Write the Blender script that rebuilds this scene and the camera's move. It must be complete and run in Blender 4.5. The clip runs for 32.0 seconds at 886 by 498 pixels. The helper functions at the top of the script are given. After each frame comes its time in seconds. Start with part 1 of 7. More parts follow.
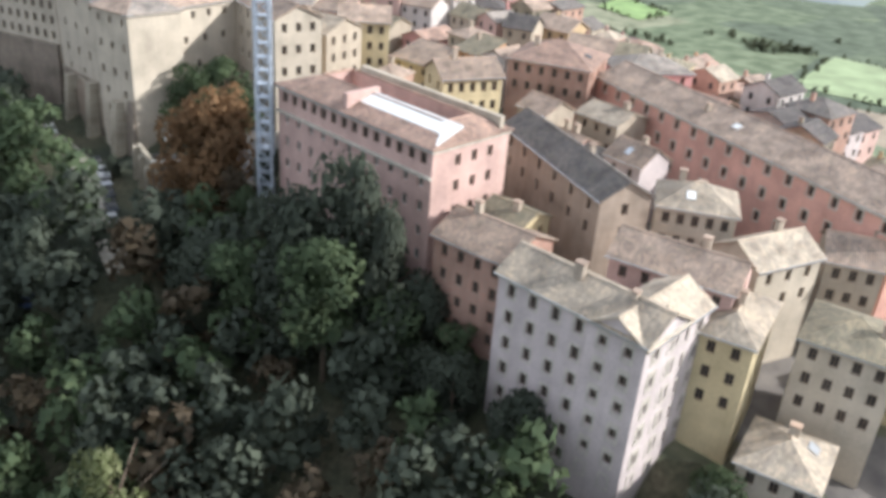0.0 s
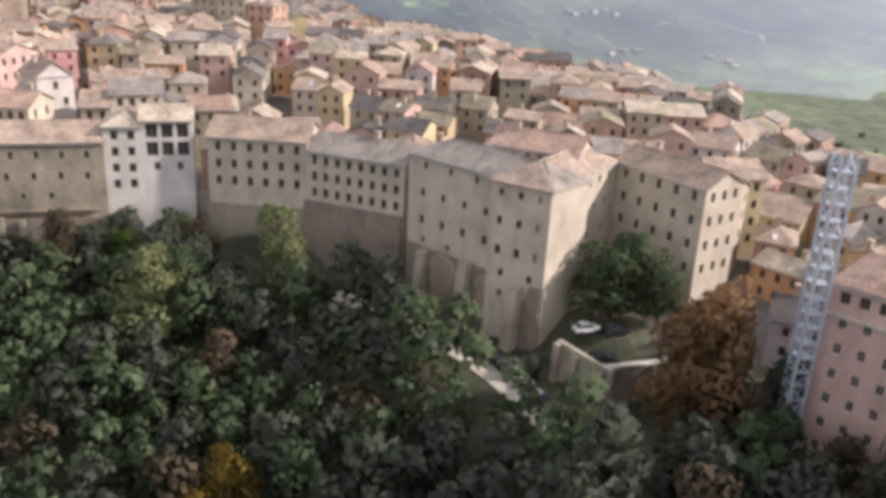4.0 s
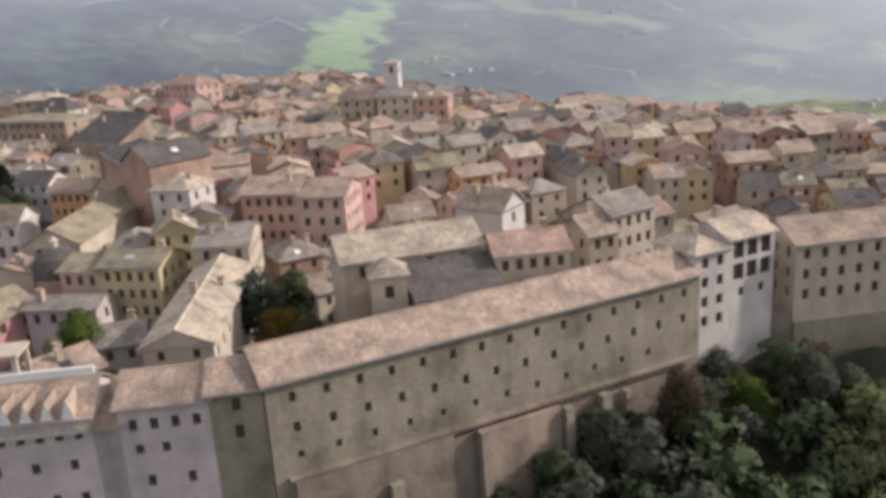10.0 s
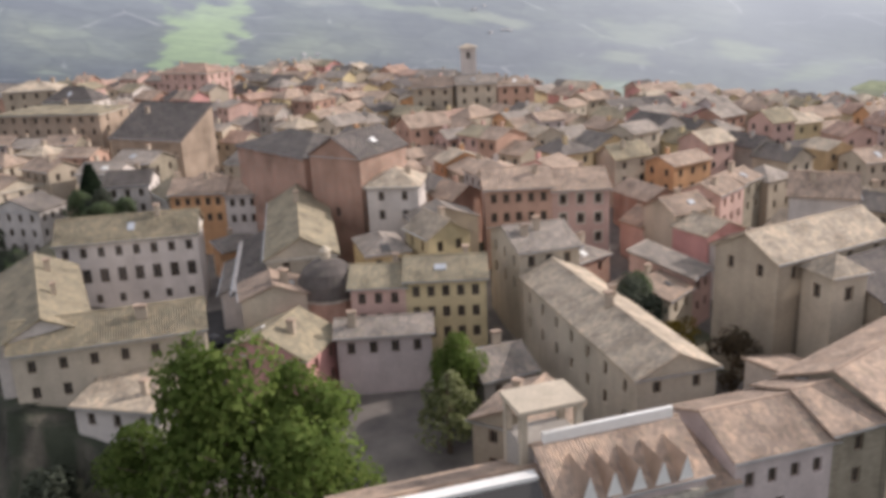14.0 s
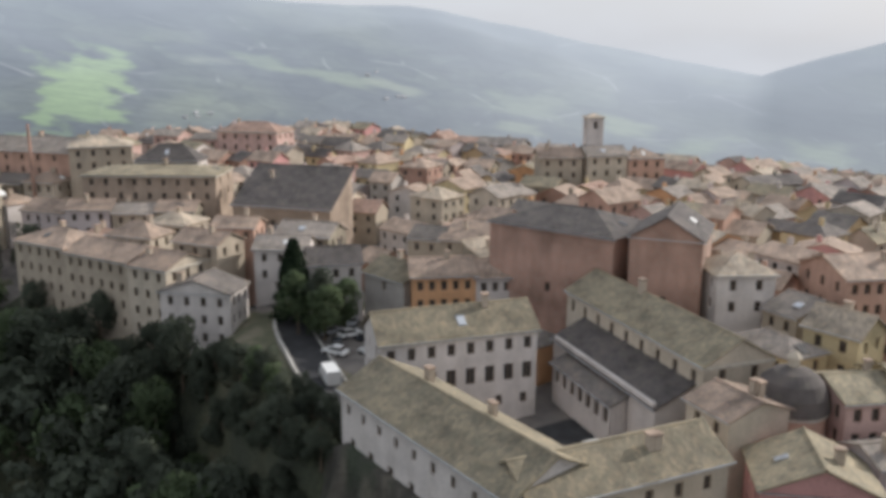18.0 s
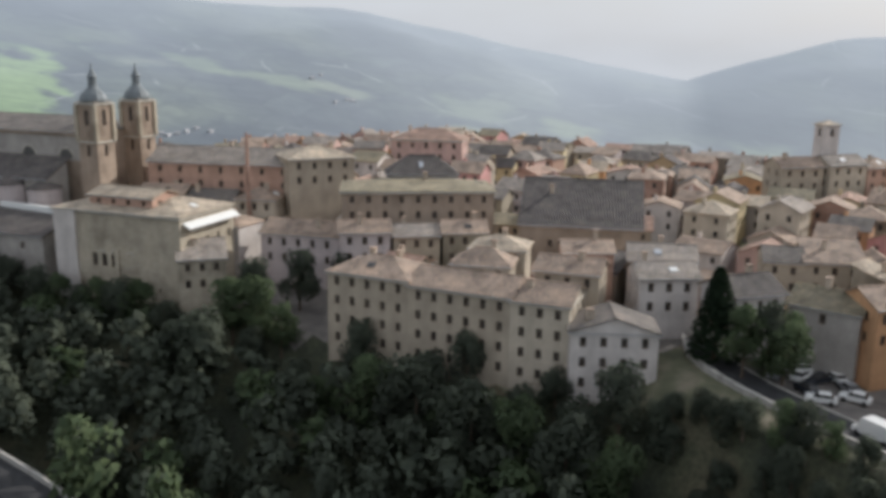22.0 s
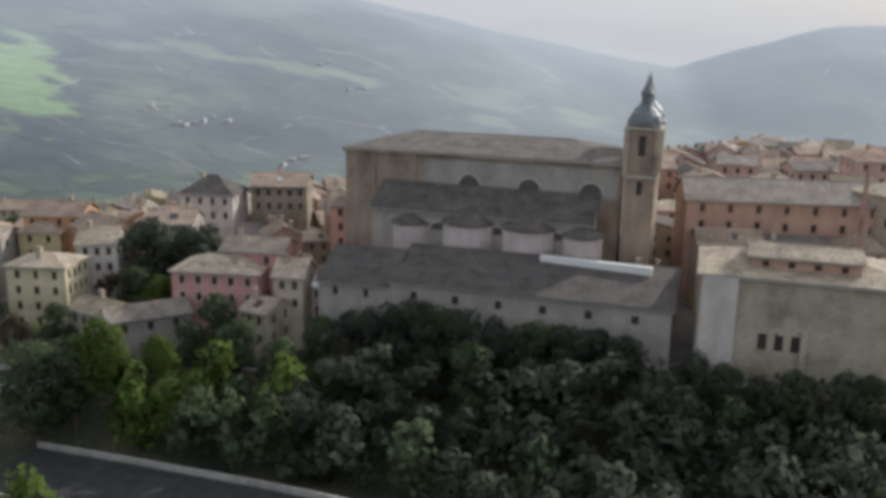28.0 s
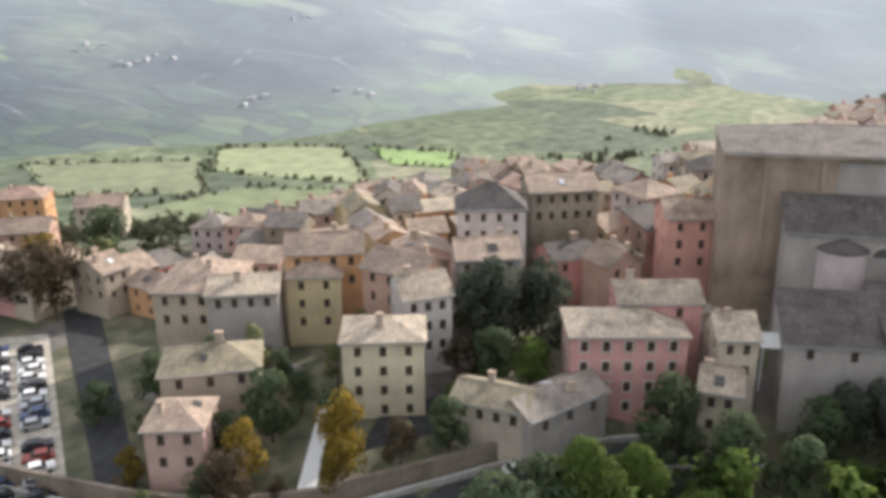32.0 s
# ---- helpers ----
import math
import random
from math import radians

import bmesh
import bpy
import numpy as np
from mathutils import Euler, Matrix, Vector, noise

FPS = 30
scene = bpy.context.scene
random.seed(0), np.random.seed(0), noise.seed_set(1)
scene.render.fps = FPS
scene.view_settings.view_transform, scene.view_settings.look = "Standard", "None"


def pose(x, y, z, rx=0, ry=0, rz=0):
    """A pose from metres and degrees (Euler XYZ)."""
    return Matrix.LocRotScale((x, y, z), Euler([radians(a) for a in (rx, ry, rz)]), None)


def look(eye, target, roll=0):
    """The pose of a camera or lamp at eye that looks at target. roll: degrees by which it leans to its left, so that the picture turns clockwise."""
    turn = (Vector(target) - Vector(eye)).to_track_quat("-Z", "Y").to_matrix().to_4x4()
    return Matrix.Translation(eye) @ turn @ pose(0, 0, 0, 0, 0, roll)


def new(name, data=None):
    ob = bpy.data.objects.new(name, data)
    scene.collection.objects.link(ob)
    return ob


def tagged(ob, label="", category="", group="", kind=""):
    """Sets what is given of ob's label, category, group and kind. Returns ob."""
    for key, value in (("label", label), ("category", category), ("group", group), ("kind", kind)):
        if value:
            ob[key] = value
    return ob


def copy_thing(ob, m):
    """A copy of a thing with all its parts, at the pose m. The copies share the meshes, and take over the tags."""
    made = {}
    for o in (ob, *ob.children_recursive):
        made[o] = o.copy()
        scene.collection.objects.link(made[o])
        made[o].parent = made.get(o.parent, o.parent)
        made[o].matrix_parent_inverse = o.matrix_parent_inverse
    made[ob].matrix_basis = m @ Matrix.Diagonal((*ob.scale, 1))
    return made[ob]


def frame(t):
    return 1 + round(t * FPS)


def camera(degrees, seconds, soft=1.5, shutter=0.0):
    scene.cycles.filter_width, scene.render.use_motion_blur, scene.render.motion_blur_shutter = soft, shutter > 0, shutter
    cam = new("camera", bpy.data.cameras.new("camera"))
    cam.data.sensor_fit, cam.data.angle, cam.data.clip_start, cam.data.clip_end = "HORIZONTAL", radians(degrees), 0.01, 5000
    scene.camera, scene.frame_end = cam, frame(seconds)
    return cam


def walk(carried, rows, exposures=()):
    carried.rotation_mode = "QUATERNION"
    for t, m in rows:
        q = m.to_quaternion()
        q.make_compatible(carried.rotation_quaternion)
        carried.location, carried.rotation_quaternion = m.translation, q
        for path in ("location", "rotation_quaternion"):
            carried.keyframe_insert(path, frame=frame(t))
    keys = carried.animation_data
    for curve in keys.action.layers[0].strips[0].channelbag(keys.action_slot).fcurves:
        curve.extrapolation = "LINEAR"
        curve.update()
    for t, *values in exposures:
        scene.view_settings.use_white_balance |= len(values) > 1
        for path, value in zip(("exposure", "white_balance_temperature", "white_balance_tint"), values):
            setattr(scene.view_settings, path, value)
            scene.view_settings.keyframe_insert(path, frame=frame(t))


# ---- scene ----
cam = camera(54.7, 32.0, soft=4.2)
METRES, EYE, TILT, LEAN, TURN = 660.0, 120.0, -27.0, -4.0, 0.0
ROWS = [
    (0.0, 0.0, 0.0, 0.0, 0.0, -0.0, -0.0),
    (0.5, -0.0134, 0.004, 0.0037, 0.65, 0.51, -0.13),
    (1.0, -0.0269, 0.0081, 0.0077, 0.8, 1.87, -0.3),
    (1.5, -0.0406, 0.0124, 0.0118, 0.41, 3.7, 1.18),
    (2.0, -0.0544, 0.0168, 0.0157, 0.18, 6.15, 2.08),
    (2.5, -0.0679, 0.0216, 0.019, -0.37, 7.61, 2.27),
    (4.5, -0.1271, 0.0406, 0.0317, -2.12, 5.95, 2.26),
    (5.0, -0.141, 0.0453, 0.0353, -0.59, 6.43, 2.0),
    (5.5, -0.1557, 0.0501, 0.0381, 0.32, 6.97, 1.98),
    (6.0, -0.1704, 0.0543, 0.0417, 0.71, 8.27, 2.95),
    (6.5, -0.1848, 0.0585, 0.046, -0.0, 10.81, 4.79),
    (7.0, -0.1985, 0.0635, 0.0489, -1.43, 11.88, 5.99),
    (7.5, -0.2125, 0.0681, 0.053, -3.5, 11.13, 7.02),
    (8.0, -0.2265, 0.0727, 0.0569, -5.03, 11.9, 8.61),
    (8.5, -0.2407, 0.0775, 0.0608, -6.18, 11.92, 10.02),
    (9.0, -0.2539, 0.0828, 0.0648, -7.37, 11.07, 11.28),
    (9.5, -0.2673, 0.0881, 0.0684, -9.21, 10.81, 12.6),
    (10.0, -0.2804, 0.0926, 0.0728, -10.39, 9.38, 13.67),
    (10.5, -0.2935, 0.0997, 0.0763, -13.01, 8.09, 14.12),
    (11.0, -0.3056, 0.1062, 0.0799, -15.54, 6.73, 14.46),
    (11.5, -0.3178, 0.1125, 0.0841, -16.79, 5.1, 15.28),
    (12.0, -0.3301, 0.1193, 0.0884, -18.05, 4.9, 16.13),
    (12.5, -0.3415, 0.1265, 0.0928, -18.42, 5.47, 16.25),
    (13.0, -0.3525, 0.1337, 0.0976, -17.86, 6.21, 16.9),
    (13.5, -0.3635, 0.1414, 0.102, -18.61, 6.66, 17.07),
    (15.5, -0.4034, 0.1747, 0.122, -29.53, 4.41, 17.43),
    (16.0, -0.4133, 0.1837, 0.1267, -30.45, 3.67, 17.12),
    (16.5, -0.4241, 0.1923, 0.1332, -30.58, 3.48, 16.9),
    (17.0, -0.434, 0.2014, 0.1388, -29.99, 4.52, 17.22),
    (17.5, -0.444, 0.2111, 0.144, -30.09, 6.66, 17.65),
    (18.0, -0.4542, 0.2208, 0.15, -30.69, 7.76, 17.9),
    (18.5, -0.4645, 0.2311, 0.1561, -31.0, 7.86, 18.16),
    (19.0, -0.4749, 0.2406, 0.1633, -31.54, 7.28, 18.29),
    (19.5, -0.4854, 0.2511, 0.1694, -32.38, 6.79, 18.37),
    (20.0, -0.4957, 0.2625, 0.1754, -33.2, 6.48, 18.42),
    (20.5, -0.5051, 0.2738, 0.1814, -34.19, 6.68, 18.75),
    (21.0, -0.5136, 0.2861, 0.1862, -34.62, 7.05, 18.89),
    (21.5, -0.5244, 0.2971, 0.1932, -35.55, 6.73, 19.19),
    (22.0, -0.5328, 0.3094, 0.1993, -36.56, 6.1, 19.43),
    (22.5, -0.5431, 0.3222, 0.2062, -36.62, 6.0, 19.15),
    (23.0, -0.5516, 0.3339, 0.2122, -35.48, 5.74, 18.09),
    (23.5, -0.5596, 0.3459, 0.2193, -34.06, 7.22, 18.18),
    (24.0, -0.5694, 0.3581, 0.227, -32.81, 9.24, 18.49),
    (24.5, -0.5781, 0.3708, 0.2339, -32.92, 9.31, 18.68),
    (26.5, -0.6091, 0.421, 0.2652, -37.8, 7.33, 20.27),
    (27.0, -0.6153, 0.4344, 0.2728, -37.8, 6.15, 20.0),
    (27.5, -0.621, 0.4478, 0.2806, -38.52, 5.23, 20.03),
    (28.0, -0.6272, 0.4611, 0.2886, -39.47, 4.14, 19.98),
    (28.5, -0.6333, 0.4742, 0.297, -39.42, 3.17, 20.11),
    (29.0, -0.6389, 0.4876, 0.3057, -39.47, 2.81, 19.95),
    (29.5, -0.6441, 0.5004, 0.3148, -39.18, 1.93, 20.24),
    (30.0, -0.6492, 0.5135, 0.3238, -38.85, 1.49, 20.68),
    (30.5, -0.654, 0.5272, 0.3329, -38.91, 0.77, 21.2),
    (31.0, -0.6583, 0.5402, 0.3426, -40.27, -0.88, 21.58),
    (31.5, -0.6614, 0.5546, 0.3514, -42.62, -1.64, 22.19),
    (32.0, -0.6647, 0.5685, 0.3608, -45.01, -3.05, 23.24),
]
BASE = pose(0, 0, EYE, TILT, LEAN, TURN)
walk(cam, [(t, BASE @ pose(METRES * x, METRES * y, METRES * z, 90 + pitch, roll, yaw)) for t, x, y, z, yaw, pitch, roll in ROWS],
     exposures=((0.0, 0.25, 5850, 9), (2.0, 0.22, 6050, 13), (5.0, 0.0, 6500, 19), (6.0, 0.12, 6500, 19), (7.0, -0.1, 6500, 18), (9.0, -0.42, 6450, 17), (11.0, -0.3, 6450, 17), (13.0, -0.2, 6500, 17), (16.0, -0.38, 6380, 14), (17.0, -0.22, 6250, 12), (18.0, -0.36, 6250, 11), (19.0, -0.5, 6200, 10), (21.0, -0.44, 6200, 10), (23.0, -0.46, 6200, 10), (24.5, -0.36, 6200, 10), (25.8, -0.7, 6200, 10),
                (27.0, -0.95, 6150, 10), (28.0, -0.53, 6200, 10), (29.0, -0.24, 6200, 10), (30.0, 0.05, 6300, 12), (31.0, 0.2, 6350, 12), (32.0, 0.15, 6400, 12)))

# ---- sky and sun ----
SUN_AZ, SUN_EL = 95.0, 29.0
world = bpy.data.worlds.new("world")
scene.world = world
world.use_nodes = True
wn = world.node_tree
sky = wn.nodes.new("ShaderNodeTexSky")
sky.sky_type = "NISHITA"
sky.sun_disc = False
sky.sun_elevation = radians(SUN_EL)
sky.sun_rotation = radians(SUN_AZ)
sky.dust_density = 4.0
sky.air_density = 1.2
wbg = wn.nodes["Background"]
wbg.inputs["Strength"].default_value = 0.138
# broken cloud over a hazy sky
wtc = wn.nodes.new("ShaderNodeTexCoord")
wmp = wn.nodes.new("ShaderNodeMapping")
wmp.inputs["Scale"].default_value = (1, 1, 3)
wnz = wn.nodes.new("ShaderNodeTexNoise")
wnz.inputs["Scale"].default_value = 2.2
wnz.inputs["Detail"].default_value = 6
wrp = wn.nodes.new("ShaderNodeValToRGB")
wrp.color_ramp.elements[0].position, wrp.color_ramp.elements[0].color = 0.3, (0.72, 0.72, 0.72, 1)
wrp.color_ramp.elements[1].position, wrp.color_ramp.elements[1].color = 0.7, (0.94, 0.94, 0.94, 1)
wmx = wn.nodes.new("ShaderNodeMix")
wmx.data_type = "RGBA"
wmx.inputs[7].default_value = (7.0, 7.2, 7.5, 1)
wn.links.new(wtc.outputs["Generated"], wmp.inputs["Vector"])
wn.links.new(wmp.outputs["Vector"], wnz.inputs["Vector"])
wn.links.new(wnz.outputs["Fac"], wrp.inputs["Fac"])
wn.links.new(wrp.outputs["Color"], wmx.inputs[0])
wn.links.new(sky.outputs["Color"], wmx.inputs[6])
wn.links.new(wmx.outputs[2], wbg.inputs["Color"])
sun_data = bpy.data.lights.new("sun", "SUN")
sun_data.energy = 5.0
sun_data.angle = radians(1.5)
sun_data.color = (1.0, 0.93, 0.84)
sun = new("sun", sun_data)
sa, se = radians(SUN_AZ), radians(SUN_EL)
sun.matrix_world = look((math.sin(sa) * 300, math.cos(sa) * 300, 300 * math.tan(se)), (0, 0, 0))


# ---- materials ----
def material(name, rough=0.9):
    m = bpy.data.materials.new(name)
    m.use_nodes = True
    b = m.node_tree.nodes["Principled BSDF"]
    b.inputs["Roughness"].default_value = rough
    return m, m.node_tree, b


def noise_node(nt, scale, detail=4.0, coord="Object", stretch=None):
    tc = nt.nodes.new("ShaderNodeTexCoord")
    n = nt.nodes.new("ShaderNodeTexNoise")
    n.inputs["Scale"].default_value = scale
    n.inputs["Detail"].default_value = detail
    src = tc.outputs[coord]
    if stretch:
        mp = nt.nodes.new("ShaderNodeMapping")
        mp.inputs["Scale"].default_value = stretch
        nt.links.new(src, mp.inputs["Vector"])
        src = mp.outputs["Vector"]
    nt.links.new(src, n.inputs["Vector"])
    return n.outputs["Fac"]


def ramp(nt, fac, stops):
    r = nt.nodes.new("ShaderNodeValToRGB")
    e = r.color_ramp.elements
    while len(e) < len(stops):
        e.new(0.5)
    for k, (p, c) in enumerate(stops):
        e[k].position = p
        e[k].color = (*c, 1)
    nt.links.new(fac, r.inputs["Fac"])
    return r.outputs["Color"]


def mix(nt, fac, a, b, mode="MIX"):
    n = nt.nodes.new("ShaderNodeMix")
    n.data_type, n.blend_type = "RGBA", mode
    for k, v in ((0, fac), (6, a), (7, b)):
        if isinstance(v, (int, float)):
            n.inputs[k].default_value = v
        elif isinstance(v, tuple):
            n.inputs[k].default_value = (*v, 1)
        else:
            nt.links.new(v, n.inputs[k])
    return n.outputs[2]


def bump(nt, b, height, strength, dist):
    n = nt.nodes.new("ShaderNodeBump")
    n.inputs["Strength"].default_value = strength
    n.inputs["Distance"].default_value = dist
    nt.links.new(height, n.inputs["Height"])
    nt.links.new(n.outputs["Normal"], b.inputs["Normal"])


def scaled(c, k):
    return tuple(min(1.0, v * k) for v in c)


def tint(nt, colour, amount=0.18):
    """Each thing a little lighter or darker than the next."""
    oi = nt.nodes.new("ShaderNodeObjectInfo")
    mr = nt.nodes.new("ShaderNodeMapRange")
    mr.inputs[3].default_value, mr.inputs[4].default_value = 1 - amount, 1 + amount
    nt.links.new(oi.outputs["Random"], mr.inputs[0])
    hs = nt.nodes.new("ShaderNodeHueSaturation")
    nt.links.new(mr.outputs[0], hs.inputs["Value"])
    nt.links.new(colour, hs.inputs["Color"])
    return hs.outputs["Color"]


def plaster(name, c, dirt=0.3):
    m, nt, b = material("plaster_" + name, 0.92)
    big = ramp(nt, noise_node(nt, 0.22, 5), [(0.3, scaled(c, 0.78)), (0.62, scaled(c, 1.06))])
    streak = ramp(nt, noise_node(nt, 0.5, 6, stretch=(1, 1, 0.25)), [(0.36, (0.62, 0.6, 0.57)), (0.6, (1, 1, 1))])
    col = mix(nt, dirt, big, streak, "MULTIPLY")
    fine = ramp(nt, noise_node(nt, 3.0, 5), [(0.3, (0.86, 0.86, 0.86)), (0.7, (1.06, 1.05, 1.03))])
    col = mix(nt, 1.0, col, fine, "MULTIPLY")
    nt.links.new(col, b.inputs["Base Color"])
    bump(nt, b, noise_node(nt, 2.2, 6), 0.35, 0.08)
    return m


def stonework(name, c1, c2, mortar, size=1.0):
    m, nt, b = material("masonry_" + name, 0.93)
    tc = nt.nodes.new("ShaderNodeTexCoord")
    mp = nt.nodes.new("ShaderNodeMapping")
    mp.inputs["Rotation"].default_value = (radians(90), 0, 0)
    nt.links.new(tc.outputs["Object"], mp.inputs["Vector"])
    br = nt.nodes.new("ShaderNodeTexBrick")
    br.inputs["Scale"].default_value = 1.0
    br.inputs["Brick Width"].default_value = 0.7 * size
    br.inputs["Row Height"].default_value = 0.3 * size
    br.inputs["Mortar Size"].default_value = 0.02
    br.inputs["Color1"].default_value = (*c1, 1)
    br.inputs["Color2"].default_value = (*c2, 1)
    br.inputs["Mortar"].default_value = (*mortar, 1)
    nt.links.new(mp.outputs["Vector"], br.inputs["Vector"])
    big = ramp(nt, noise_node(nt, 0.16, 6), [(0.32, (0.55, 0.53, 0.5)), (0.5, (0.95, 0.93, 0.9)), (0.7, (1.15, 1.12, 1.08))])
    col = mix(nt, 1.0, br.outputs["Color"], big, "MULTIPLY")
    streak = ramp(nt, noise_node(nt, 0.6, 5, stretch=(1, 1, 0.3)), [(0.38, (0.6, 0.58, 0.55)), (0.6, (1, 1, 1))])
    col = mix(nt, 0.35, col, streak, "MULTIPLY")
    nt.links.new(col, b.inputs["Base Color"])
    bump(nt, b, noise_node(nt, 1.6, 7), 0.5, 0.15)
    return m


def tiles(name, c, moss=0.25):
    """Barrel tiles: the roof's UV is in metres, along the eave and down the slope."""
    m, nt, b = material("tiles_" + name, 0.88)
    tc = nt.nodes.new("ShaderNodeTexCoord")
    sep = nt.nodes.new("ShaderNodeSeparateXYZ")
    nt.links.new(tc.outputs["UV"], sep.inputs[0])
    wave = nt.nodes.new("ShaderNodeMath")
    wave.operation = "MULTIPLY"
    wave.inputs[1].default_value = 2 * math.pi / 0.3
    nt.links.new(sep.outputs[0], wave.inputs[0])
    sn = nt.nodes.new("ShaderNodeMath")
    sn.operation = "SINE"
    nt.links.new(wave.outputs[0], sn.inputs[0])
    cell = nt.nodes.new("ShaderNodeTexVoronoi")
    cell.inputs["Scale"].default_value = 1.0
    mp = nt.nodes.new("ShaderNodeMapping")
    mp.inputs["Scale"].default_value = (3.3, 2.2, 1)
    nt.links.new(tc.outputs["UV"], mp.inputs["Vector"])
    nt.links.new(mp.outputs["Vector"], cell.inputs["Vector"])
    cs = nt.nodes.new("ShaderNodeSeparateColor")
    nt.links.new(cell.outputs["Color"], cs.inputs[0])
    one = mix(nt, 1.0, c, ramp(nt, cs.outputs[0], [(0.0, (0.72, 0.73, 0.75)), (0.6, (1, 0.99, 0.97)), (1.0, (1.28, 1.2, 1.12))]), "MULTIPLY")
    patch = ramp(nt, noise_node(nt, 0.35, 6), [(0.3, (0.6, 0.58, 0.56)), (0.55, (1, 0.98, 0.95)), (0.75, (1.28, 1.2, 1.1))])
    col = mix(nt, 1.0, one, patch, "MULTIPLY")
    lichen = ramp(nt, noise_node(nt, 0.9, 7), [(0.52, (0, 0, 0)), (0.7, (1, 1, 1))])
    gate = nt.nodes.new("ShaderNodeMath")
    gate.operation = "MULTIPLY"
    gate.inputs[1].default_value = moss
    nt.links.new(lichen, gate.inputs[0])
    col = mix(nt, gate.outputs[0], col, (0.2, 0.19, 0.13))
    nt.links.new(tint(nt, col, 0.16), b.inputs["Base Color"])
    bump(nt, b, sn.outputs[0], 0.55, 0.06)
    return m


def plain(name, c, rough=0.7, metal=0.0, vary=0.2, scale=1.5):
    m, nt, b = material(name, rough)
    b.inputs["Metallic"].default_value = metal
    col = ramp(nt, noise_node(nt, scale, 5), [(0.3, scaled(c, 1 - vary)), (0.7, scaled(c, 1 + vary))])
    nt.links.new(col, b.inputs["Base Color"])
    return m


WALL = {
    "white": plaster("white", (0.66, 0.61, 0.58)),
    "cream": plaster("cream", (0.57, 0.5, 0.405)),
    "beige": plaster("beige", (0.475, 0.405, 0.32)),
    "yellow": plaster("yellow", (0.62, 0.52, 0.32)),
    "ochre": plaster("ochre", (0.55, 0.41, 0.25)),
    "orange": plaster("orange", (0.64, 0.37, 0.2)),
    "pink": plaster("pink", (0.62, 0.43, 0.38)),
    "rose": plaster("rose", (0.66, 0.36, 0.34)),
    "straw": plaster("straw", (0.7, 0.63, 0.45)),
    "coral": plaster("coral", (0.74, 0.42, 0.34)),
    "salmon": plaster("salmon", (0.55, 0.36, 0.28)),
    "lilac": plaster("lilac", (0.62, 0.54, 0.53)),
    "grey": plaster("grey", (0.42, 0.39, 0.36)),
    "brick": stonework("brick", (0.5, 0.29, 0.225), (0.43, 0.245, 0.19), (0.42, 0.33, 0.28), 0.45),
    "tan": stonework("tan", (0.42, 0.33, 0.26), (0.36, 0.28, 0.22), (0.37, 0.31, 0.26), 0.45),
    "stone": stonework("stone", (0.35, 0.315, 0.25), (0.285, 0.255, 0.2), (0.3, 0.27, 0.225)),
    "pale": stonework("pale", (0.5, 0.45, 0.37), (0.43, 0.38, 0.3), (0.42, 0.38, 0.31)),
    "ruin": stonework("ruin", (0.3, 0.25, 0.2), (0.24, 0.2, 0.17), (0.22, 0.19, 0.16), 1.2),
}
ROOF = {
    "tile": tiles("terracotta", (0.37, 0.29, 0.24)),
    "pale": tiles("pale", (0.45, 0.39, 0.32), 0.3),
    "olive": tiles("weathered", (0.275, 0.245, 0.18), 0.45),
    "red": tiles("red", (0.38, 0.265, 0.22), 0.2),
    "dark": tiles("dark", (0.105, 0.095, 0.095), 0.2),
    "dusky": tiles("dusky", (0.17, 0.155, 0.148), 0.3),
    "grey": tiles("grey", (0.3, 0.27, 0.25), 0.3),
}
GLASS, _, gb = material("window_glass", 0.22)
gb.inputs["Base Color"].default_value = (0.05, 0.047, 0.045, 1)
FRAME = plain("window_wood", (0.2, 0.14, 0.1), 0.6)
PALEFRAME = plain("window_white", (0.6, 0.57, 0.52), 0.6)
STONE = plain("trim_stone", (0.5, 0.46, 0.39), 0.85, 0, 0.25, 2.0)
EAVE = plain("eave_boards", (0.16, 0.12, 0.09), 0.8)
METAL = plain("zinc", (0.55, 0.57, 0.6), 0.35, 0.7, 0.12)
STEEL = plain("steel_paint", (0.5, 0.54, 0.6), 0.5, 0.3)
ASPHALT = plain("asphalt", (0.036, 0.036, 0.038), 0.9, 0, 0.3, 0.6)
GRAVEL = plain("gravel", (0.42, 0.38, 0.32), 0.95, 0, 0.25, 0.8)
CONCRETE = plain("concrete", (0.4, 0.38, 0.35), 0.9, 0, 0.25, 0.7)
BARK = plain("bark", (0.12, 0.09, 0.065), 0.95, 0, 0.35, 4.0)
WHITEPAINT = plain("white_paint", (0.78, 0.78, 0.76), 0.5, 0, 0.06)


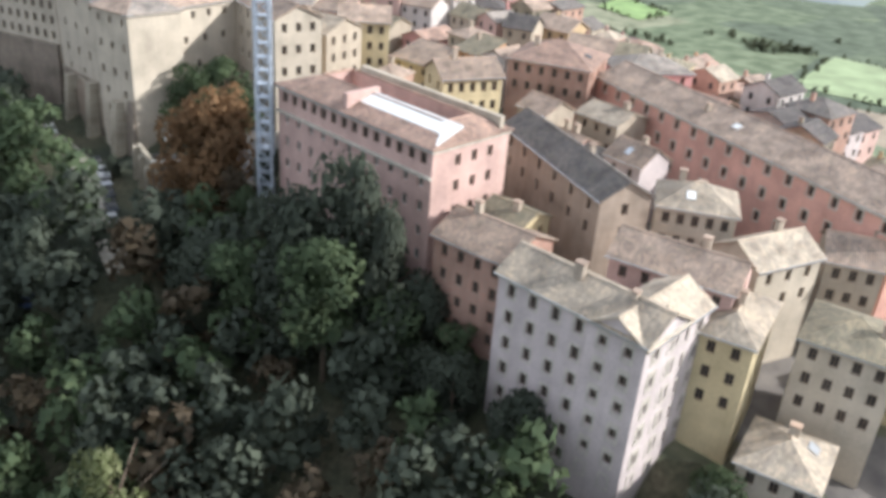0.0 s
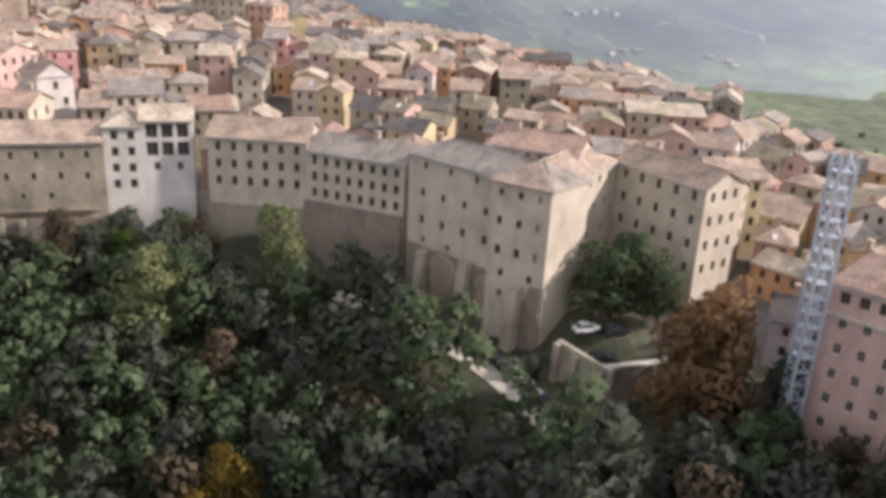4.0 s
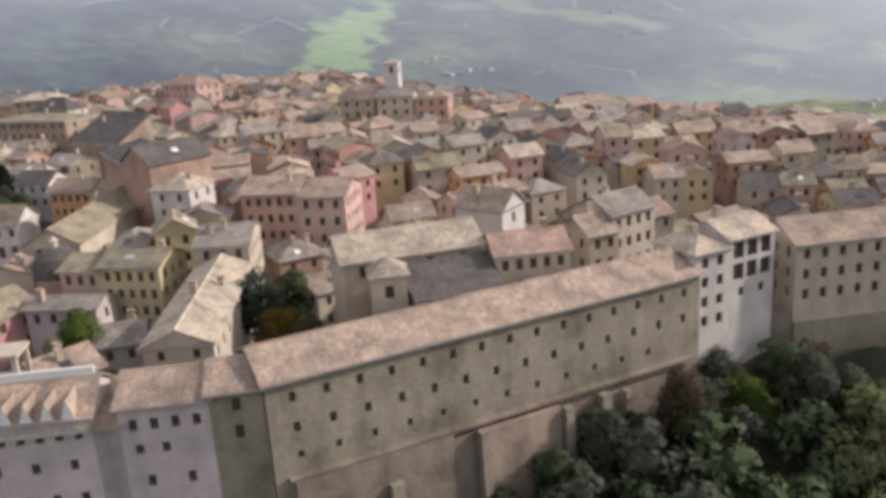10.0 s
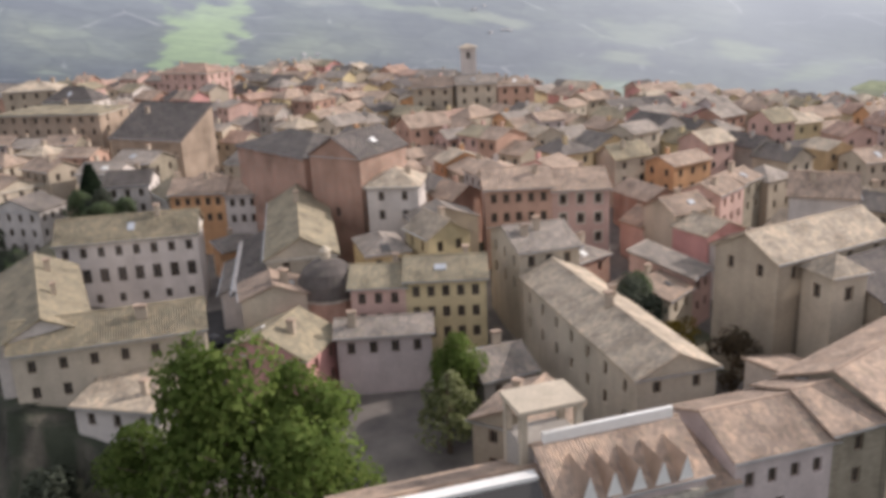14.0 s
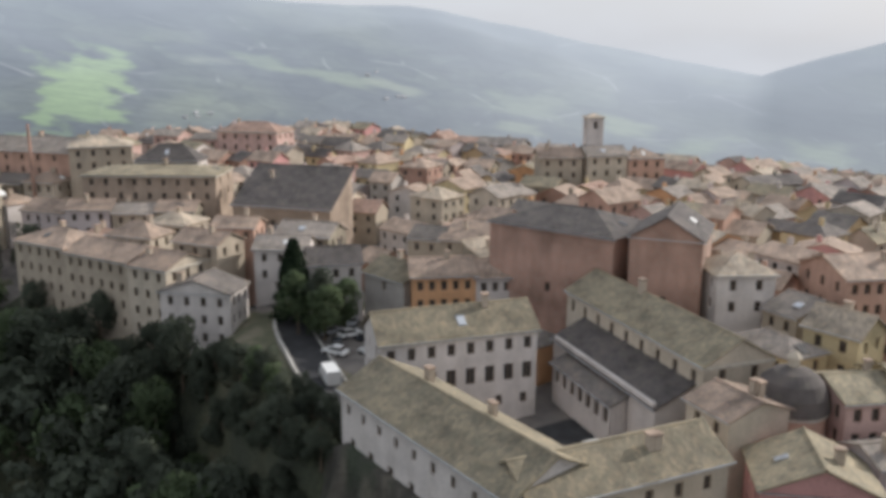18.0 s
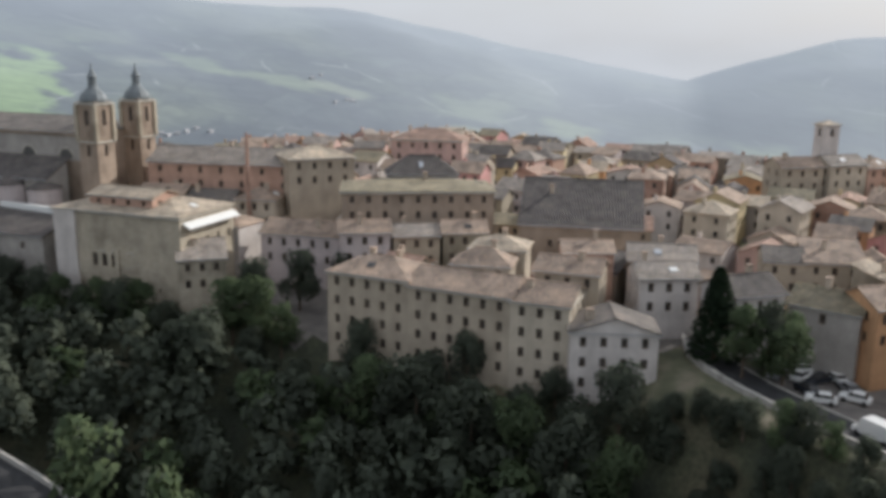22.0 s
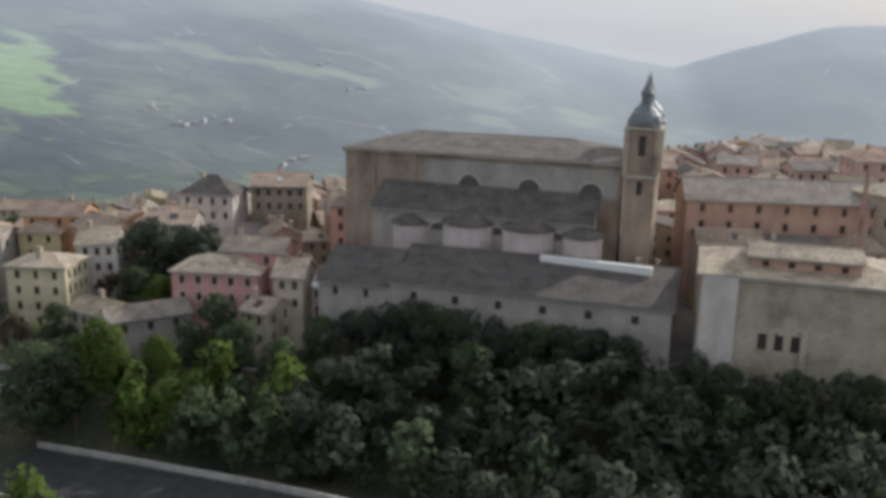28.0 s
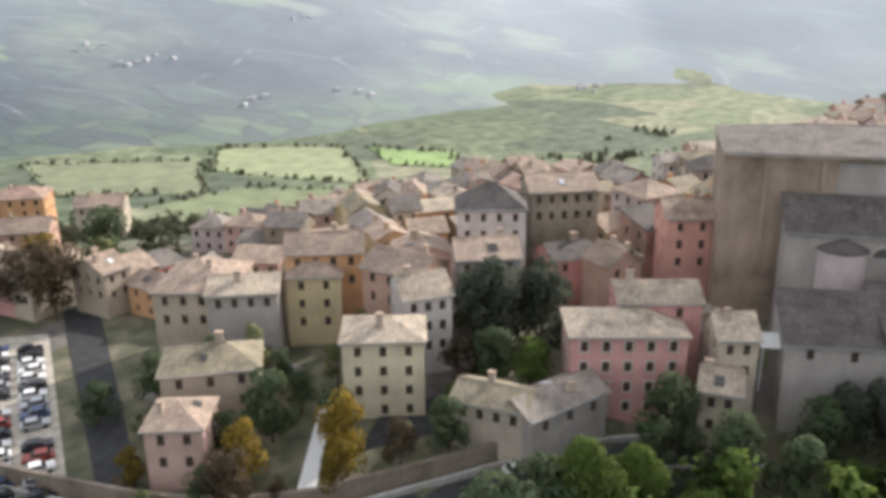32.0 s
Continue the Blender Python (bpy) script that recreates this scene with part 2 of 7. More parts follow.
def foliage(name, a, b_, c):
    m, nt, b = material("leaves_" + name, 0.85)
    b.inputs["Specular IOR Level"].default_value = 0.15
    geo = nt.nodes.new("ShaderNodeNewGeometry")
    col = ramp(nt, geo.outputs["Random Per Island"], [(0.0, a), (0.5, b_), (1.0, c)])
    big = ramp(nt, noise_node(nt, 0.25, 3), [(0.3, (0.78, 0.78, 0.78)), (0.7, (1.2, 1.2, 1.16))])
    col = mix(nt, 1.0, col, big, "MULTIPLY")
    col = tint(nt, col, 0.16)
    nt.links.new(col, b.inputs["Base Color"])
    # thin leaves let some light through
    tr = nt.nodes.new("ShaderNodeBsdfTranslucent")
    nt.links.new(col, tr.inputs["Color"])
    ms = nt.nodes.new("ShaderNodeMixShader")
    ms.inputs[0].default_value = 0.5
    nt.links.new(b.outputs[0], ms.inputs[1])
    nt.links.new(tr.outputs[0], ms.inputs[2])
    nt.links.new(ms.outputs[0], nt.nodes["Material Output"].inputs["Surface"])
    return m


# dark, green, autumn and hedge leaves are greyed and lifted to carry haze
LEAF = {
    "dark": foliage("dark", (0.085, 0.099, 0.078), (0.098, 0.113, 0.087), (0.113, 0.130, 0.097)),
    "green": foliage("green", (0.095, 0.129, 0.075), (0.114, 0.151, 0.084), (0.135, 0.171, 0.094)),
    "bright": foliage("bright", (0.09, 0.14, 0.035), (0.125, 0.18, 0.045), (0.17, 0.22, 0.065)),
    "lime": foliage("lime", (0.180, 0.210, 0.090), (0.280, 0.310, 0.150), (0.380, 0.400, 0.220)),
    "rust": foliage("rust", (0.2, 0.125, 0.07), (0.27, 0.165, 0.09), (0.34, 0.215, 0.12)),
    "autumn": foliage("autumn", (0.106, 0.085, 0.062), (0.128, 0.100, 0.070), (0.156, 0.120, 0.078)),
    "gold": foliage("gold", (0.198, 0.134, 0.023), (0.270, 0.190, 0.035), (0.310, 0.238, 0.063)),
    "hedge": foliage("hedge", (0.098, 0.108, 0.074), (0.130, 0.140, 0.090), (0.170, 0.172, 0.114)),
    "conifer": foliage("conifer", (0.014, 0.024, 0.013), (0.020, 0.034, 0.018), (0.028, 0.044, 0.023)),
}


# ---- mesh helpers ----
def mesh_object(name, verts, faces, mats, parent=None, label="", slots=None, uvs=None, matrix=None, smooth=False):
    me = bpy.data.meshes.new(name)
    me.from_pydata([tuple(v) for v in verts], [], faces)
    for m in (mats if isinstance(mats, (list, tuple)) else [mats]):
        me.materials.append(m)
    if slots is not None:
        me.polygons.foreach_set("material_index", slots)
    if uvs is not None:
        layer = me.uv_layers.new(name="UVMap")
        layer.data.foreach_set("uv", [c for uv in uvs for c in uv])
    if smooth:
        me.polygons.foreach_set("use_smooth", [True] * len(me.polygons))
    me.update()
    return link(name, me, parent, label, matrix)


def link(name, me, parent=None, label="", matrix=None):
    ob = new(name, me)
    if parent is not None:
        ob.parent = parent
    if matrix is not None:
        ob.matrix_basis = matrix
    if label:
        ob["label"] = label
    return ob


def thing(name, label, category, matrix, group="", kind=""):
    ob = new(name)
    ob.matrix_basis = matrix
    ob.empty_display_size = 0.5
    return tagged(ob, label, category, group, kind)


class Shape:
    """Collects boxes and polygons for one mesh."""

    def __init__(self):
        self.v, self.f, self.s = [], [], []

    def poly(self, pts, slot=0):
        n = len(self.v)
        self.v += [tuple(p) for p in pts]
        self.f.append(tuple(range(n, n + len(pts))))
        self.s.append(slot)

    def box(self, x0, x1, y0, y1, z0, z1, slot=0):
        n = len(self.v)
        self.v += [(x, y, z) for z in (z0, z1) for y in (y0, y1) for x in (x0, x1)]
        for q in ((0, 2, 3, 1), (4, 5, 7, 6), (0, 1, 5, 4), (2, 6, 7, 3), (0, 4, 6, 2), (1, 3, 7, 5)):
            self.f.append(tuple(n + k for k in q))
            self.s.append(slot)

    def prism(self, ring, z0, z1, slot=0, cap=True):
        n, k = len(self.v), len(ring)
        self.v += [(x, y, z0) for x, y in ring] + [(x, y, z1) for x, y in ring]
        for i in range(k):
            j = (i + 1) % k
            self.f.append((n + i, n + j, n + k + j, n + k + i))
            self.s.append(slot)
        if cap:
            self.f.append(tuple(range(n + k, n + 2 * k)))
            self.f.append(tuple(range(n + k - 1, n - 1, -1)))
            self.s += [slot, slot]

    def lathe(self, profile, sides=12, cx=0.0, cy=0.0, slot=0):
        n = len(self.v)
        for r, z in profile:
            self.v += [(cx + r * math.cos(2 * math.pi * i / sides), cy + r * math.sin(2 * math.pi * i / sides), z) for i in range(sides)]
        for k in range(len(profile) - 1):
            for i in range(sides):
                j = (i + 1) % sides
                a, b = n + k * sides, n + (k + 1) * sides
                self.f.append((a + i, a + j, b + j, b + i))
                self.s.append(slot)

    def make(self, name, mats, parent=None, label="", matrix=None, smooth=False):
        return mesh_object(name, self.v, self.f, mats, parent, label, self.s, None, matrix, smooth)


# ---- ground ----
EDGE = [(110, 30, 46, 40), (70, 45, 50, 46), (36, 62, 54, 47), (8, 80, 60, 53), (-24, 116, 63, 57), (-53, 143, 64, 58), (-76, 162, 66, 60),
        (-112, 170.5, 68, 58), (-126, 171.8, 69, 60), (-142, 168.5, 69, 57), (-160, 164.5, 69, 52.5), (-185, 159, 69, 50), (-236, 164, 68, 50), (-260, 222, 70, 50), (-262, 285, 69, 52), (-266, 320, 69, 56), (-281, 358, 70, 60),
        (-306, 415, 73, 67), (-331, 455, 72, 65), (-352, 483, 68, 63), (-380, 496, 67, 60), (-404, 515, 66, 58), (-440, 600, 62, 56), (-480, 720, 50, 46)]
EP = np.array([(x, y) for x, y, _, _ in EDGE], float)
EZ = np.array([(a, b) for _, _, a, b in EDGE], float)
UPPER_ROAD = [(-412, 560, 64), (-400, 526, 66), (-388, 511, 66.6), (-376, 504, 67), (-361, 497, 67), (-349, 490, 67.2), (-338, 476, 68)]
LOWER_ROAD = [(-382, 486, 60), (-370, 462, 61), (-359, 438, 62), (-350, 413, 62), (-341, 395, 61.5), (-333, 378, 60.5), (-325, 350, 57), (-318, 315, 50)]
TERRACE_ROAD = [(-250, 268, 74), (-248.5, 275, 73.8), (-246.5, 284, 73.5), (-243.5, 295, 73.5), (-241.5, 303, 74), (-238, 310.5, 74.5), (-231, 316, 75)]
PALACE_ROAD = [(-84, 165, 61), (-68, 152, 60), (-58, 139, 59.5), (-49, 121, 58), (-43, 111, 56.3)]


def edge_place(x, y):
    """Signed distance inside the town's edge, and the ground's height just inside and just outside it."""
    p = np.array((x, y), float)
    a, b = EP[:-1], EP[1:]
    ab = b - a
    t = np.clip(((p - a) * ab).sum(1) / (ab * ab).sum(1), 0, 1)
    q = a + ab * t[:, None]
    d2 = ((p - q) ** 2).sum(1)
    i = int(d2.argmin())
    side = ab[i][0] * (p - a[i])[1] - ab[i][1] * (p - a[i])[0]
    z = EZ[i] * (1 - t[i]) + EZ[i + 1] * t[i]
    return math.sqrt(d2[i]) * (-1 if side > 0 else 1), z[0], z[1]


def road_near(x, y, road):
    best = (1e9, 0)
    for (ax, ay, az), (bx, by, bz) in zip(road, road[1:]):
        ux, uy = bx - ax, by - ay
        t = min(1, max(0, ((x - ax) * ux + (y - ay) * uy) / (ux * ux + uy * uy)))
        d = math.hypot(x - ax - ux * t, y - ay - uy * t)
        if d < best[0]:
            best = (d, az + (bz - az) * t)
    return best


def smooth01(t):
    t = min(1, max(0, t))
    return t * t * (3 - 2 * t)


def ground_z(x, y):
    d, zi, zo = edge_place(x, y)
    z = zo + (zi - zo) * smooth01((d - 0.5) / 9)
    if d >= 0:
        z += 3 * smooth01(d / 45) + 9 * smooth01((d - 40) / 95) * smooth01((30 - x) / 110) * smooth01((540 - y) / 60) - 150 * smooth01((d - 175) / 330)
        z -= 110 * smooth01((d - 58 - min(60, max(0, (x + 400) * 0.4))) / 270) * smooth01((y - 500) / 90) * smooth01((10 - x) / 170)
        if x > 30:
            z -= 40 * smooth01((d - 90) / 200)
        z = max(z, -78 + 2 * noise.noise(Vector((x * 0.006, y * 0.006, 5))))
    else:
        z += -0.5 * max(0, -d - 5) + 0.18 * max(0, -d - 70)
        z = max(z, 4)
        z += noise.noise(Vector((x * 0.03, y * 0.03, 0))) * 3 * min(1, -d / 15)
    for road, half, reach in ((UPPER_ROAD, 4, 14), (LOWER_ROAD, 7, 14), (PALACE_ROAD, 4, 14), (TERRACE_ROAD, 7, 50)):
        rd, rz = road_near(x, y, road)
        if rd < half + 11 and d < reach:
            z += (rz - z) * (1 - smooth01((rd - half) / 11))
    return z


def spread(lo, hi, step, far):
    inner = list(np.arange(lo, hi + 0.1, step))
    out, s, a, b = [], step, lo, hi
    left, right = [], []
    while a > -far:
        s *= 1.35
        a -= s
        b += s
        left.insert(0, a)
        right.append(b)
    return left + inner + right


xs, ys = spread(-470, 130, 4.0, 1300), spread(0, 640, 4.0, 1300)
gv = [(x, y, ground_z(x, y)) for y in ys for x in xs]
nx = len(xs)
gf = [(j * nx + i, j * nx + i + 1, (j + 1) * nx + i + 1, (j + 1) * nx + i) for j in range(len(ys) - 1) for i in range(nx - 1)]
gslots = []
for f in gf:
    cx, cy = (gv[f[0]][0] + gv[f[2]][0]) / 2, (gv[f[0]][1] + gv[f[2]][1]) / 2
    d = edge_place(cx, cy)[0]
    garden = noise.noise(Vector((cx * 0.05, cy * 0.05, 7))) > (-0.25 if cy > 480 or d < 16 else 0.25)
    gslots.append(0 if d < 9 and cy < 490 else 0 if d < 0 else 2 if d > (185 if cy < 480 and cx < 20 else 120) else 3 if garden or d < 9 else 1)
FLOOR, nt, b = material("woodland_floor", 0.95)
nt.links.new(mix(nt, 1.0, ramp(nt, noise_node(nt, 0.08, 6), [(0.35, (0.032, 0.038, 0.024)), (0.5, (0.058, 0.062, 0.035)), (0.68, (0.11, 0.095, 0.06))]),
                 ramp(nt, noise_node(nt, 1.5, 5), [(0.3, (0.6, 0.6, 0.6)), (0.7, (1.3, 1.3, 1.3))]), "MULTIPLY"), b.inputs["Base Color"])
bump(nt, b, noise_node(nt, 0.7, 6), 0.6, 0.5)
PAVING, nt, b = material("street_paving", 0.9)
nt.links.new(ramp(nt, noise_node(nt, 0.3, 6), [(0.3, (0.1, 0.09, 0.085)), (0.7, (0.2, 0.18, 0.16))]), b.inputs["Base Color"])
GARDEN, nt, b = material("garden_grass", 0.95)
nt.links.new(ramp(nt, noise_node(nt, 0.25, 7), [(0.35, (0.075, 0.08, 0.05)), (0.5, (0.115, 0.115, 0.07)), (0.66, (0.19, 0.165, 0.12))]), b.inputs["Base Color"])
MEADOW, nt, b = material("meadow", 0.95)
fields = nt.nodes.new("ShaderNodeTexVoronoi")
fields.inputs["Scale"].default_value = 0.008
tc = nt.nodes.new("ShaderNodeTexCoord")
nt.links.new(tc.outputs["Object"], fields.inputs["Vector"])
sepc = nt.nodes.new("ShaderNodeSeparateColor")
nt.links.new(fields.outputs["Color"], sepc.inputs[0])
# field colours mixed towards grey, so the valley haze is in them
nt.links.new(mix(nt, 1.0, ramp(nt, sepc.outputs[0], [(0.0, (0.1, 0.12, 0.085)), (0.35, (0.15, 0.18, 0.11)), (0.6, (0.21, 0.235, 0.15)), (0.85, (0.27, 0.265, 0.185)), (1.0, (0.13, 0.145, 0.1))]),
                 ramp(nt, noise_node(nt, 0.05, 8), [(0.35, (0.55, 0.6, 0.5)), (0.65, (1.2, 1.2, 1.15))]), "MULTIPLY"), b.inputs["Base Color"])
tagged(mesh_object("ground", gv, gf, [FLOOR, PAVING, MEADOW, GARDEN], slots=gslots, smooth=True), "wooded hillside, paved town ridge and green valley fields", "ground", kind="structure")

# far hills across the valley, pale with distance
AZ_EL = [(-180, 3.0), (-60, 3.4), (0, 3.6), (12, 3.7), (23, 3.3), (34, 2.7), (41, 1.4), (49, -0.3), (55, -1.2), (60, 0.2), (64, 1.2), (72, 1.5), (90, 2.2), (120, 3.0), (180, 3.0)]


def hill_z(x, y):
    r, az = math.hypot(x + 200, y - 250), math.degrees(math.atan2(x + 200, y - 250))
    top = 120 + math.tan(radians(np.interp(az, [a for a, _ in AZ_EL], [e for _, e in AZ_EL]))) * 3800
    u = (r - 780) / (3800 - 780)
    return -95 + (top + 95) * smooth01(u * 0.95) + noise.fractal(Vector((x * 0.0012, y * 0.0012, 3)), 1.0, 2.0, 4) * 75 * min(1, max(0, u) * 2.2) * (1 - 0.6 * u)


hv, hf = [], []
NA, RR = 360, [780, 850, 920, 1000, 1080, 1160, 1250, 1350, 1450, 1550, 1650, 1760, 1880, 2000, 2130, 2260, 2400, 2550, 2700, 2900, 3100, 3300, 3550, 3800, 4100]
for k, r in enumerate(RR):
    for i in range(NA):
        az = radians(-180 + 360 * i / NA)
        x, y = -200 + r * math.sin(az), 250 + r * math.cos(az)
        hv.append((x, y, -110 if k == 0 else hill_z(x, y) - (60 if k == len(RR) - 1 else 0)))
for k in range(len(RR) - 1):
    for i in range(NA):
        j = (i + 1) % NA
        hf.append((k * NA + i, k * NA + j, (k + 1) * NA + j, (k + 1) * NA + i))
# bearing, height, half widths and slant of each field on the slopes, in degrees, and its colour
FIELDS = [(10.8, -2.4, 2.7, 2.3, 0.1, (0.24, 0.34, 0.16)), (18.7, -0.55, 2.6, 0.32, -0.04, (0.24, 0.26, 0.22)), (22.0, -0.7, 2.0, 0.5, -0.1, (0.2, 0.25, 0.17)), (26.5, -1.6, 3.6, 0.5, -0.27, (0.24, 0.29, 0.19)),
          (30.5, -2.2, 2.0, 0.4, -0.35, (0.26, 0.29, 0.21)), (17.0, 1.0, 2.2, 0.5, -0.1, (0.17, 0.2, 0.16)), (39.5, -3.6, 3.4, 0.9, -0.1, (0.21, 0.25, 0.18)), (38.7, -4.9, 2.2, 0.5, -0.2, (0.24, 0.27, 0.19)),
          (39.5, -7.4, 4.8, 1.0, -0.1, (0.19, 0.28, 0.12)), (43.0, -8.1, 1.6, 0.5, 0.0, (0.28, 0.37, 0.16)), (46.0, -4.8, 2.4, 0.6, -0.2, (0.26, 0.31, 0.18)), (57.9, -6.2, 2.2, 0.9, 0.0, (0.26, 0.32, 0.18)), (50.5, -6.0, 2.6, 0.7, 0.15, (0.22, 0.28, 0.16))]
HILL = bpy.data.materials.new("distant_hills")
HILL.use_nodes = True
nt = HILL.node_tree
b = nt.nodes["Principled BSDF"]
b.inputs["Roughness"].default_value = 1.0
b.inputs["Specular IOR Level"].default_value = 0.0
tc = nt.nodes.new("ShaderNodeTexCoord")
# bearing and height above the horizon, in degrees, seen from over the town
off = nt.nodes.new("ShaderNodeVectorMath")
off.operation = "SUBTRACT"
nt.links.new(tc.outputs["Object"], off.inputs[0])
off.inputs[1].default_value = (-250, 180, 121)
dirn = nt.nodes.new("ShaderNodeVectorMath")
dirn.operation = "NORMALIZE"
nt.links.new(off.outputs[0], dirn.inputs[0])
dsep = nt.nodes.new("ShaderNodeSeparateXYZ")
nt.links.new(dirn.outputs[0], dsep.inputs[0])


def calc(op, a, b_=0.0):
    n = nt.nodes.new("ShaderNodeMath")
    n.operation = op
    for k, v in ((0, a), (1, b_)):
        if isinstance(v, (int, float)):
            n.inputs[k].default_value = v
        else:
            nt.links.new(v, n.inputs[k])
    return n.outputs[0]


def rescale(value, a, b_, lo, hi):
    n = nt.nodes.new("ShaderNodeMapRange")
    n.interpolation_type = "SMOOTHSTEP"
    n.inputs[1].default_value, n.inputs[2].default_value, n.inputs[3].default_value, n.inputs[4].default_value = a, b_, lo, hi
    nt.links.new(value, n.inputs[0])
    return n.outputs[0]


bearing = calc("MULTIPLY", calc("ARCTAN2", dsep.outputs[0], dsep.outputs[1]), 57.3)
rising = calc("MULTIPLY", calc("ARCSINE", dsep.outputs[2]), 57.3)
lie = nt.nodes.new("ShaderNodeCombineXYZ")
nt.links.new(calc("MULTIPLY", bearing, 0.1), lie.inputs[0])
nt.links.new(calc("ADD", calc("MULTIPLY", rising, 0.34), calc("MULTIPLY", bearing, 0.05)), lie.inputs[1])


def lie_noise(scale, detail):
    n = nt.nodes.new("ShaderNodeTexNoise")
    n.inputs["Scale"].default_value, n.inputs["Detail"].default_value, n.inputs["Roughness"].default_value = scale, detail, 0.55
    nt.links.new(lie.outputs[0], n.inputs["Vector"])
    return n.outputs["Fac"]


def cells(scale, feature):
    """Plots of land, their borders bent by the lie of the slope."""
    warp = nt.nodes.new("ShaderNodeTexNoise")
    warp.inputs["Scale"].default_value = scale * 0.8
    nt.links.new(lie.outputs[0], warp.inputs["Vector"])
    add = nt.nodes.new("ShaderNodeVectorMath")
    add.operation = "MULTIPLY_ADD"
    add.inputs[1].default_value = (0.5 / scale, 0.5 / scale, 0)
    nt.links.new(warp.outputs["Color"], add.inputs[0])
    nt.links.new(lie.outputs[0], add.inputs[2])
    n = nt.nodes.new("ShaderNodeTexVoronoi")
    n.feature = feature
    n.inputs["Scale"].default_value = scale
    nt.links.new(add.outputs[0], n.inputs["Vector"])
    return n


# woods, pasture and painted cloud shadow at large, then plots, tree lines and tracks
hc = ramp(nt, lie_noise(0.8, 5), [(0.34, (0.045, 0.056, 0.078)), (0.47, (0.068, 0.082, 0.1)), (0.56, (0.095, 0.113, 0.116)), (0.68, (0.15, 0.172, 0.145))])
hc = mix(nt, 1.0, hc, ramp(nt, lie_noise(6.0, 6), [(0.33, (0.84, 0.85, 0.88)), (0.52, (1, 1, 1)), (0.68, (1.16, 1.17, 1.12))]), "MULTIPLY")
psep = nt.nodes.new("ShaderNodeSeparateColor")
nt.links.new(cells(3.2, "F1").outputs["Color"], psep.inputs[0])
hc = mix(nt, 0.6, hc, ramp(nt, psep.outputs[0], [(0.0, (0.78, 0.8, 0.84)), (0.5, (1, 1, 1)), (0.82, (1.1, 1.12, 1.02)), (1.0, (1.5, 1.52, 1.3))]), "MULTIPLY")
hc = mix(nt, 1.0, hc, ramp(nt, cells(3.2, "DISTANCE_TO_EDGE").outputs["Distance"], [(0.0, (0.8, 0.81, 0.84)), (0.07, (1, 1, 1))]), "MULTIPLY")
track = calc("MULTIPLY", rescale(cells(1.1, "DISTANCE_TO_EDGE").outputs["Distance"], 0.0, 0.016, 0.5, 0.0), rescale(lie_noise(2.2, 2), 0.5, 0.62, 0.0, 1.0))
hc = mix(nt, track, hc, (0.4, 0.41, 0.42))
wobble = calc("MULTIPLY", calc("SUBTRACT", lie_noise(3.4, 6), 0.5), 2.6)
# green valley floor
low = rescale(calc("ADD", rising, calc("MULTIPLY", wobble, 0.7)), -6.2, -9.2, 0.0, 0.75)
plots = cells(4.5, "F1")
psep = nt.nodes.new("ShaderNodeSeparateColor")
nt.links.new(plots.outputs["Color"], psep.inputs[0])
plot = mix(nt, 1.0, ramp(nt, psep.outputs[0], [(0.0, (0.07, 0.085, 0.07)), (0.3, (0.11, 0.15, 0.08)), (0.6, (0.16, 0.22, 0.1)), (0.85, (0.2, 0.225, 0.13)), (1.0, (0.08, 0.1, 0.075))]),
           ramp(nt, cells(4.5, "DISTANCE_TO_EDGE").outputs["Distance"], [(0.0, (0.5, 0.53, 0.52)), (0.08, (1, 1, 1))]), "MULTIPLY")
hc = mix(nt, low, hc, plot)
# meadows and stubble fields on the slopes
for n_, (fa, fe, wa, we, slant, fc) in enumerate(FIELDS):
    du = calc("DIVIDE", calc("SUBTRACT", calc("SUBTRACT", bearing, fa), calc("MULTIPLY", calc("SUBTRACT", rising, fe), 0.35)), wa)
    dv = calc("DIVIDE", calc("SUBTRACT", calc("SUBTRACT", rising, fe), calc("MULTIPLY", calc("SUBTRACT", bearing, fa), slant)), we)
    r2 = calc("ADD", calc("MAXIMUM", calc("ABSOLUTE", du), calc("ABSOLUTE", dv)), wobble)
    hc = mix(nt, rescale(r2, 0.55, 1.1, 0.85, 0.0) if n_ == 0 else rescale(r2, 0.2, 1.15, 0.62, 0.0), hc, fc)
hc = mix(nt, 1.0, hc, ramp(nt, lie_noise(16.0, 5), [(0.35, (0.9, 0.9, 0.91)), (0.65, (1.08, 1.08, 1.06))]), "MULTIPLY")
# stripes of mowing; low slopes painted darker, where the haze is thinner
strip = nt.nodes.new("ShaderNodeTexNoise")
strip.inputs["Scale"].default_value = 3.0
strip_lie = nt.nodes.new("ShaderNodeMapping")
strip_lie.inputs["Scale"].default_value = (1.0, 7.0, 1.0)
nt.links.new(lie.outputs[0], strip_lie.inputs["Vector"])
nt.links.new(strip_lie.outputs[0], strip.inputs["Vector"])
hc = mix(nt, 1.0, hc, ramp(nt, strip.outputs["Fac"], [(0.35, (0.86, 0.87, 0.88)), (0.65, (1.12, 1.12, 1.1))]), "MULTIPLY")
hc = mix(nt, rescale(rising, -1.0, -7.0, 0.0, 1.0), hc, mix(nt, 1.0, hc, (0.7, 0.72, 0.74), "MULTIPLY"))
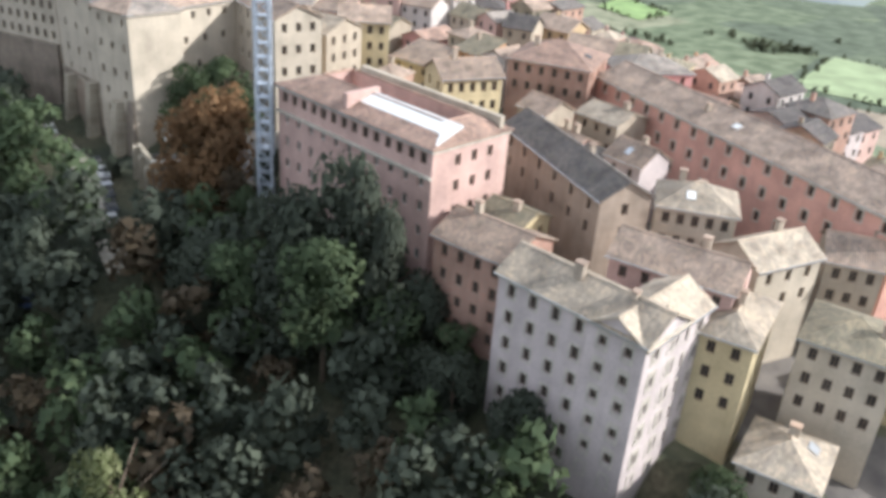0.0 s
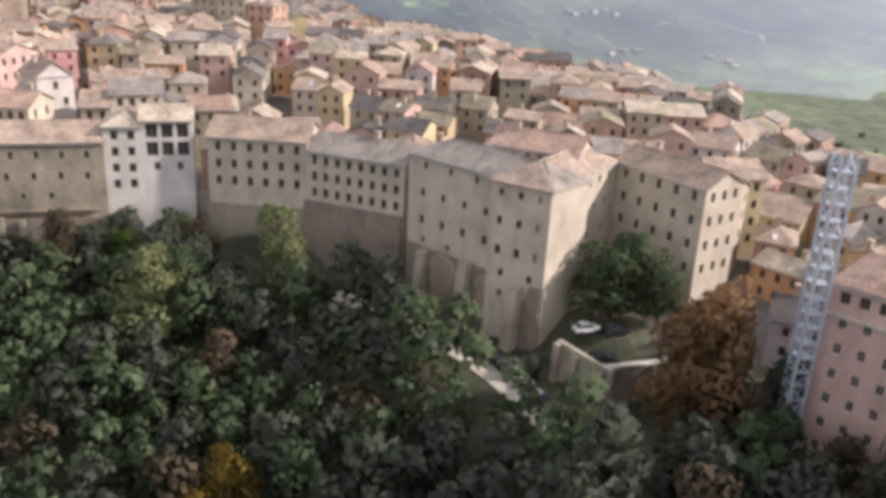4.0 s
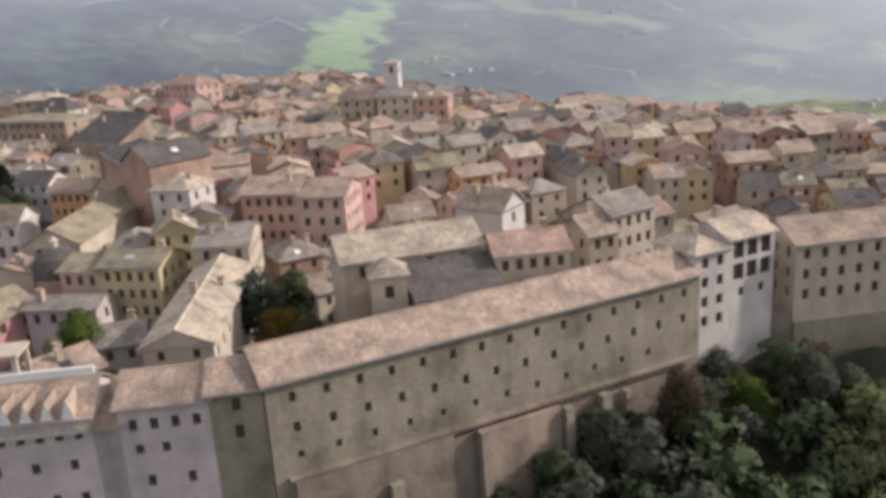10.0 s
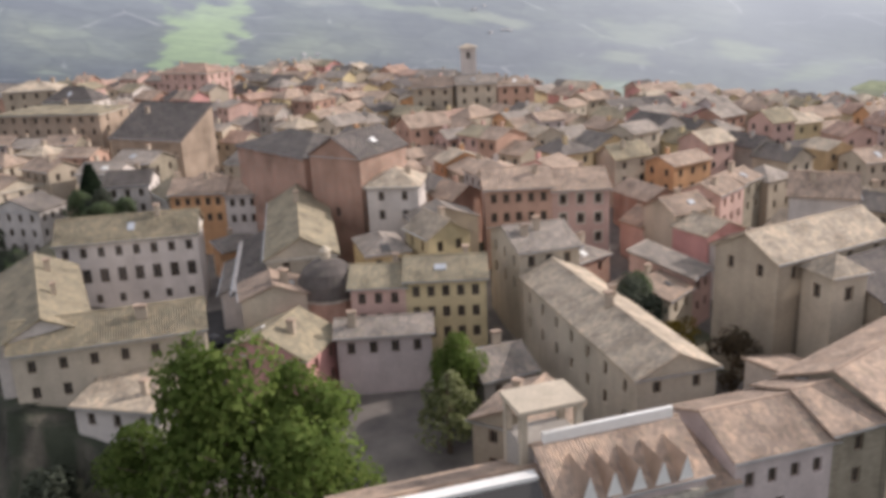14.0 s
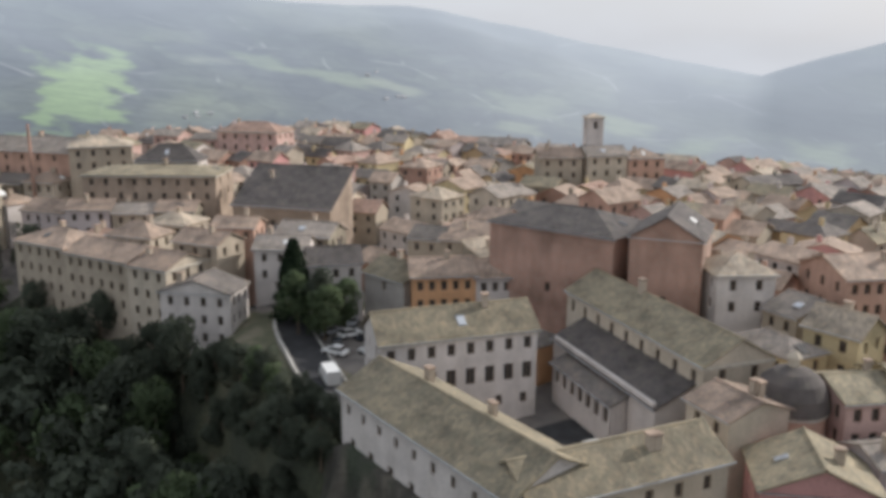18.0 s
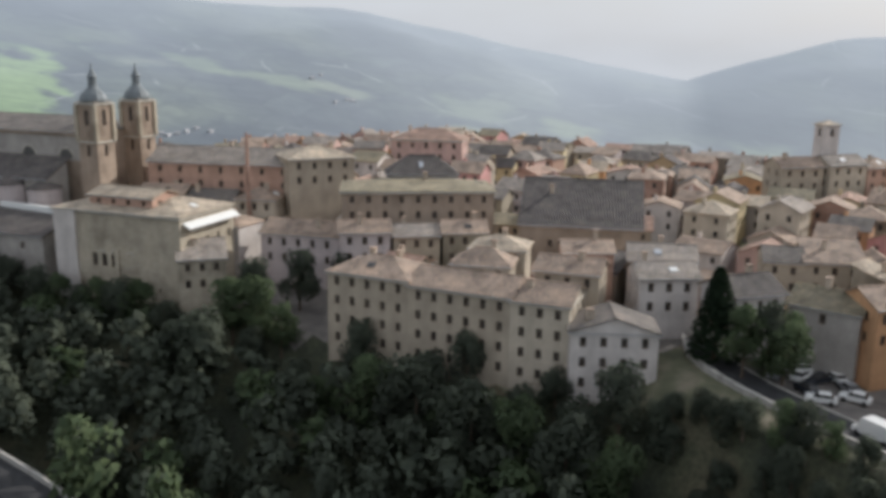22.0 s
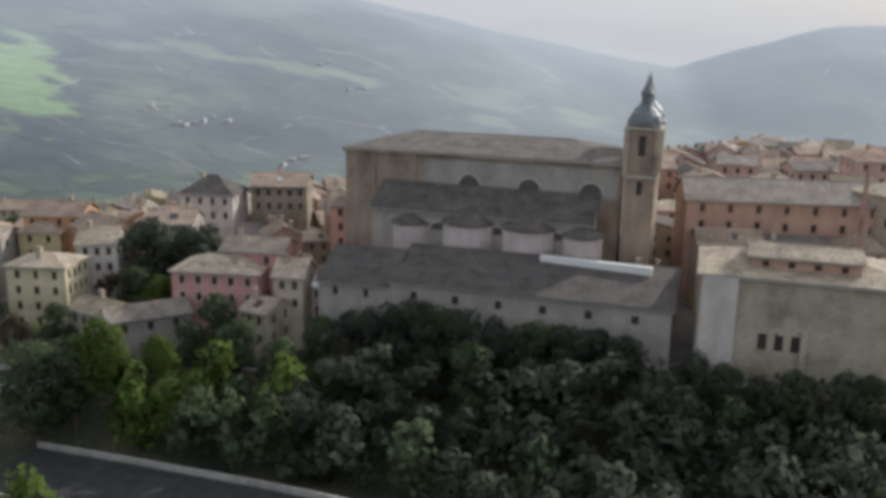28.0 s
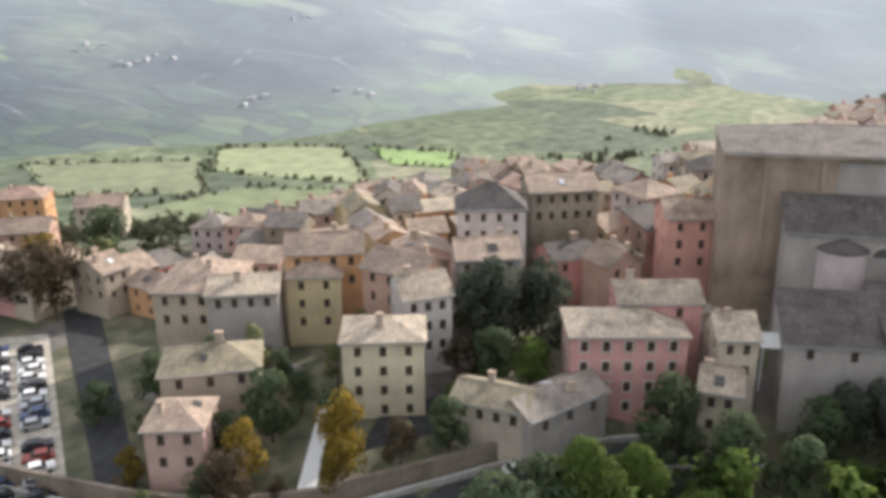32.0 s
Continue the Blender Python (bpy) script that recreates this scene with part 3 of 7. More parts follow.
# haze put into the colour: slopes pale with distance and with growing bearing
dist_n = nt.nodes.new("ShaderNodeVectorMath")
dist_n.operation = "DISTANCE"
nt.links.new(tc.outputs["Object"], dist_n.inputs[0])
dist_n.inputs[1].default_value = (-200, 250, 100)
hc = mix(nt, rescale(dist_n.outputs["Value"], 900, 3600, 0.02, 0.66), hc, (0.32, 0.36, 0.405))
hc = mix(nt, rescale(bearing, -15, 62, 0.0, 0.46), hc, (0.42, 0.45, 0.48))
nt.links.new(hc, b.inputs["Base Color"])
# the hills glow in their own colour; this emission stands in for haze
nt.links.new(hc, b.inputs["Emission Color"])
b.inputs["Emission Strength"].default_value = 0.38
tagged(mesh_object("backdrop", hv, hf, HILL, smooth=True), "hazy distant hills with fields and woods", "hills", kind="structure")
# farms and hamlets across the valley
rf = random.Random(21)
FARM_WALL = plain("farm_plaster", (0.5, 0.5, 0.52), 0.9, 0, 0.12, 0.05)
FARM_ROOF = plain("farm_tiles", (0.4, 0.4, 0.41), 0.9, 0, 0.2, 0.05)
for fx, fy, n, span in ((248, 1810, 4, 26), (282, 1700, 6, 30), (720, 1800, 4, 26), (291, 1440, 4, 24), (434, 1375, 3, 24), (814, 1213, 6, 36), (750, 2000, 2, 20)):
    for _ in range(n):
        x, y = fx + rf.gauss(0, span), fy + rf.gauss(0, span * 0.5)
        w, d, h = rf.uniform(6, 11), rf.uniform(5, 7), rf.uniform(4, 6)
        farm = new("farmhouse")
        farm.matrix_basis = Matrix.Translation((x, y, max(hill_z(x, y), ground_z(x, y)) - 1.5)) @ Matrix.Rotation(rf.uniform(-0.6, 0.6), 4, "Z")
        tagged(farm, "small pale farmhouse on the far hillside", "farmhouse", "farms across the valley")
        me = bpy.data.meshes.new("wall")
        me.from_pydata([(a * w / 2, c * d / 2, z) for z in (0, h) for c in (-1, 1) for a in (-1, 1)] + [(-w / 2, 0, h + 2.2), (w / 2, 0, h + 2.2)], [], [(0, 1, 5, 4), (1, 3, 7, 9, 5), (3, 2, 6, 7), (2, 0, 4, 8, 6)])
        me.materials.append(FARM_WALL)
        new("wall", me).parent = farm
        me = bpy.data.meshes.new("roof")
        me.from_pydata([(a * (w / 2 + 0.5), c * (d / 2 + 0.5), h - 0.2 + k) for k in (0, 0.3) for c in (-1, 1) for a in (-1, 1)] + [(a * (w / 2 + 0.5), 0, h + 2.3 + k) for k in (0, 0.3) for a in (-1, 1)], [],
                       [(4, 5, 11, 10), (6, 10, 11, 7), (0, 8, 9, 1), (2, 3, 9, 8), (0, 1, 5, 4), (2, 6, 7, 3), (0, 4, 10, 8), (8, 10, 6, 2), (1, 9, 11, 5), (9, 3, 7, 11)])
        me.materials.append(FARM_ROOF)
        new("roof", me).parent = farm


# ---- houses ----
WINDOWS = {}
FOOT = []


def window_mesh(w, h, style):
    """One casement: frame, mullion and the glass set back in it; and the stone round it."""
    key = (round(w, 2), round(h, 2), style)
    if key not in WINDOWS:
        t = 0.1
        gx = [-w / 2, -w / 2 + t, -0.04, 0.04, w / 2 - t, w / 2]
        gz = [0, t, h - t, h]
        v = [(x, 0, z) for z in gz for x in gx] + [(x, 0.06, gz[k]) for k in (1, 2) for x in gx]
        f = [(j * 6 + i, j * 6 + i + 1, (j + 1) * 6 + i + 1, (j + 1) * 6 + i) for j in range(3) for i in range(5) if j != 1 or i in (0, 2, 4)]
        sl = [0] * len(f)
        for lo, hi in ((1, 2), (3, 4)):
            f += [(6 + lo, 6 + hi, 24 + hi, 24 + lo), (12 + hi, 12 + lo, 30 + lo, 30 + hi), (6 + lo, 24 + lo, 30 + lo, 12 + lo), (6 + hi, 12 + hi, 30 + hi, 24 + hi), (24 + lo, 24 + hi, 30 + hi, 30 + lo)]
            sl += [0, 0, 0, 0, 1]
        me = bpy.data.meshes.new("window")
        me.from_pydata(v, [], f)
        me.materials.append(PALEFRAME if style == "white" else FRAME)
        me.materials.append(GLASS)
        me.polygons.foreach_set("material_index", sl)
        s = Shape()
        ring = [(-w / 2, -0.001), (w / 2, -0.001), (w / 2, h), (-w / 2, h)]
        wide = [(-w / 2 - 0.22, -0.2), (w / 2 + 0.22, -0.2), (w / 2 + 0.22, h + 0.24), (-w / 2 - 0.22, h + 0.24)]
        for i in range(4):
            j = (i + 1) % 4
            s.poly([(wide[i][0], -0.33, wide[i][1]), (wide[j][0], -0.33, wide[j][1]), (ring[j][0], -0.33, ring[j][1]), (ring[i][0], -0.33, ring[i][1])])
            s.poly([(wide[i][0], -0.24, wide[i][1]), (wide[j][0], -0.24, wide[j][1]), (wide[j][0], -0.33, wide[j][1]), (wide[i][0], -0.33, wide[i][1])])
        q = bpy.data.meshes.new("surround")
        q.from_pydata(s.v, [], s.f)
        q.materials.append(STONE)
        WINDOWS[key] = (me, q)
    return WINDOWS[key]




def facade(s, o, e, n, length, height, rows, places, deep=0.25):
    """A wall with openings and their reveals. rows: (drop from the eave to the lintel, window height, window width, count, from, to)."""
    def at(u, z, k=0.0):
        return (o[0] + e[0] * u - n[0] * k, o[1] + e[1] * u - n[1] * k, o[2] + z)

    bands = []
    for r in rows or ():
        drop, h, w, count = r[:4]
        a, b_ = (r[4], r[5]) if len(r) > 5 else (0.0, length)
        style = r[6] if len(r) > 6 else "plain"
        bands.append((height - drop - h, height - drop, w, [a + (b_ - a) * (i + 0.5) / count for i in range(count)], style))
    bands.sort(key=lambda r: r[0])
    z = 0.0
    for z0, z1, w, us, style in bands:
        if z0 < z + 0.02 or z1 > height - 0.02:
            continue
        s.poly([at(0, z), at(length, z), at(length, z0), at(0, z0)])
        u = 0.0
        for c in us:
            a, b_ = c - w / 2, c + w / 2
            if a < u + 0.01 or b_ > length - 0.01:
                continue
            s.poly([at(u, z0), at(a, z0), at(a, z1), at(u, z1)])
            s.poly([at(a, z0), at(a, z0, deep), at(a, z1, deep), at(a, z1)])
            s.poly([at(b_, z0, deep), at(b_, z0), at(b_, z1), at(b_, z1, deep)])
            s.poly([at(a, z0), at(b_, z0), at(b_, z0, deep), at(a, z0, deep)])
            s.poly([at(a, z1, deep), at(b_, z1, deep), at(b_, z1), at(a, z1)])
            places.append((at(c, z0, deep), math.atan2(e[1], e[0]), w, z1 - z0, style))
            u = b_
        s.poly([at(u, z0), at(length, z0), at(length, z1), at(u, z1)])
        z = z1
    s.poly([at(0, z), at(length, z), at(length, height), at(0, height)])


def roof_planes(kind, L, D, H, rise, o):
    """Top surfaces of a roof over 0..L by 0..D with its eave at H."""
    if kind == "gable":
        k = rise / (D / 2)
        e = H - o * k
        return [[(-o, -o, e), (L + o, -o, e), (L + o, D / 2, H + rise), (-o, D / 2, H + rise)], [(L + o, D + o, e), (-o, D + o, e), (-o, D / 2, H + rise), (L + o, D / 2, H + rise)]]
    if kind == "cross":
        k = rise / (L / 2)
        e = H - o * k
        return [[(-o, D + o, e), (-o, -o, e), (L / 2, -o, H + rise), (L / 2, D + o, H + rise)], [(L + o, -o, e), (L + o, D + o, e), (L / 2, D + o, H + rise), (L / 2, -o, H + rise)]]
    if kind == "hip":
        half = min(L, D) / 2
        k = rise / half
        e = H - o * k
        if L >= D:
            a, b_ = (half, D / 2, H + rise), (L - half, D / 2, H + rise)
        else:
            a, b_ = (L / 2, half, H + rise), (L / 2, D - half, H + rise)
        c = [(-o, -o, e), (L + o, -o, e), (L + o, D + o, e), (-o, D + o, e)]
        if L >= D:
            return [[c[0], c[1], b_, a], [c[1], c[2], b_], [c[2], c[3], a, b_], [c[3], c[0], a]]
        return [[c[0], c[1], a], [c[1], c[2], b_, a], [c[2], c[3], b_], [c[3], c[0], a, b_]]
    if kind == "court":
        a, i0, i1 = [(-o, -o, H - 0.1), (L + o, -o, H - 0.1), (L + o, D + o, H - 0.1), (-o, D + o, H - 0.1)], 0.34, 0.72
        q = [(L * 0.14, D * i0, H + rise), (L * 0.9, D * i0, H + rise), (L * 0.9, D * i1, H + rise), (L * 0.14, D * i1, H + rise)]
        return [[a[k], a[(k + 1) % 4], q[(k + 1) % 4], q[k]] for k in range(4)]
    if kind == "shed":
        k = rise / D
        return [[(-o, -o, H - o * k), (L + o, -o, H - o * k), (L + o, D + o, H + rise + o * k), (-o, D + o, H + rise + o * k)]]
    if kind == "shed_back":
        k = rise / D
        return [[(-o, -o, H + rise + o * k), (L + o, -o, H + rise + o * k), (L + o, D + o, H - o * k), (-o, D + o, H - o * k)]]
    return [[(-o, -o, H + 0.3), (L + o, -o, H + 0.3), (L + o, D + o, H + 0.3), (-o, D + o, H + 0.3)]]


def roof_mesh(planes, mat, parent, name="roof", thick=0.22, label=""):
    v, f, uv, slots = [], [], [], []
    for p in planes:
        a, b_, c = Vector(p[0]), Vector(p[1]), Vector(p[2])
        nrm = (b_ - a).cross(c - a).normalized()
        along = Vector((-nrm.y, nrm.x, 0))
        along = along.normalized() if along.length > 1e-4 else Vector((1, 0, 0))
        down = nrm.cross(along)
        n = len(v)
        v += [tuple(q) for q in p] + [(q[0], q[1], q[2] - thick) for q in p]
        m = len(p)
        f.append(tuple(range(n, n + m)))
        uv += [(Vector(q).dot(along), Vector(q).dot(down)) for q in p]
        slots.append(0)
        f.append(tuple(range(n + 2 * m - 1, n + m - 1, -1)))
        uv += [(0, 0)] * m
        slots.append(1)
        for i in range(m):
            j = (i + 1) % m
            f.append((n + i, n + m + i, n + m + j, n + j))
            uv += [(0, 0)] * 4
            slots.append(0)
    return mesh_object(name, v, f, [mat, EAVE], parent, label, slots, uv)


def ridge_caps(planes, mat, parent):
    """Half-round tiles along the ridge."""
    tops = {}
    for p in planes:
        top = max(q[2] for q in p)
        pts = [q for q in p if q[2] > top - 0.02]
        if len(pts) == 2:
            tops[tuple(sorted((tuple(round(c, 2) for c in pts[0]), tuple(round(c, 2) for c in pts[1]))))] = pts
    for pts in tops.values():
        a, b_ = Vector(pts[0]), Vector(pts[1])
        e = (b_ - a).normalized()
        side = Vector((-e.y, e.x, 0))
        s = Shape()
        prof = [(-0.22, -0.12), (-0.16, 0.05), (0, 0.12), (0.16, 0.05), (0.22, -0.12)]
        ra = [a + side * x + Vector((0, 0, z)) for x, z in prof]
        rb = [b_ + side * x + Vector((0, 0, z)) for x, z in prof]
        for i in range(4):
            s.poly([ra[i], rb[i], rb[i + 1], ra[i + 1]])
        s.make("ridge", mat, parent)


CHIMNEY = plaster("chimney", (0.5, 0.42, 0.34))


def chimney(parent, x, y, z, rnd, cap=True):
    s = Shape()
    w, d, h = rnd.uniform(0.35, 0.55), rnd.uniform(0.3, 0.45), rnd.uniform(1.0, 1.7)
    s.box(x - w, x + w, y - d, y + d, z - 0.8, z + h)
    stack = s.make("chimney", CHIMNEY, parent)
    if not cap:
        return
    s = Shape()
    s.box(x - w - 0.1, x + w + 0.1, y - d - 0.1, y + d + 0.1, z + h, z + h + 0.22)
    s.make("cap", ROOF["tile"], stack)


def skylight(parent, p, rnd):
    """A small raised roof window, or a bright patch standing in for a roof highlight, lying on one slope."""
    a, b_, c = Vector(p[0]), Vector(p[1]), Vector(p[2])
    n = (b_ - a).cross(c - a).normalized()
    mid = sum((Vector(q) for q in p), Vector()) / len(p)
    al = Vector((-n.y, n.x, 0))
    if n.z < 0.3 or al.length < 1e-4:
        return
    al.normalize()
    dn = n.cross(al)
    mid += al * rnd.uniform(-1.2, 1.2)
    w, h = rnd.uniform(0.4, 0.8), rnd.uniform(0.5, 0.9)
    s = Shape()
    s.v = [tuple(mid + al * sx * w + dn * sy * h + n * z) for z in (-0.05, 0.14) for sx, sy in ((-1, -1), (1, -1), (1, 1), (-1, 1))]
    s.f = [(4, 5, 6, 7), (0, 1, 5, 4), (1, 2, 6, 5), (2, 3, 7, 6), (3, 0, 4, 7)]
    s.s = [0] * 5
    s.make("skylight", rnd.choice((WHITEPAINT, METAL, GLASS)), parent)


def surface_z(planes, x, y):
    best = None
    for p in planes:
        a, b_, c = Vector(p[0]), Vector(p[1]), Vector(p[2])
        n = (b_ - a).cross(c - a)
        if abs(n.z) < 1e-6:
            continue
        z = a.z - (n.x * (x - a.x) + n.y * (y - a.y)) / n.z
        if best is None or z < best:
            best = z
    return best


def house(A, B, D, ze, zb, roof="gable", rise=2.2, wall="beige", tile="tile", front=None, left=None, right=None, back=None, over=0.45, stacks=1,
          label="", name="house", category="house", group="", seed=0, lean=False):
    """A house whose front eave runs from A to B (seen from the slope), D metres deep, from zb up to the eave at ze."""
    rnd = random.Random(seed or int(abs(A[0] * 31 + A[1] * 17)))
    ang = math.atan2(B[1] - A[1], B[0] - A[0])
    L = math.hypot(B[0] - A[0], B[1] - A[1])
    ca, sa_ = math.cos(ang), math.sin(ang)
    if zb is None:
        zb = min(ground_z(A[0] + ca * u - sa_ * w, A[1] + sa_ * u + ca * w) for u in (0, L) for w in (0, D)) - 1.0
    H = ze - zb
    FOOT.append((A, (math.cos(ang), math.sin(ang)), L, D))
    root = thing(name, label or "%s stuccoed town house with a tiled roof" % wall, category, Matrix.Translation((A[0], A[1], zb)) @ Matrix.Rotation(ang, 4, "Z"), group)
    s, places = Shape(), []
    facade(s, (0, 0, 0), (1, 0), (0, -1), L, H, front, places)
    facade(s, (L, 0, 0), (0, 1), (1, 0), D, H, right, places)
    facade(s, (L, D, 0), (-1, 0), (0, 1), L, H, back, places)
    facade(s, (0, D, 0), (0, -1), (-1, 0), D, H, left, places)
    if roof == "gable":
        s.poly([(0, D, H), (0, 0, H), (0, D / 2, H + rise)])
        s.poly([(L, 0, H), (L, D, H), (L, D / 2, H + rise)])
    elif roof == "cross":
        s.poly([(0, 0, H), (L, 0, H), (L / 2, 0, H + rise)])
        s.poly([(L, D, H), (0, D, H), (L / 2, D, H + rise)])
    elif roof == "shed":
        s.poly([(0, D, H), (0, 0, H), (0, D, H + rise)])
        s.poly([(L, 0, H), (L, D, H), (L, D, H + rise)])
        s.poly([(L, D, H), (0, D, H), (0, D, H + rise), (L, D, H + rise)])
    elif roof == "shed_back":
        s.poly([(0, D, H), (0, 0, H), (0, 0, H + rise)])
        s.poly([(L, 0, H), (L, D, H), (L, 0, H + rise)])
        s.poly([(0, 0, H), (L, 0, H), (L, 0, H + rise), (0, 0, H + rise)])
    if roof == "court":
        c = [(L * 0.14, D * 0.34), (L * 0.14, D * 0.72), (L * 0.9, D * 0.72), (L * 0.9, D * 0.34)]
        for k in range(4):
            s.poly([(*c[k], H - 6), (*c[(k + 1) % 4], H - 6), (*c[(k + 1) % 4], H + rise), (*c[k], H + rise)])
        s.poly([(*q, H - 6) for q in reversed(c)])
    s.make("wall", WALL[wall], root)
    planes = roof_planes(roof, L, D, H + 0.12, rise, over)
    top = roof_mesh(planes, ROOF[tile], root)
    if not lean:
        ridge_caps(planes, ROOF[tile], top)
    if roof != "flat" and not lean:
        g = Shape()
        lo = H - over * 0.35
        g.box(-over, L + over, -over - 0.14, -over - 0.02, lo - 0.12, lo + 0.02)
        g.make("gutter", METAL, root)
    if name in ("palace", "row_house", "cloister_wing", "apartment_block", "fortress", "theatre"):
        g = Shape()
        g.box(-0.12, L + 0.12, -0.26, -0.003, H - 0.62, H - 0.22)
        g.box(L + 0.003, L + 0.26, -0.26, D + 0.1, H - 0.62, H - 0.22)
        g.make("cornice", STONE, root)
    for (x, y, z), a, w, h, style in places:
        wm, sm = window_mesh(w, h, style)
        wo = link("window", wm, root, matrix=Matrix.Translation((x, y, z)) @ Matrix.Rotation(a, 4, "Z"))
        if style == "trim":
            link("surround", sm, wo)
    if roof in ("gable", "hip", "cross") and L > 5 and rnd.random() < 0.5 and not lean:
        skylight(top, planes[rnd.randrange(2)], rnd)
    for _ in range(stacks):
        x, y = rnd.uniform(0.15, 0.85) * L, rnd.uniform(0.25, 0.75) * D
        chimney(root, x, y, surface_z(planes, x, y), rnd, not lean)
    return root


def rows(n, floors, length, first=0.8, step=3.3, w=1.0, h=1.6, style="plain"):
    return [(first + i * step, h, w, n, 0.4, length - 0.4, style) for i in range(floors)]


def dist(A, B):
    return math.hypot(B[0] - A[0], B[1] - A[1])


def town(A, B, D, ze, zb, nf=4, floors=3, ns=3, **kw):
    """A house with even rows of windows on the front and both ends."""
    step, first = kw.pop("step", 3.2), kw.pop("first", 0.9)
    w, h, style = kw.pop("w", 1.0), kw.pop("h", 1.6), kw.pop("style", "plain")
    return house(A, B, D, ze, zb, front=rows(nf, floors, dist(A, B), first, step, w, h, style), left=rows(ns, floors, D, first, step, w, h, style),
                 right=rows(ns, floors, D, first, step, w, h, style), **kw)


# -- the palaces over the slope --
town((9.5, 84), (23.3, 70.5), 8, 75, 50, 6, 6, 2, step=3.4, wall="lilac", tile="pale", roof="gable", rise=2.2, w=1.0, h=1.7, style="trim", stacks=1, name="palace",
     label="tall pale lilac palace with rows of trimmed windows on the slope", category="palace")
town((23.3, 70.5), (32.4, 80), 7, 74.6, 50, 4, 5, 2, step=3.4, wall="lilac", tile="pale", roof="gable", rise=2.0, w=1.0, h=1.7, style="trim", stacks=1, name="palace", category="palace",
     label="side range of the lilac palace beside an alley")
house((-21.4, 121.5), (1.4, 98.3), 14, 83.5, 56, roof="court", rise=1.7, wall="pink", tile="red", stacks=0, name="apartment_block", category="apartment block",
      front=[(0.9, 1.5, 1.2, 14, 0.6, 32)] + [(4.1 + 3.4 * i, 1.5, 1.0, 11, 0.6, 32, "white") for i in range(6)], right=[(1.6 + 3.5 * i, 1.5, 1.0, 3, 3, 12) for i in range(4)],
      left=[(1.6 + 3.5 * i, 1.5, 1, 2, 1, 12) for i in range(5)], label="large pink six-storey block above the trees")
town((2.2, 95.6), (10.8, 88.5), 10, 73.5, 52, 4, 4, 3, wall="brick", tile="tile", roof="gable", label="low dark red house against the pink block")
town((7.6, 100.2), (12.4, 95.8), 7, 74.5, None, 2, 3, 2, wall="yellow", tile="olive", roof="gable", rise=1.5, label="small yellow house squeezed behind the lilac palace")
town((31.2, 79.2), (36.5, 76), 12, 72, 54, 2, 3, 4, wall="yellow", tile="pale", roof="hip", rise=1.6, label="small pale yellow house with brown tiles")
town((43.4, 80.4), (52, 75), 10, 71, 53, 4, 3, 3, wall="cream", tile="olive", roof="hip", rise=2)
town((35.5, 71), (42.5, 66.5), 9, 61, 46, 3, 3, 3, wall="cream", tile="pale", roof="hip", rise=2)
town((32.7, 160.3), (62, 98.5), 12, 77.5, None, 16, 3, 3, wall="coral", tile="tile", roof="gable", rise=2.5, step=3.8, style="trim", name="palace", category="palace",
     label="long red palace with trimmed windows along a street")
house((-71.5, 167.2), (-51.2, 146.9), 10, 86, 56, roof="hip", rise=2.4, wall="cream", tile="grey", stacks=0, name="palace", category="palace",
      front=[(1.0, 1.2, 0.9, 5, 1, 28), (5.6, 1.3, 0.9, 6, 1, 28), (10.2, 1.5, 1.0, 6, 1, 28), (13.9, 1.0, 0.8, 2, 1, 12)], label="massive cream palace standing on a buttressed base")
house((-51.2, 146.9), (-37, 166.5), 10, 86, 57, roof="hip", rise=2.4, wall="cream", tile="tile", stacks=0, name="palace", category="palace",
      front=[(1.2, 1.3, 0.9, 6, 1, 23), (5.6, 1.3, 0.9, 5, 1, 23), (10.2, 1.5, 1.0, 4, 1, 23)],
      left=[(1.2, 1.2, 0.9, 3), (5.6, 1.3, 0.9, 3), (10.2, 1.5, 1.0, 3), (14.0, 1.3, 0.9, 2), (17.4, 1.2, 0.9, 2)], label="sunlit side range of the cream palace")
town((-37, 166.5), (-27, 151), 9, 86, 62, 5, 4, 3, wall="cream", tile="tile", roof="gable", rise=2.2, step=3.9, label="cream range behind a climbing green tree")
town((-106.8, 178.6), (-89.3, 176.6), 11, 84.6, 60, 6, 3, 3, wall="cream", tile="tile", roof="gable", rise=2.5, step=3.1, label="cream row house with tight ranks of windows")
town((-89.3, 176.6), (-72.2, 168.4), 10, 83.3, 60, 8, 3, 2, wall="cream", tile="grey", roof="gable", rise=2.3, step=2.9, label="cream row house over a brick retaining wall")
town((-124.2, 177), (-118, 178.2), 9, 86, 62, 2, 4, 2, wall="white", tile="pale", roof="hip", rise=1.6, step=2.9, w=1.2, label="narrow whitewashed house at the convent's end")
house((-118, 178.2), (-109.6, 179.9), 9, 87, 62, roof="gable", rise=1.8, wall="white", tile="pale", stacks=1, front=[(0.7, 2.5, 2.0, 3, 0.4, 8.2), (3.9, 2.5, 2.0, 3, 0.4, 8.2), (7.6, 1.4, 1.0, 2, 0.4, 8.2)],
      right=[(0.8, 1.5, 1, 2, 1, 8), (4, 1.5, 1, 2, 1, 8)], label="white house with two tiers of open loggias")
CONVENT = house((-184.5, 163.5), (-124, 176.2), 11, 83.5, 44, roof="gable", rise=2.4, wall="stone", tile="tile", stacks=0, name="convent", category="convent",
      front=[(1.7, 1.3, 0.8, 15, 1, 61), (5.4, 1.3, 0.8, 14, 1, 61), (9.0, 1.0, 0.7, 12, 1, 55)], right=[(1.6, 1.3, 0.8, 2, 1, 10)], label="long stone convent wing above the cliff wall")
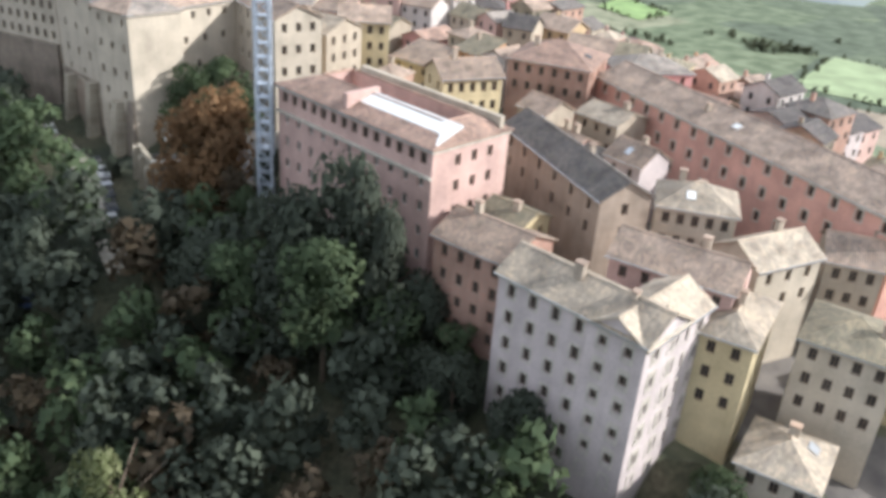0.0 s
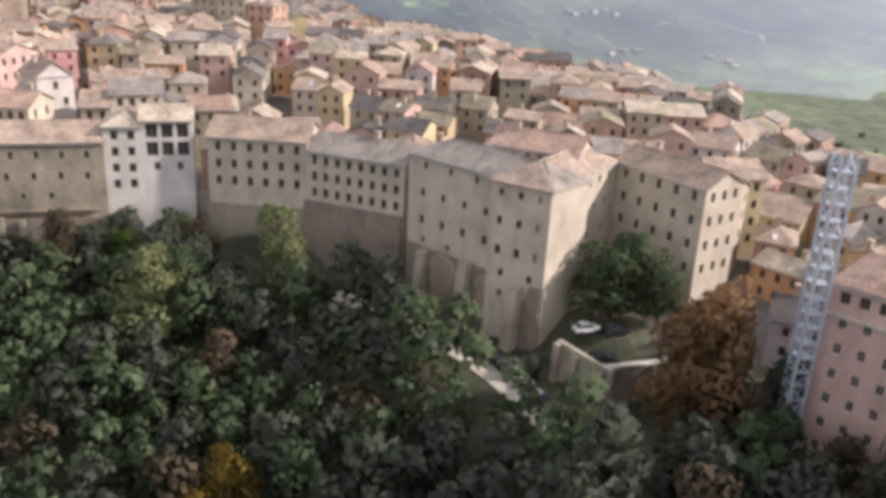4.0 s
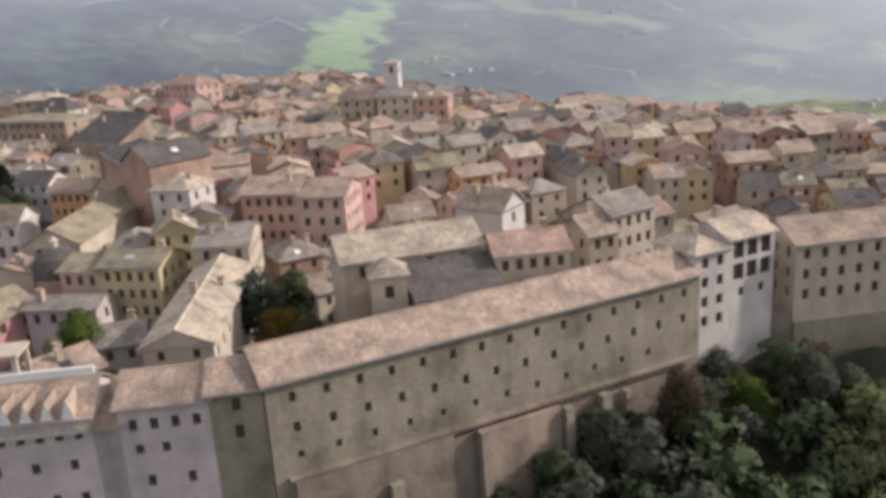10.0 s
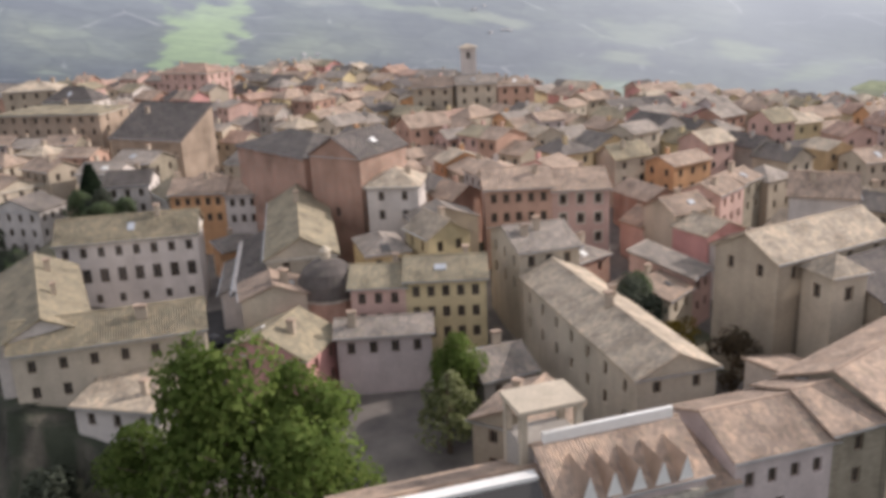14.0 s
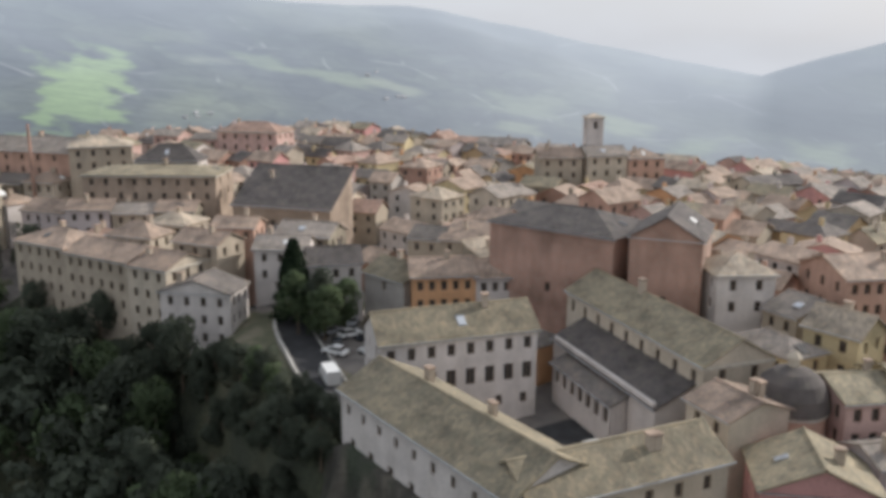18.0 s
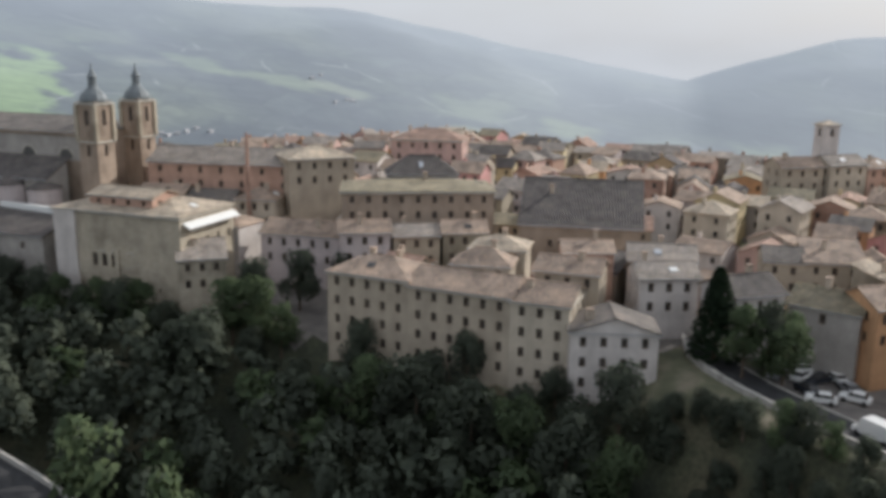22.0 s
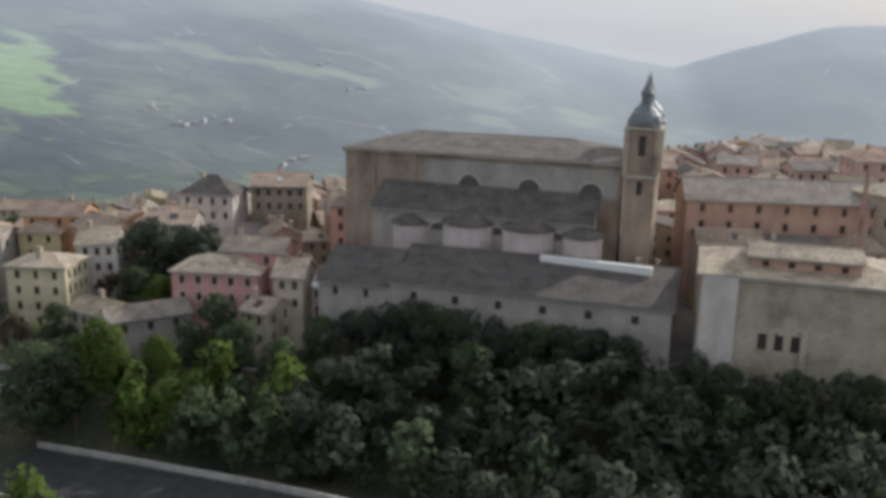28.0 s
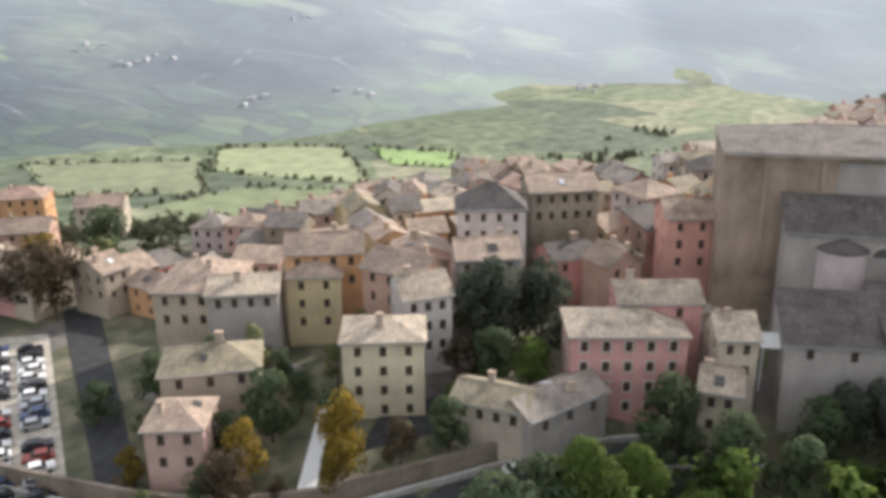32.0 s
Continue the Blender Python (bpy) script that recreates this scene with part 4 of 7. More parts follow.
# -- bastion houses --
house((-200, 166.1), (-190.5, 164.6), 10, 82.5, 44, roof="gable", rise=2, wall="lilac", tile="tile", stacks=0, front=[(1.6, 1.4, 0.9, 4, 0.3, 9.3), (4.6, 1.2, 0.9, 2, 0.3, 6), (8.4, 1.4, 0.9, 2, 0.3, 9), (12, 1.4, 0.9, 2, 0.3, 9)], label="pale rendered house on the bastion")
town((-190.5, 164.6), (-184.7, 164), 10, 83, 44, 1, 2, 1, wall="stone", tile="tile", roof="gable", rise=1.8, stacks=0, label="stone link between the bastion and the convent")
DORMERED = house((-215.5, 168.4), (-202.8, 166.5), 10, 82, 44, roof="gable", rise=2.6, wall="lilac", tile="tile", stacks=0, front=[(1.4, 1.3, 0.9, 6, 0.3, 12.4), (5.0, 1.3, 0.9, 3, 0.3, 12.4), (9, 1.4, 0.9, 4, 0.3, 12.4)], label="pale house with a row of small gablets on its roof")
house((-202.8, 166.5), (-200, 166.1), 9, 80.5, 44, roof="shed", rise=1.5, wall="grey", tile="tile", stacks=0, front=None, label="narrow grey infill house on the bastion")
CANOPIED = house((-232, 171), (-215.5, 168.4), 10, 80.5, 44, roof="gable", rise=2.2, wall="pink", tile="tile", stacks=0, front=[(1.6, 1.2, 0.9, 6, 0.4, 16), (4.8, 1.2, 0.9, 7, 0.4, 16), (8, 1.3, 0.9, 5, 0.4, 16)], label="long low house with a glazed strip along its roof")
house((-241, 172.5), (-232, 171), 10, 77.5, 44, roof="hip", rise=2.4, wall="salmon", tile="red", stacks=0, front=rows(3, 2, 9), label="low house with a hipped red roof on the bastion")
# -- convent church and belfry --
town((-168.6, 183.8), (-163.8, 183.2), 5, 87.3, None, 1, 1, 1, wall="cream", tile="pale", roof="hip", rise=1.7, w=1.2, h=1.8, first=1.6, stacks=0, name="belfry", category="belfry", label="square cream belfry with one bell opening")
town((-171.5, 189.2), (-151, 190), 10, 88, None, 4, 1, 2, wall="beige", tile="pale", roof="gable", rise=2.6, name="church", category="church", stacks=0, label="plain church hall behind the convent")
town((-163, 181.5), (-150.5, 182.5), 6.5, 84, None, 4, 1, 1, wall="beige", tile="dark", roof="shed", rise=2.6, stacks=0, first=0.6, h=1.2, label="lean-to with a dark roof against the church")
town((-150.3, 186), (-139.5, 184.8), 9, 87, None, 5, 2, 2, wall="cream", tile="red", roof="gable", rise=2)
house((-144, 201), (-138.6, 205.6), 9, 89.6, None, roof="cross", rise=2.6, wall="white", tile="tile", front=[(1.2, 1.6, 1, 1), (4.5, 1.6, 1, 2)], right=rows(3, 2, 9), label="house with a brilliant white sunlit gable")
town((-128, 195), (-119, 198), 9, 88, None, 4, 3, 2, wall="cream", tile="grey")
house((-198.2, 181.3), (-189.6, 179.6), 33, 83.2, None, roof="cross", rise=2.0, wall="cream", tile="pale", front=[(0.8, 1.3, 0.9, 2), (4, 1.3, 0.9, 2)], right=rows(8, 2, 33, 1.4, 3.4, 0.9, 1.5), left=rows(7, 2, 33, 1.4, 3.4, 0.9, 1.5), stacks=2, label="long narrow wing with a sunlit cream wall")
house((-191.6, 214.6), (-183.2, 212.9), 13, 86.4, None, roof="gable", rise=1.9, wall="cream", tile="grey", front=rows(3, 1, 8.5), right=rows(4, 3, 13, 1.2, 3.2), left=rows(3, 2, 13, 1.2, 3.2), stacks=2, label="taller block at the end of the narrow wing")
town((-183, 239.9), (-173, 235.3), 12, 89, None, 5, 4, 3, wall="salmon", tile="tile", label="red house on the square")
house((-173, 235.3), (-164.5, 231.4), 12, 88.3, None, roof="gable", rise=2.2, wall="pink", tile="tile", front=[(0.8 + 3.3 * i, 1.7, 1.1, 3, 0.3, 9, "trim") for i in range(4)] + [(14.4, 2.8, 1.9, 3, 0.3, 9)], right=rows(4, 4, 12, 0.8, 3.3), label="pink palace with an arcade at street level")
town((-207, 218.2), (-197.5, 213.5), 9, 84.3, None, 5, 3, 3, wall="yellow", tile="olive", roof="gable", rise=1.8, step=2.9, label="yellow house with three ranks of windows")
town((-213.5, 221.5), (-207, 218.2), 9, 83.6, None, 3, 3, 3, wall="pink", tile="olive", rise=1.6, step=2.9)
# -- brick church --
town((-212, 287.5), (-205.5, 265), 15, 93.3, None, 1, 1, 1, wall="brick", tile="dark", roof="hip", rise=2.6, stacks=0, first=9, name="church", category="church", label="tall red brick church nave with a dark roof")
town((-205.3, 262), (-199.5, 253), 14, 94.3, None, 1, 1, 1, wall="brick", tile="dark", roof="cross", rise=3.2, stacks=0, first=9, name="church", category="church", label="red brick choir of the tall church")
# -- cloister --
house((-256, 259.5), (-256, 228), 11, 82.3, 68, roof="gable", rise=2.7, wall="white", tile="olive", stacks=2, name="cloister_wing", category="convent", front=[(1.5, 1.3, 0.9, 9), (5.5, 1.7, 1.2, 7, 0.5, 30), (9.5, 1.3, 0.9, 8)], left=rows(3, 2, 11), label="whitewashed convent wing on the cliff edge", group="wings round the cloister")
house((-247.5, 264.5), (-226.5, 258.3), 9, 84.6, None, roof="gable", rise=2.9, wall="white", tile="olive", stacks=1, name="cloister_wing", category="convent", front=[(1.0, 1.7, 1.1, 8), (4.6, 2.4, 1.4, 8), (9, 1.5, 1, 6)], left=rows(2, 2, 9), label="whitewashed arcaded wing facing the cloister", group="wings round the cloister")
house((-211.5, 268.5), (-221, 235), 10, 85.3, None, roof="gable", rise=2.8, wall="cream", tile="olive", stacks=1, name="cloister_wing", category="convent", front=[(1.2, 1.8, 1.1, 9), (5.2, 2.2, 1.3, 9)], right=rows(2, 2, 10), label="long cream wing along the cloister's far side", group="wings round the cloister")
house((-254.5, 226.5), (-232.5, 222.5), 9, 81.8, 60, roof="gable", rise=2.4, wall="cream", tile="olive", stacks=2, name="cloister_wing", category="convent", front=rows(6, 2, 22, 1.2, 3.4), back=rows(6, 2, 22, 1.2, 3.4), label="low cream wing closing the cloister", group="wings round the cloister")
house((-218.1, 264.1), (-225.5, 238.1), 5.1, 80.0, None, roof="shed", rise=2.4, wall="white", tile="dark", stacks=0, name="lean_to", category="lean-to", label="dark-roofed lean-to along the cloister's far wing")
house((-221.8, 260.0), (-226.2, 244.6), 2.3, 78.2, None, roof="shed", rise=0.9, wall="white", tile="dusky", stacks=0, name="gallery", category="gallery", front=[(0.6, 2.2, 1.3, 7)], label="low white cloister gallery with arches")
# -- houses behind the cloister --
town((-225.6, 291), (-216, 286), 9, 84.5, None, 5, 2, 2, wall="orange", tile="tile", label="bright orange house with two ranks of windows")
town((-216, 286), (-210, 283), 9, 84, None, 3, 2, 2, wall="white", tile="tile")
# -- curved row on the edge --
town((-275, 361.5), (-268.6, 347.5), 11, 84.2, 60, 5, 4, 4, wall="beige", tile="tile", roof="hip", rise=2.2, name="row_house", label="beige end house of the curved row", step=3.3)
town((-268.6, 347.5), (-261.2, 331.3), 11, 83.6, 60, 6, 4, 3, wall="beige", tile="tile", roof="gable", rise=2, name="row_house", label="beige middle house of the curved row", step=3.3)
town((-261.2, 331.3), (-256.8, 323.0), 11, 83.3, 60, 3, 4, 3, wall="cream", tile="tile", roof="gable", rise=2, name="row_house", label="cream end house of the curved row", step=3.3)
town((-258.6, 321.2), (-249.4, 312.0), 8, 80.3, 58, 4, 3, 3, wall="white", tile="dusky", roof="cross", rise=2.2, label="low white house below the curved row")
# -- great church and its block --
FORT = house((-301.3, 420.8), (-286.5, 394.5), 18, 89.6, 64, roof="hip", rise=2.4, wall="pale", tile="pale", stacks=0, name="fortress", category="fortress", front=[(8.6, 2.6, 1.3, 3, 8.5, 15.5), (14.5, 1.0, 0.7, 4, 3, 28)],
             right=[(5, 1.6, 1, 4, 3, 18), (10, 1.5, 1, 3, 3, 18)], label="blocky pale stone fortress with three arched windows")
NAVE = house((-311, 495.5), (-286, 446.5), 22, 101.8, None, roof="hip", rise=2.6, wall="tan", tile="dusky", stacks=0, name="basilica", category="church", left=[(12, 2, 1.4, 2, 4, 18)], label="huge tan brick basilica nave with lunette windows")
AISLE = house((-314, 483.5), (-295, 446), 6.5, 91.7, None, roof="shed", rise=3.8, wall="grey", tile="dark", stacks=0, name="aisle", category="church", front=None, label="pale aisle with blind lunettes and a dark roof")
house((-325.5, 465), (-303, 424), 13, 83.2, 62, roof="shed", rise=3.1, wall="grey", tile="dark", stacks=0, name="convent", category="convent", front=[(1.6, 1.5, 1.2, 6, 1, 45), (5.5, 1.2, 0.9, 5, 4, 45)], left=[(2, 1.5, 1, 2)], label="long low stone convent with a worn grey roof")
house((-332, 476), (-325.5, 465), 9, 82, 62, roof="shed", rise=4, wall="grey", tile="dark", stacks=0, front=rows(2, 1, 12), name="convent", category="convent", label="stone annexe of the basilica")
# -- far end houses --
town((-347.3, 500), (-337, 487.5), 10, 81.5, 66, 5, 4, 4, wall="rose", tile="pale", roof="hip", rise=2, style="trim", step=3.1, label="bright pink house with trimmed windows")
town((-338.5, 497.5), (-331, 488.5), 9, 84.3, 66, 2, 3, 3, wall="rose", tile="pale", roof="gable", rise=1.6)
town((-368.2, 524), (-360.5, 515.5), 9, 81, 66, 3, 4, 4, wall="straw", tile="pale", roof="hip", rise=1.6, step=3.0, label="cream house with four ranks of small windows")
town((-358.2, 548), (-352, 541.5), 10, 82, None, 2, 3, 4, wall="yellow", tile="tile", roof="hip", label="yellow house with a hipped roof")
town((-394, 533), (-389, 527.5), 8, 75.6, None, 2, 2, 2, wall="pink", tile="tile", roof="hip", rise=1.6)
town((-386.5, 541), (-376, 532.5), 9, 77.5, None, 3, 2, 2, wall="beige", tile="olive", roof="hip", rise=2.2)
town((-307.5, 506), (-302, 499.5), 10, 88, None, 2, 3, 2, wall="coral", tile="tile")
town((-326, 538.2), (-318, 528.6), 10, 88, None, 4, 2, 3, wall="white", tile="dark", roof="hip", rise=3.5)
town((-204, 437), (-191, 421), 12, 96.8, None, 5, 3, 3, wall="pink", tile="red", roof="hip", rise=2.5, name="palace", category="palace", label="pink palace with a red hipped roof on the ridge")
town((-132.5, 346), (-128.5, 344), 4.2, 103.8, None, 1, 1, 1, wall="white", tile="pale", roof="hip", rise=0.8, stacks=0, w=1.2, h=2, first=1.2, name="bell_tower", category="tower", label="plain pale tower standing over the roofs")
# -- streets behind the palaces --
town((12.3, 124.5), (22.6, 97.6), 7.5, 78.6, None, 6, 2, 1, wall='tan', tile='dusky', roof='gable', rise=2.2, label='long tan brick range under a dark weathered roof')
town((31.5, 103.6), (41.5, 101), 9, 76, None, 5, 2, 3, wall='cream', tile='pale', roof='hip')
town((22.8, 89.3), (35.2, 81.5), 8, 75.3, None, 5, 2, 2, wall='pink', tile='tile')
town((42.0, 91.9), (51.8, 96.9), 8, 73, None, 3, 2, 2, wall='cream', tile='pale')
town((53.3, 98.2), (60.0, 96.0), 9, 72, None, 3, 2, 2, wall='beige', tile='tile')
town((2.8, 138.5), (12.9, 142.7), 8, 81, None, 5, 3, 2, wall='yellow', tile='tile')
town((15.2, 160.5), (29.8, 154.3), 14, 80, None, 6, 2, 3, wall='brick', tile='red', roof='hip', rise=3.0)
town((38.7, 165.5), (53.5, 169.2), 12, 77, None, 4, 2, 3, wall='rose', tile='grey', roof='hip')
town((-30.7, 168.2), (-19.0, 159.8), 10, 82, None, 4, 4, 3, wall='beige', tile='pale')
town((-18.1, 172.3), (-8.0, 173.0), 10, 82, None, 4, 4, 3, wall='yellow', tile='tile')
# -- behind the convent --
town((-58.0, 167.0), (-45.0, 160.5), 8, 88, None, 6, 1, 2, wall='cream', tile='red', label='courtyard range of the palace under a red roof')
town((-133.1, 192.4), (-127.7, 193.3), 8, 86, None, 2, 2, 2, wall='beige', tile='tile')
# -- quarter by the cloister --
town((-231.1, 219.6), (-223.0, 211.5), 9, 79.5, None, 2, 2, 2, wall='rose', tile='olive', roof='cross', rise=2.6)
town((-218.1, 214.7), (-207.2, 210.2), 6, 80, None, 4, 1, 1, wall='lilac', tile='grey', rise=1.2)
town((-198.9, 236.4), (-198.5, 228.9), 7, 86, None, 2, 3, 2, wall='yellow', tile='pale')
town((-199.7, 249.9), (-192.4, 245.4), 9, 90, None, 2, 2, 2, wall='white', tile='pale', roof='hip')
# round chapel with a dark domed roof
chapel = thing("round_chapel", "round brick chapel under a dark domed roof", "chapel", Matrix.Translation((-214.6, 227.6, 64)))
s = Shape()
s.lathe([(4.0, 0), (4.0, 17.4)], 24)
s.make("wall", WALL["salmon"], chapel)
s = Shape()
s.lathe([(4.05, 16.9), (4.3, 17.1), (4.3, 17.35), (4.05, 17.4)], 24)
s.make("cornice", STONE, chapel)
s = Shape()
s.lathe([(4.35, 17.4), (4.35, 17.6), (4.1, 19.2), (3.4, 20.7), (2.2, 21.7), (0.9, 22.2), (0.7, 22.25)], 24)
s.make("roof", ROOF["dark"], chapel, "dark domed roof")
s = Shape()
s.lathe([(0.7, 22.1), (0.65, 23.2), (0.9, 23.3), (0.1, 24.1)], 10)
s.make("lantern", WALL["cream"], chapel, "small cream lantern")
town((-248.6, 220.1), (-240.2, 213.3), 8, 76.5, None, 3, 1, 2, wall='white', tile='pale', roof='shed', rise=1.0)
town((-236.2, 307.6), (-227.7, 304.3), 9, 84.5, None, 3, 2, 2, wall='white', tile='dark')
town((-227.4, 303.9), (-225.7, 293.4), 9, 83, None, 1, 1, 1, wall='grey', tile='olive')
# -- large roofs of the upper town --
town((-256.2, 384.8), (-231.0, 366.5), 15, 93.0, None, 9, 2, 2, wall='tan', tile='olive', roof='hip', rise=1.4, name='theatre', category='theatre', label='long grey theatre block with a low weathered roof')
house((-229.5, 360.5), (-214.5, 341.5), 13, 87.0, None, roof="shed", rise=7.4, wall="tan", tile="dark", stacks=1, name="public_hall", category="hall", front=rows(6, 1, 24, 3), label="public hall under one great dark tiled roof")
town((-243.5, 386), (-231.2, 377.5), 9, 95.4, None, 3, 1, 2, wall='white', tile='dark', roof='hip', rise=3.4, stacks=0, label='dark hipped roof rising behind the theatre')
town((-252.3, 350.5), (-246.5, 342.5), 8, 87, None, 3, 1, 2, wall='cream', tile='pale', roof='hip', rise=1.6)
town((-243.2, 336.5), (-236.8, 330.8), 7, 87.4, None, 3, 1, 2, wall='salmon', tile='tile', roof='gable', rise=1.4, label='small brick-red house over the curved row')
town((-232.3, 331.0), (-225, 322.1), 9, 85.6, None, 4, 2, 2, wall='stone', tile='grey', roof='gable', rise=2)
town((-251.3, 335.5), (-246, 326.3), 8, 85.8, None, 3, 1, 2, wall='beige', tile='tile', roof='gable', rise=1.8)
town((-240.4, 322.5), (-232.6, 316.5), 8, 85.2, None, 3, 2, 2, wall='white', tile='grey', roof='gable', rise=1.8)
town((-273.6, 440.2), (-250.5, 412.3), 14, 95, None, 7, 2, 3, wall='salmon', tile='grey', rise=3.0)
town((-253.8, 408.9), (-239.1, 404.7), 12, 97, None, 4, 2, 2, wall='beige', tile='pale', roof='hip')
town((-288.1, 392.4), (-280.0, 389.0), 7, 82, None, 3, 2, 2, wall='pale', tile='grey', roof='shed')
town((-267.9, 397.3), (-256.9, 380.8), 10, 84, None, 6, 2, 3, wall='lilac', tile='tile')
town((-260.8, 345.8), (-254.9, 337.8), 7, 86.3, None, 3, 1, 2, wall='cream', tile='tile', roof='hip')
# -- lower quarter --
town((-375.1, 560.5), (-367.1, 550.7), 14, 81.5, None, 4, 2, 3, wall='beige', tile='tile', roof='hip', rise=3.0)
town((-370.4, 552.5), (-362.6, 544.8), 9, 81.5, None, 4, 1, 2, wall='grey', tile='pale', rise=1.6)
town((-356.3, 550.0), (-347.3, 541.1), 9, 85, None, 4, 2, 2, wall='orange', tile='tile')
town((-350.3, 538.2), (-348.7, 527.2), 9, 84, None, 3, 2, 2, wall='salmon', tile='tile')
town((-363.0, 508.4), (-359.9, 498.7), 7, 75.5, None, 4, 1, 2, wall='cream', tile='olive', rise=1.4, label='low cream house with a weathered roof by the road')
town((-360.4, 497.3), (-346.9, 494.1), 7, 75, None, 3, 1, 2, wall='grey', tile='grey', rise=1.5)
town((-343.4, 482.5), (-341.5, 477.8), 8, 77.5, None, 2, 2, 2, wall='pale', tile='pale', rise=1.3)
town((-336.4, 483.3), (-333.0, 479.2), 8, 82, None, 2, 2, 2, wall='cream', tile='pale')
town((-354.8, 524.5), (-348.6, 520.4), 10, 83, None, 3, 3, 3, wall='white', tile='pale')
town((-310.9, 532.5), (-301.2, 523.6), 10, 89, None, 5, 2, 2, wall='stone', tile='tile')
town((-340.5, 526.0), (-333.1, 519.0), 9, 85, None, 4, 3, 2, wall='grey', tile='tile')

town((-325.5, 488.8), (-318.4, 485.0), 6, 76.8, None, 3, 2, 2, wall="white", tile="grey", roof="cross", rise=2.0, label="small white gabled house below the basilica")
town((-147, 349), (-137, 343), 9, 93.5, None, 3, 2, 2, wall="beige", tile="tile", roof="gable", rise=2)
town((-136.5, 341.5), (-126, 337), 8.5, 94, None, 3, 2, 2, wall="cream", tile="grey", roof="gable", rise=2)
town((-125.5, 337), (-116, 332.5), 9, 93, None, 3, 2, 2, wall="salmon", tile="tile", roof="hip", rise=2)
town((-279, 434), (-272, 425.5), 8, 88.5, None, 3, 2, 2, wall="beige", tile="tile", roof="gable", rise=1.8)
town((-271.5, 425), (-264.5, 416.5), 8, 87.5, None, 3, 2, 2, wall="stone", tile="dusky", roof="gable", rise=2)
town((-264, 416), (-258, 409), 8, 88.2, None, 3, 2, 2, wall="cream", tile="tile", roof="hip", rise=2)
town((-262, 377), (-254, 371.5), 7.5, 86.5, None, 3, 2, 2, wall="lilac", tile="tile", roof="gable", rise=1.8)
town((-253.5, 371), (-246, 366), 7, 85.8, None, 3, 2, 2, wall="beige", tile="grey", roof="gable", rise=1.6)
town((-245.5, 365.5), (-238.5, 360.5), 7, 86.3, None, 3, 2, 2, wall="stone", tile="tile", roof="gable", rise=1.8)


# -- suburb beyond the car park --
town((-366, 628), (-357, 621), 10, 67.5, None, 4, 2, 3, wall="ochre", tile="tile", roof="hip", rise=2.2, label="ochre suburban house among autumn trees")
town((-360, 664), (-349, 655), 10, 66.5, None, 4, 2, 3, wall="salmon", tile="tile", roof="gable", rise=2.4, label="salmon suburban house under a tiled roof")
town((-343, 706), (-331, 696), 11, 64.5, None, 4, 2, 3, wall="orange", tile="red", roof="hip", rise=2.4, label="orange suburban house at the valley's edge")
town((-325, 690), (-314, 681), 10, 61, None, 4, 2, 3, wall="cream", tile="tile", roof="gable", rise=2.4, label="cream suburban house at the valley's edge")


# ---- features on the large buildings ----
def bar(s, a, b_, w, h, slot=0):
    """A straight square bar from a to b_."""
    a, b_ = Vector(a), Vector(b_)
    e = (b_ - a).normalized()
    side = e.cross(Vector((0, 0, 1)))
    side = side.normalized() if side.length > 1e-4 else Vector((1, 0, 0))
    up = side.cross(e)
    n = len(s.v)
    for p in (a, b_):
        s.v += [tuple(p + side * x * w / 2 + up * y * h / 2) for x, y in ((-1, -1), (1, -1), (1, 1), (-1, 1))]
    for q in ((0, 1, 2, 3), (4, 7, 6, 5), (0, 4, 5, 1), (1, 5, 6, 2), (2, 6, 7, 3), (3, 7, 4, 0)):
        s.f.append(tuple(n + k for k in q))
        s.s.append(slot)


def wall_run(name, a, b_, z0, z1, thick, mat, label, category="wall", root=None, batter=0.0):
    """A free wall from a to b_, thicker at its foot by the batter."""
    ang = math.atan2(b_[1] - a[1], b_[0] - a[0])
    L = math.hypot(b_[0] - a[0], b_[1] - a[1])
    s = Shape()
    s.v = [(0, -batter, 0), (L, -batter, 0), (L, thick, 0), (0, thick, 0), (0, 0, z1 - z0), (L, 0, z1 - z0), (L, thick, z1 - z0), (0, thick, z1 - z0)]
    s.f = [(0, 1, 5, 4), (1, 2, 6, 5), (2, 3, 7, 6), (3, 0, 4, 7), (4, 5, 6, 7), (3, 2, 1, 0)]
    s.s = [0] * 6
    m = Matrix.Translation((a[0], a[1], z0)) @ Matrix.Rotation(ang, 4, "Z")
    if root is not None:
        return s.make(name, mat, root, label, root.matrix_basis.inverted() @ m)
    return tagged(s.make(name, mat, None, "", m), label, category, kind="structure")


def along(a, b_, u, out=0.0):
    """A point u metres from a towards b_, and out metres before the line."""
    L = math.hypot(b_[0] - a[0], b_[1] - a[1])
    ex, ey = (b_[0] - a[0]) / L, (b_[1] - a[1]) / L
    return a[0] + ex * u + ey * out, a[1] + ey * u - ex * out


# cliff wall under the convent: rough masonry, ledge and buttresses
CA, CB = (-184.5, 163.5), (-124, 176.2)
wall_run("base_wall", along(CA, CB, 2, 0.9), along(CA, CB, 22, 0.9), 38, 71.3, 0.85, WALL["ruin"], "rough rubble base wall", root=CONVENT, batter=1.0)
wall_run("base_wall", along(CA, CB, 22, 0.6), along(CA, CB, 26, 0.6), 38, 70.5, 0.55, WALL["ruin"], "recessed rubble", root=CONVENT, batter=0.6)
wall_run("base_wall", along(CA, CB, 26, 1.2), along(CA, CB, 37.5, 1.2), 38, 70.6, 1.15, WALL["tan"], "patch of old pinkish render", root=CONVENT, batter=1.0)
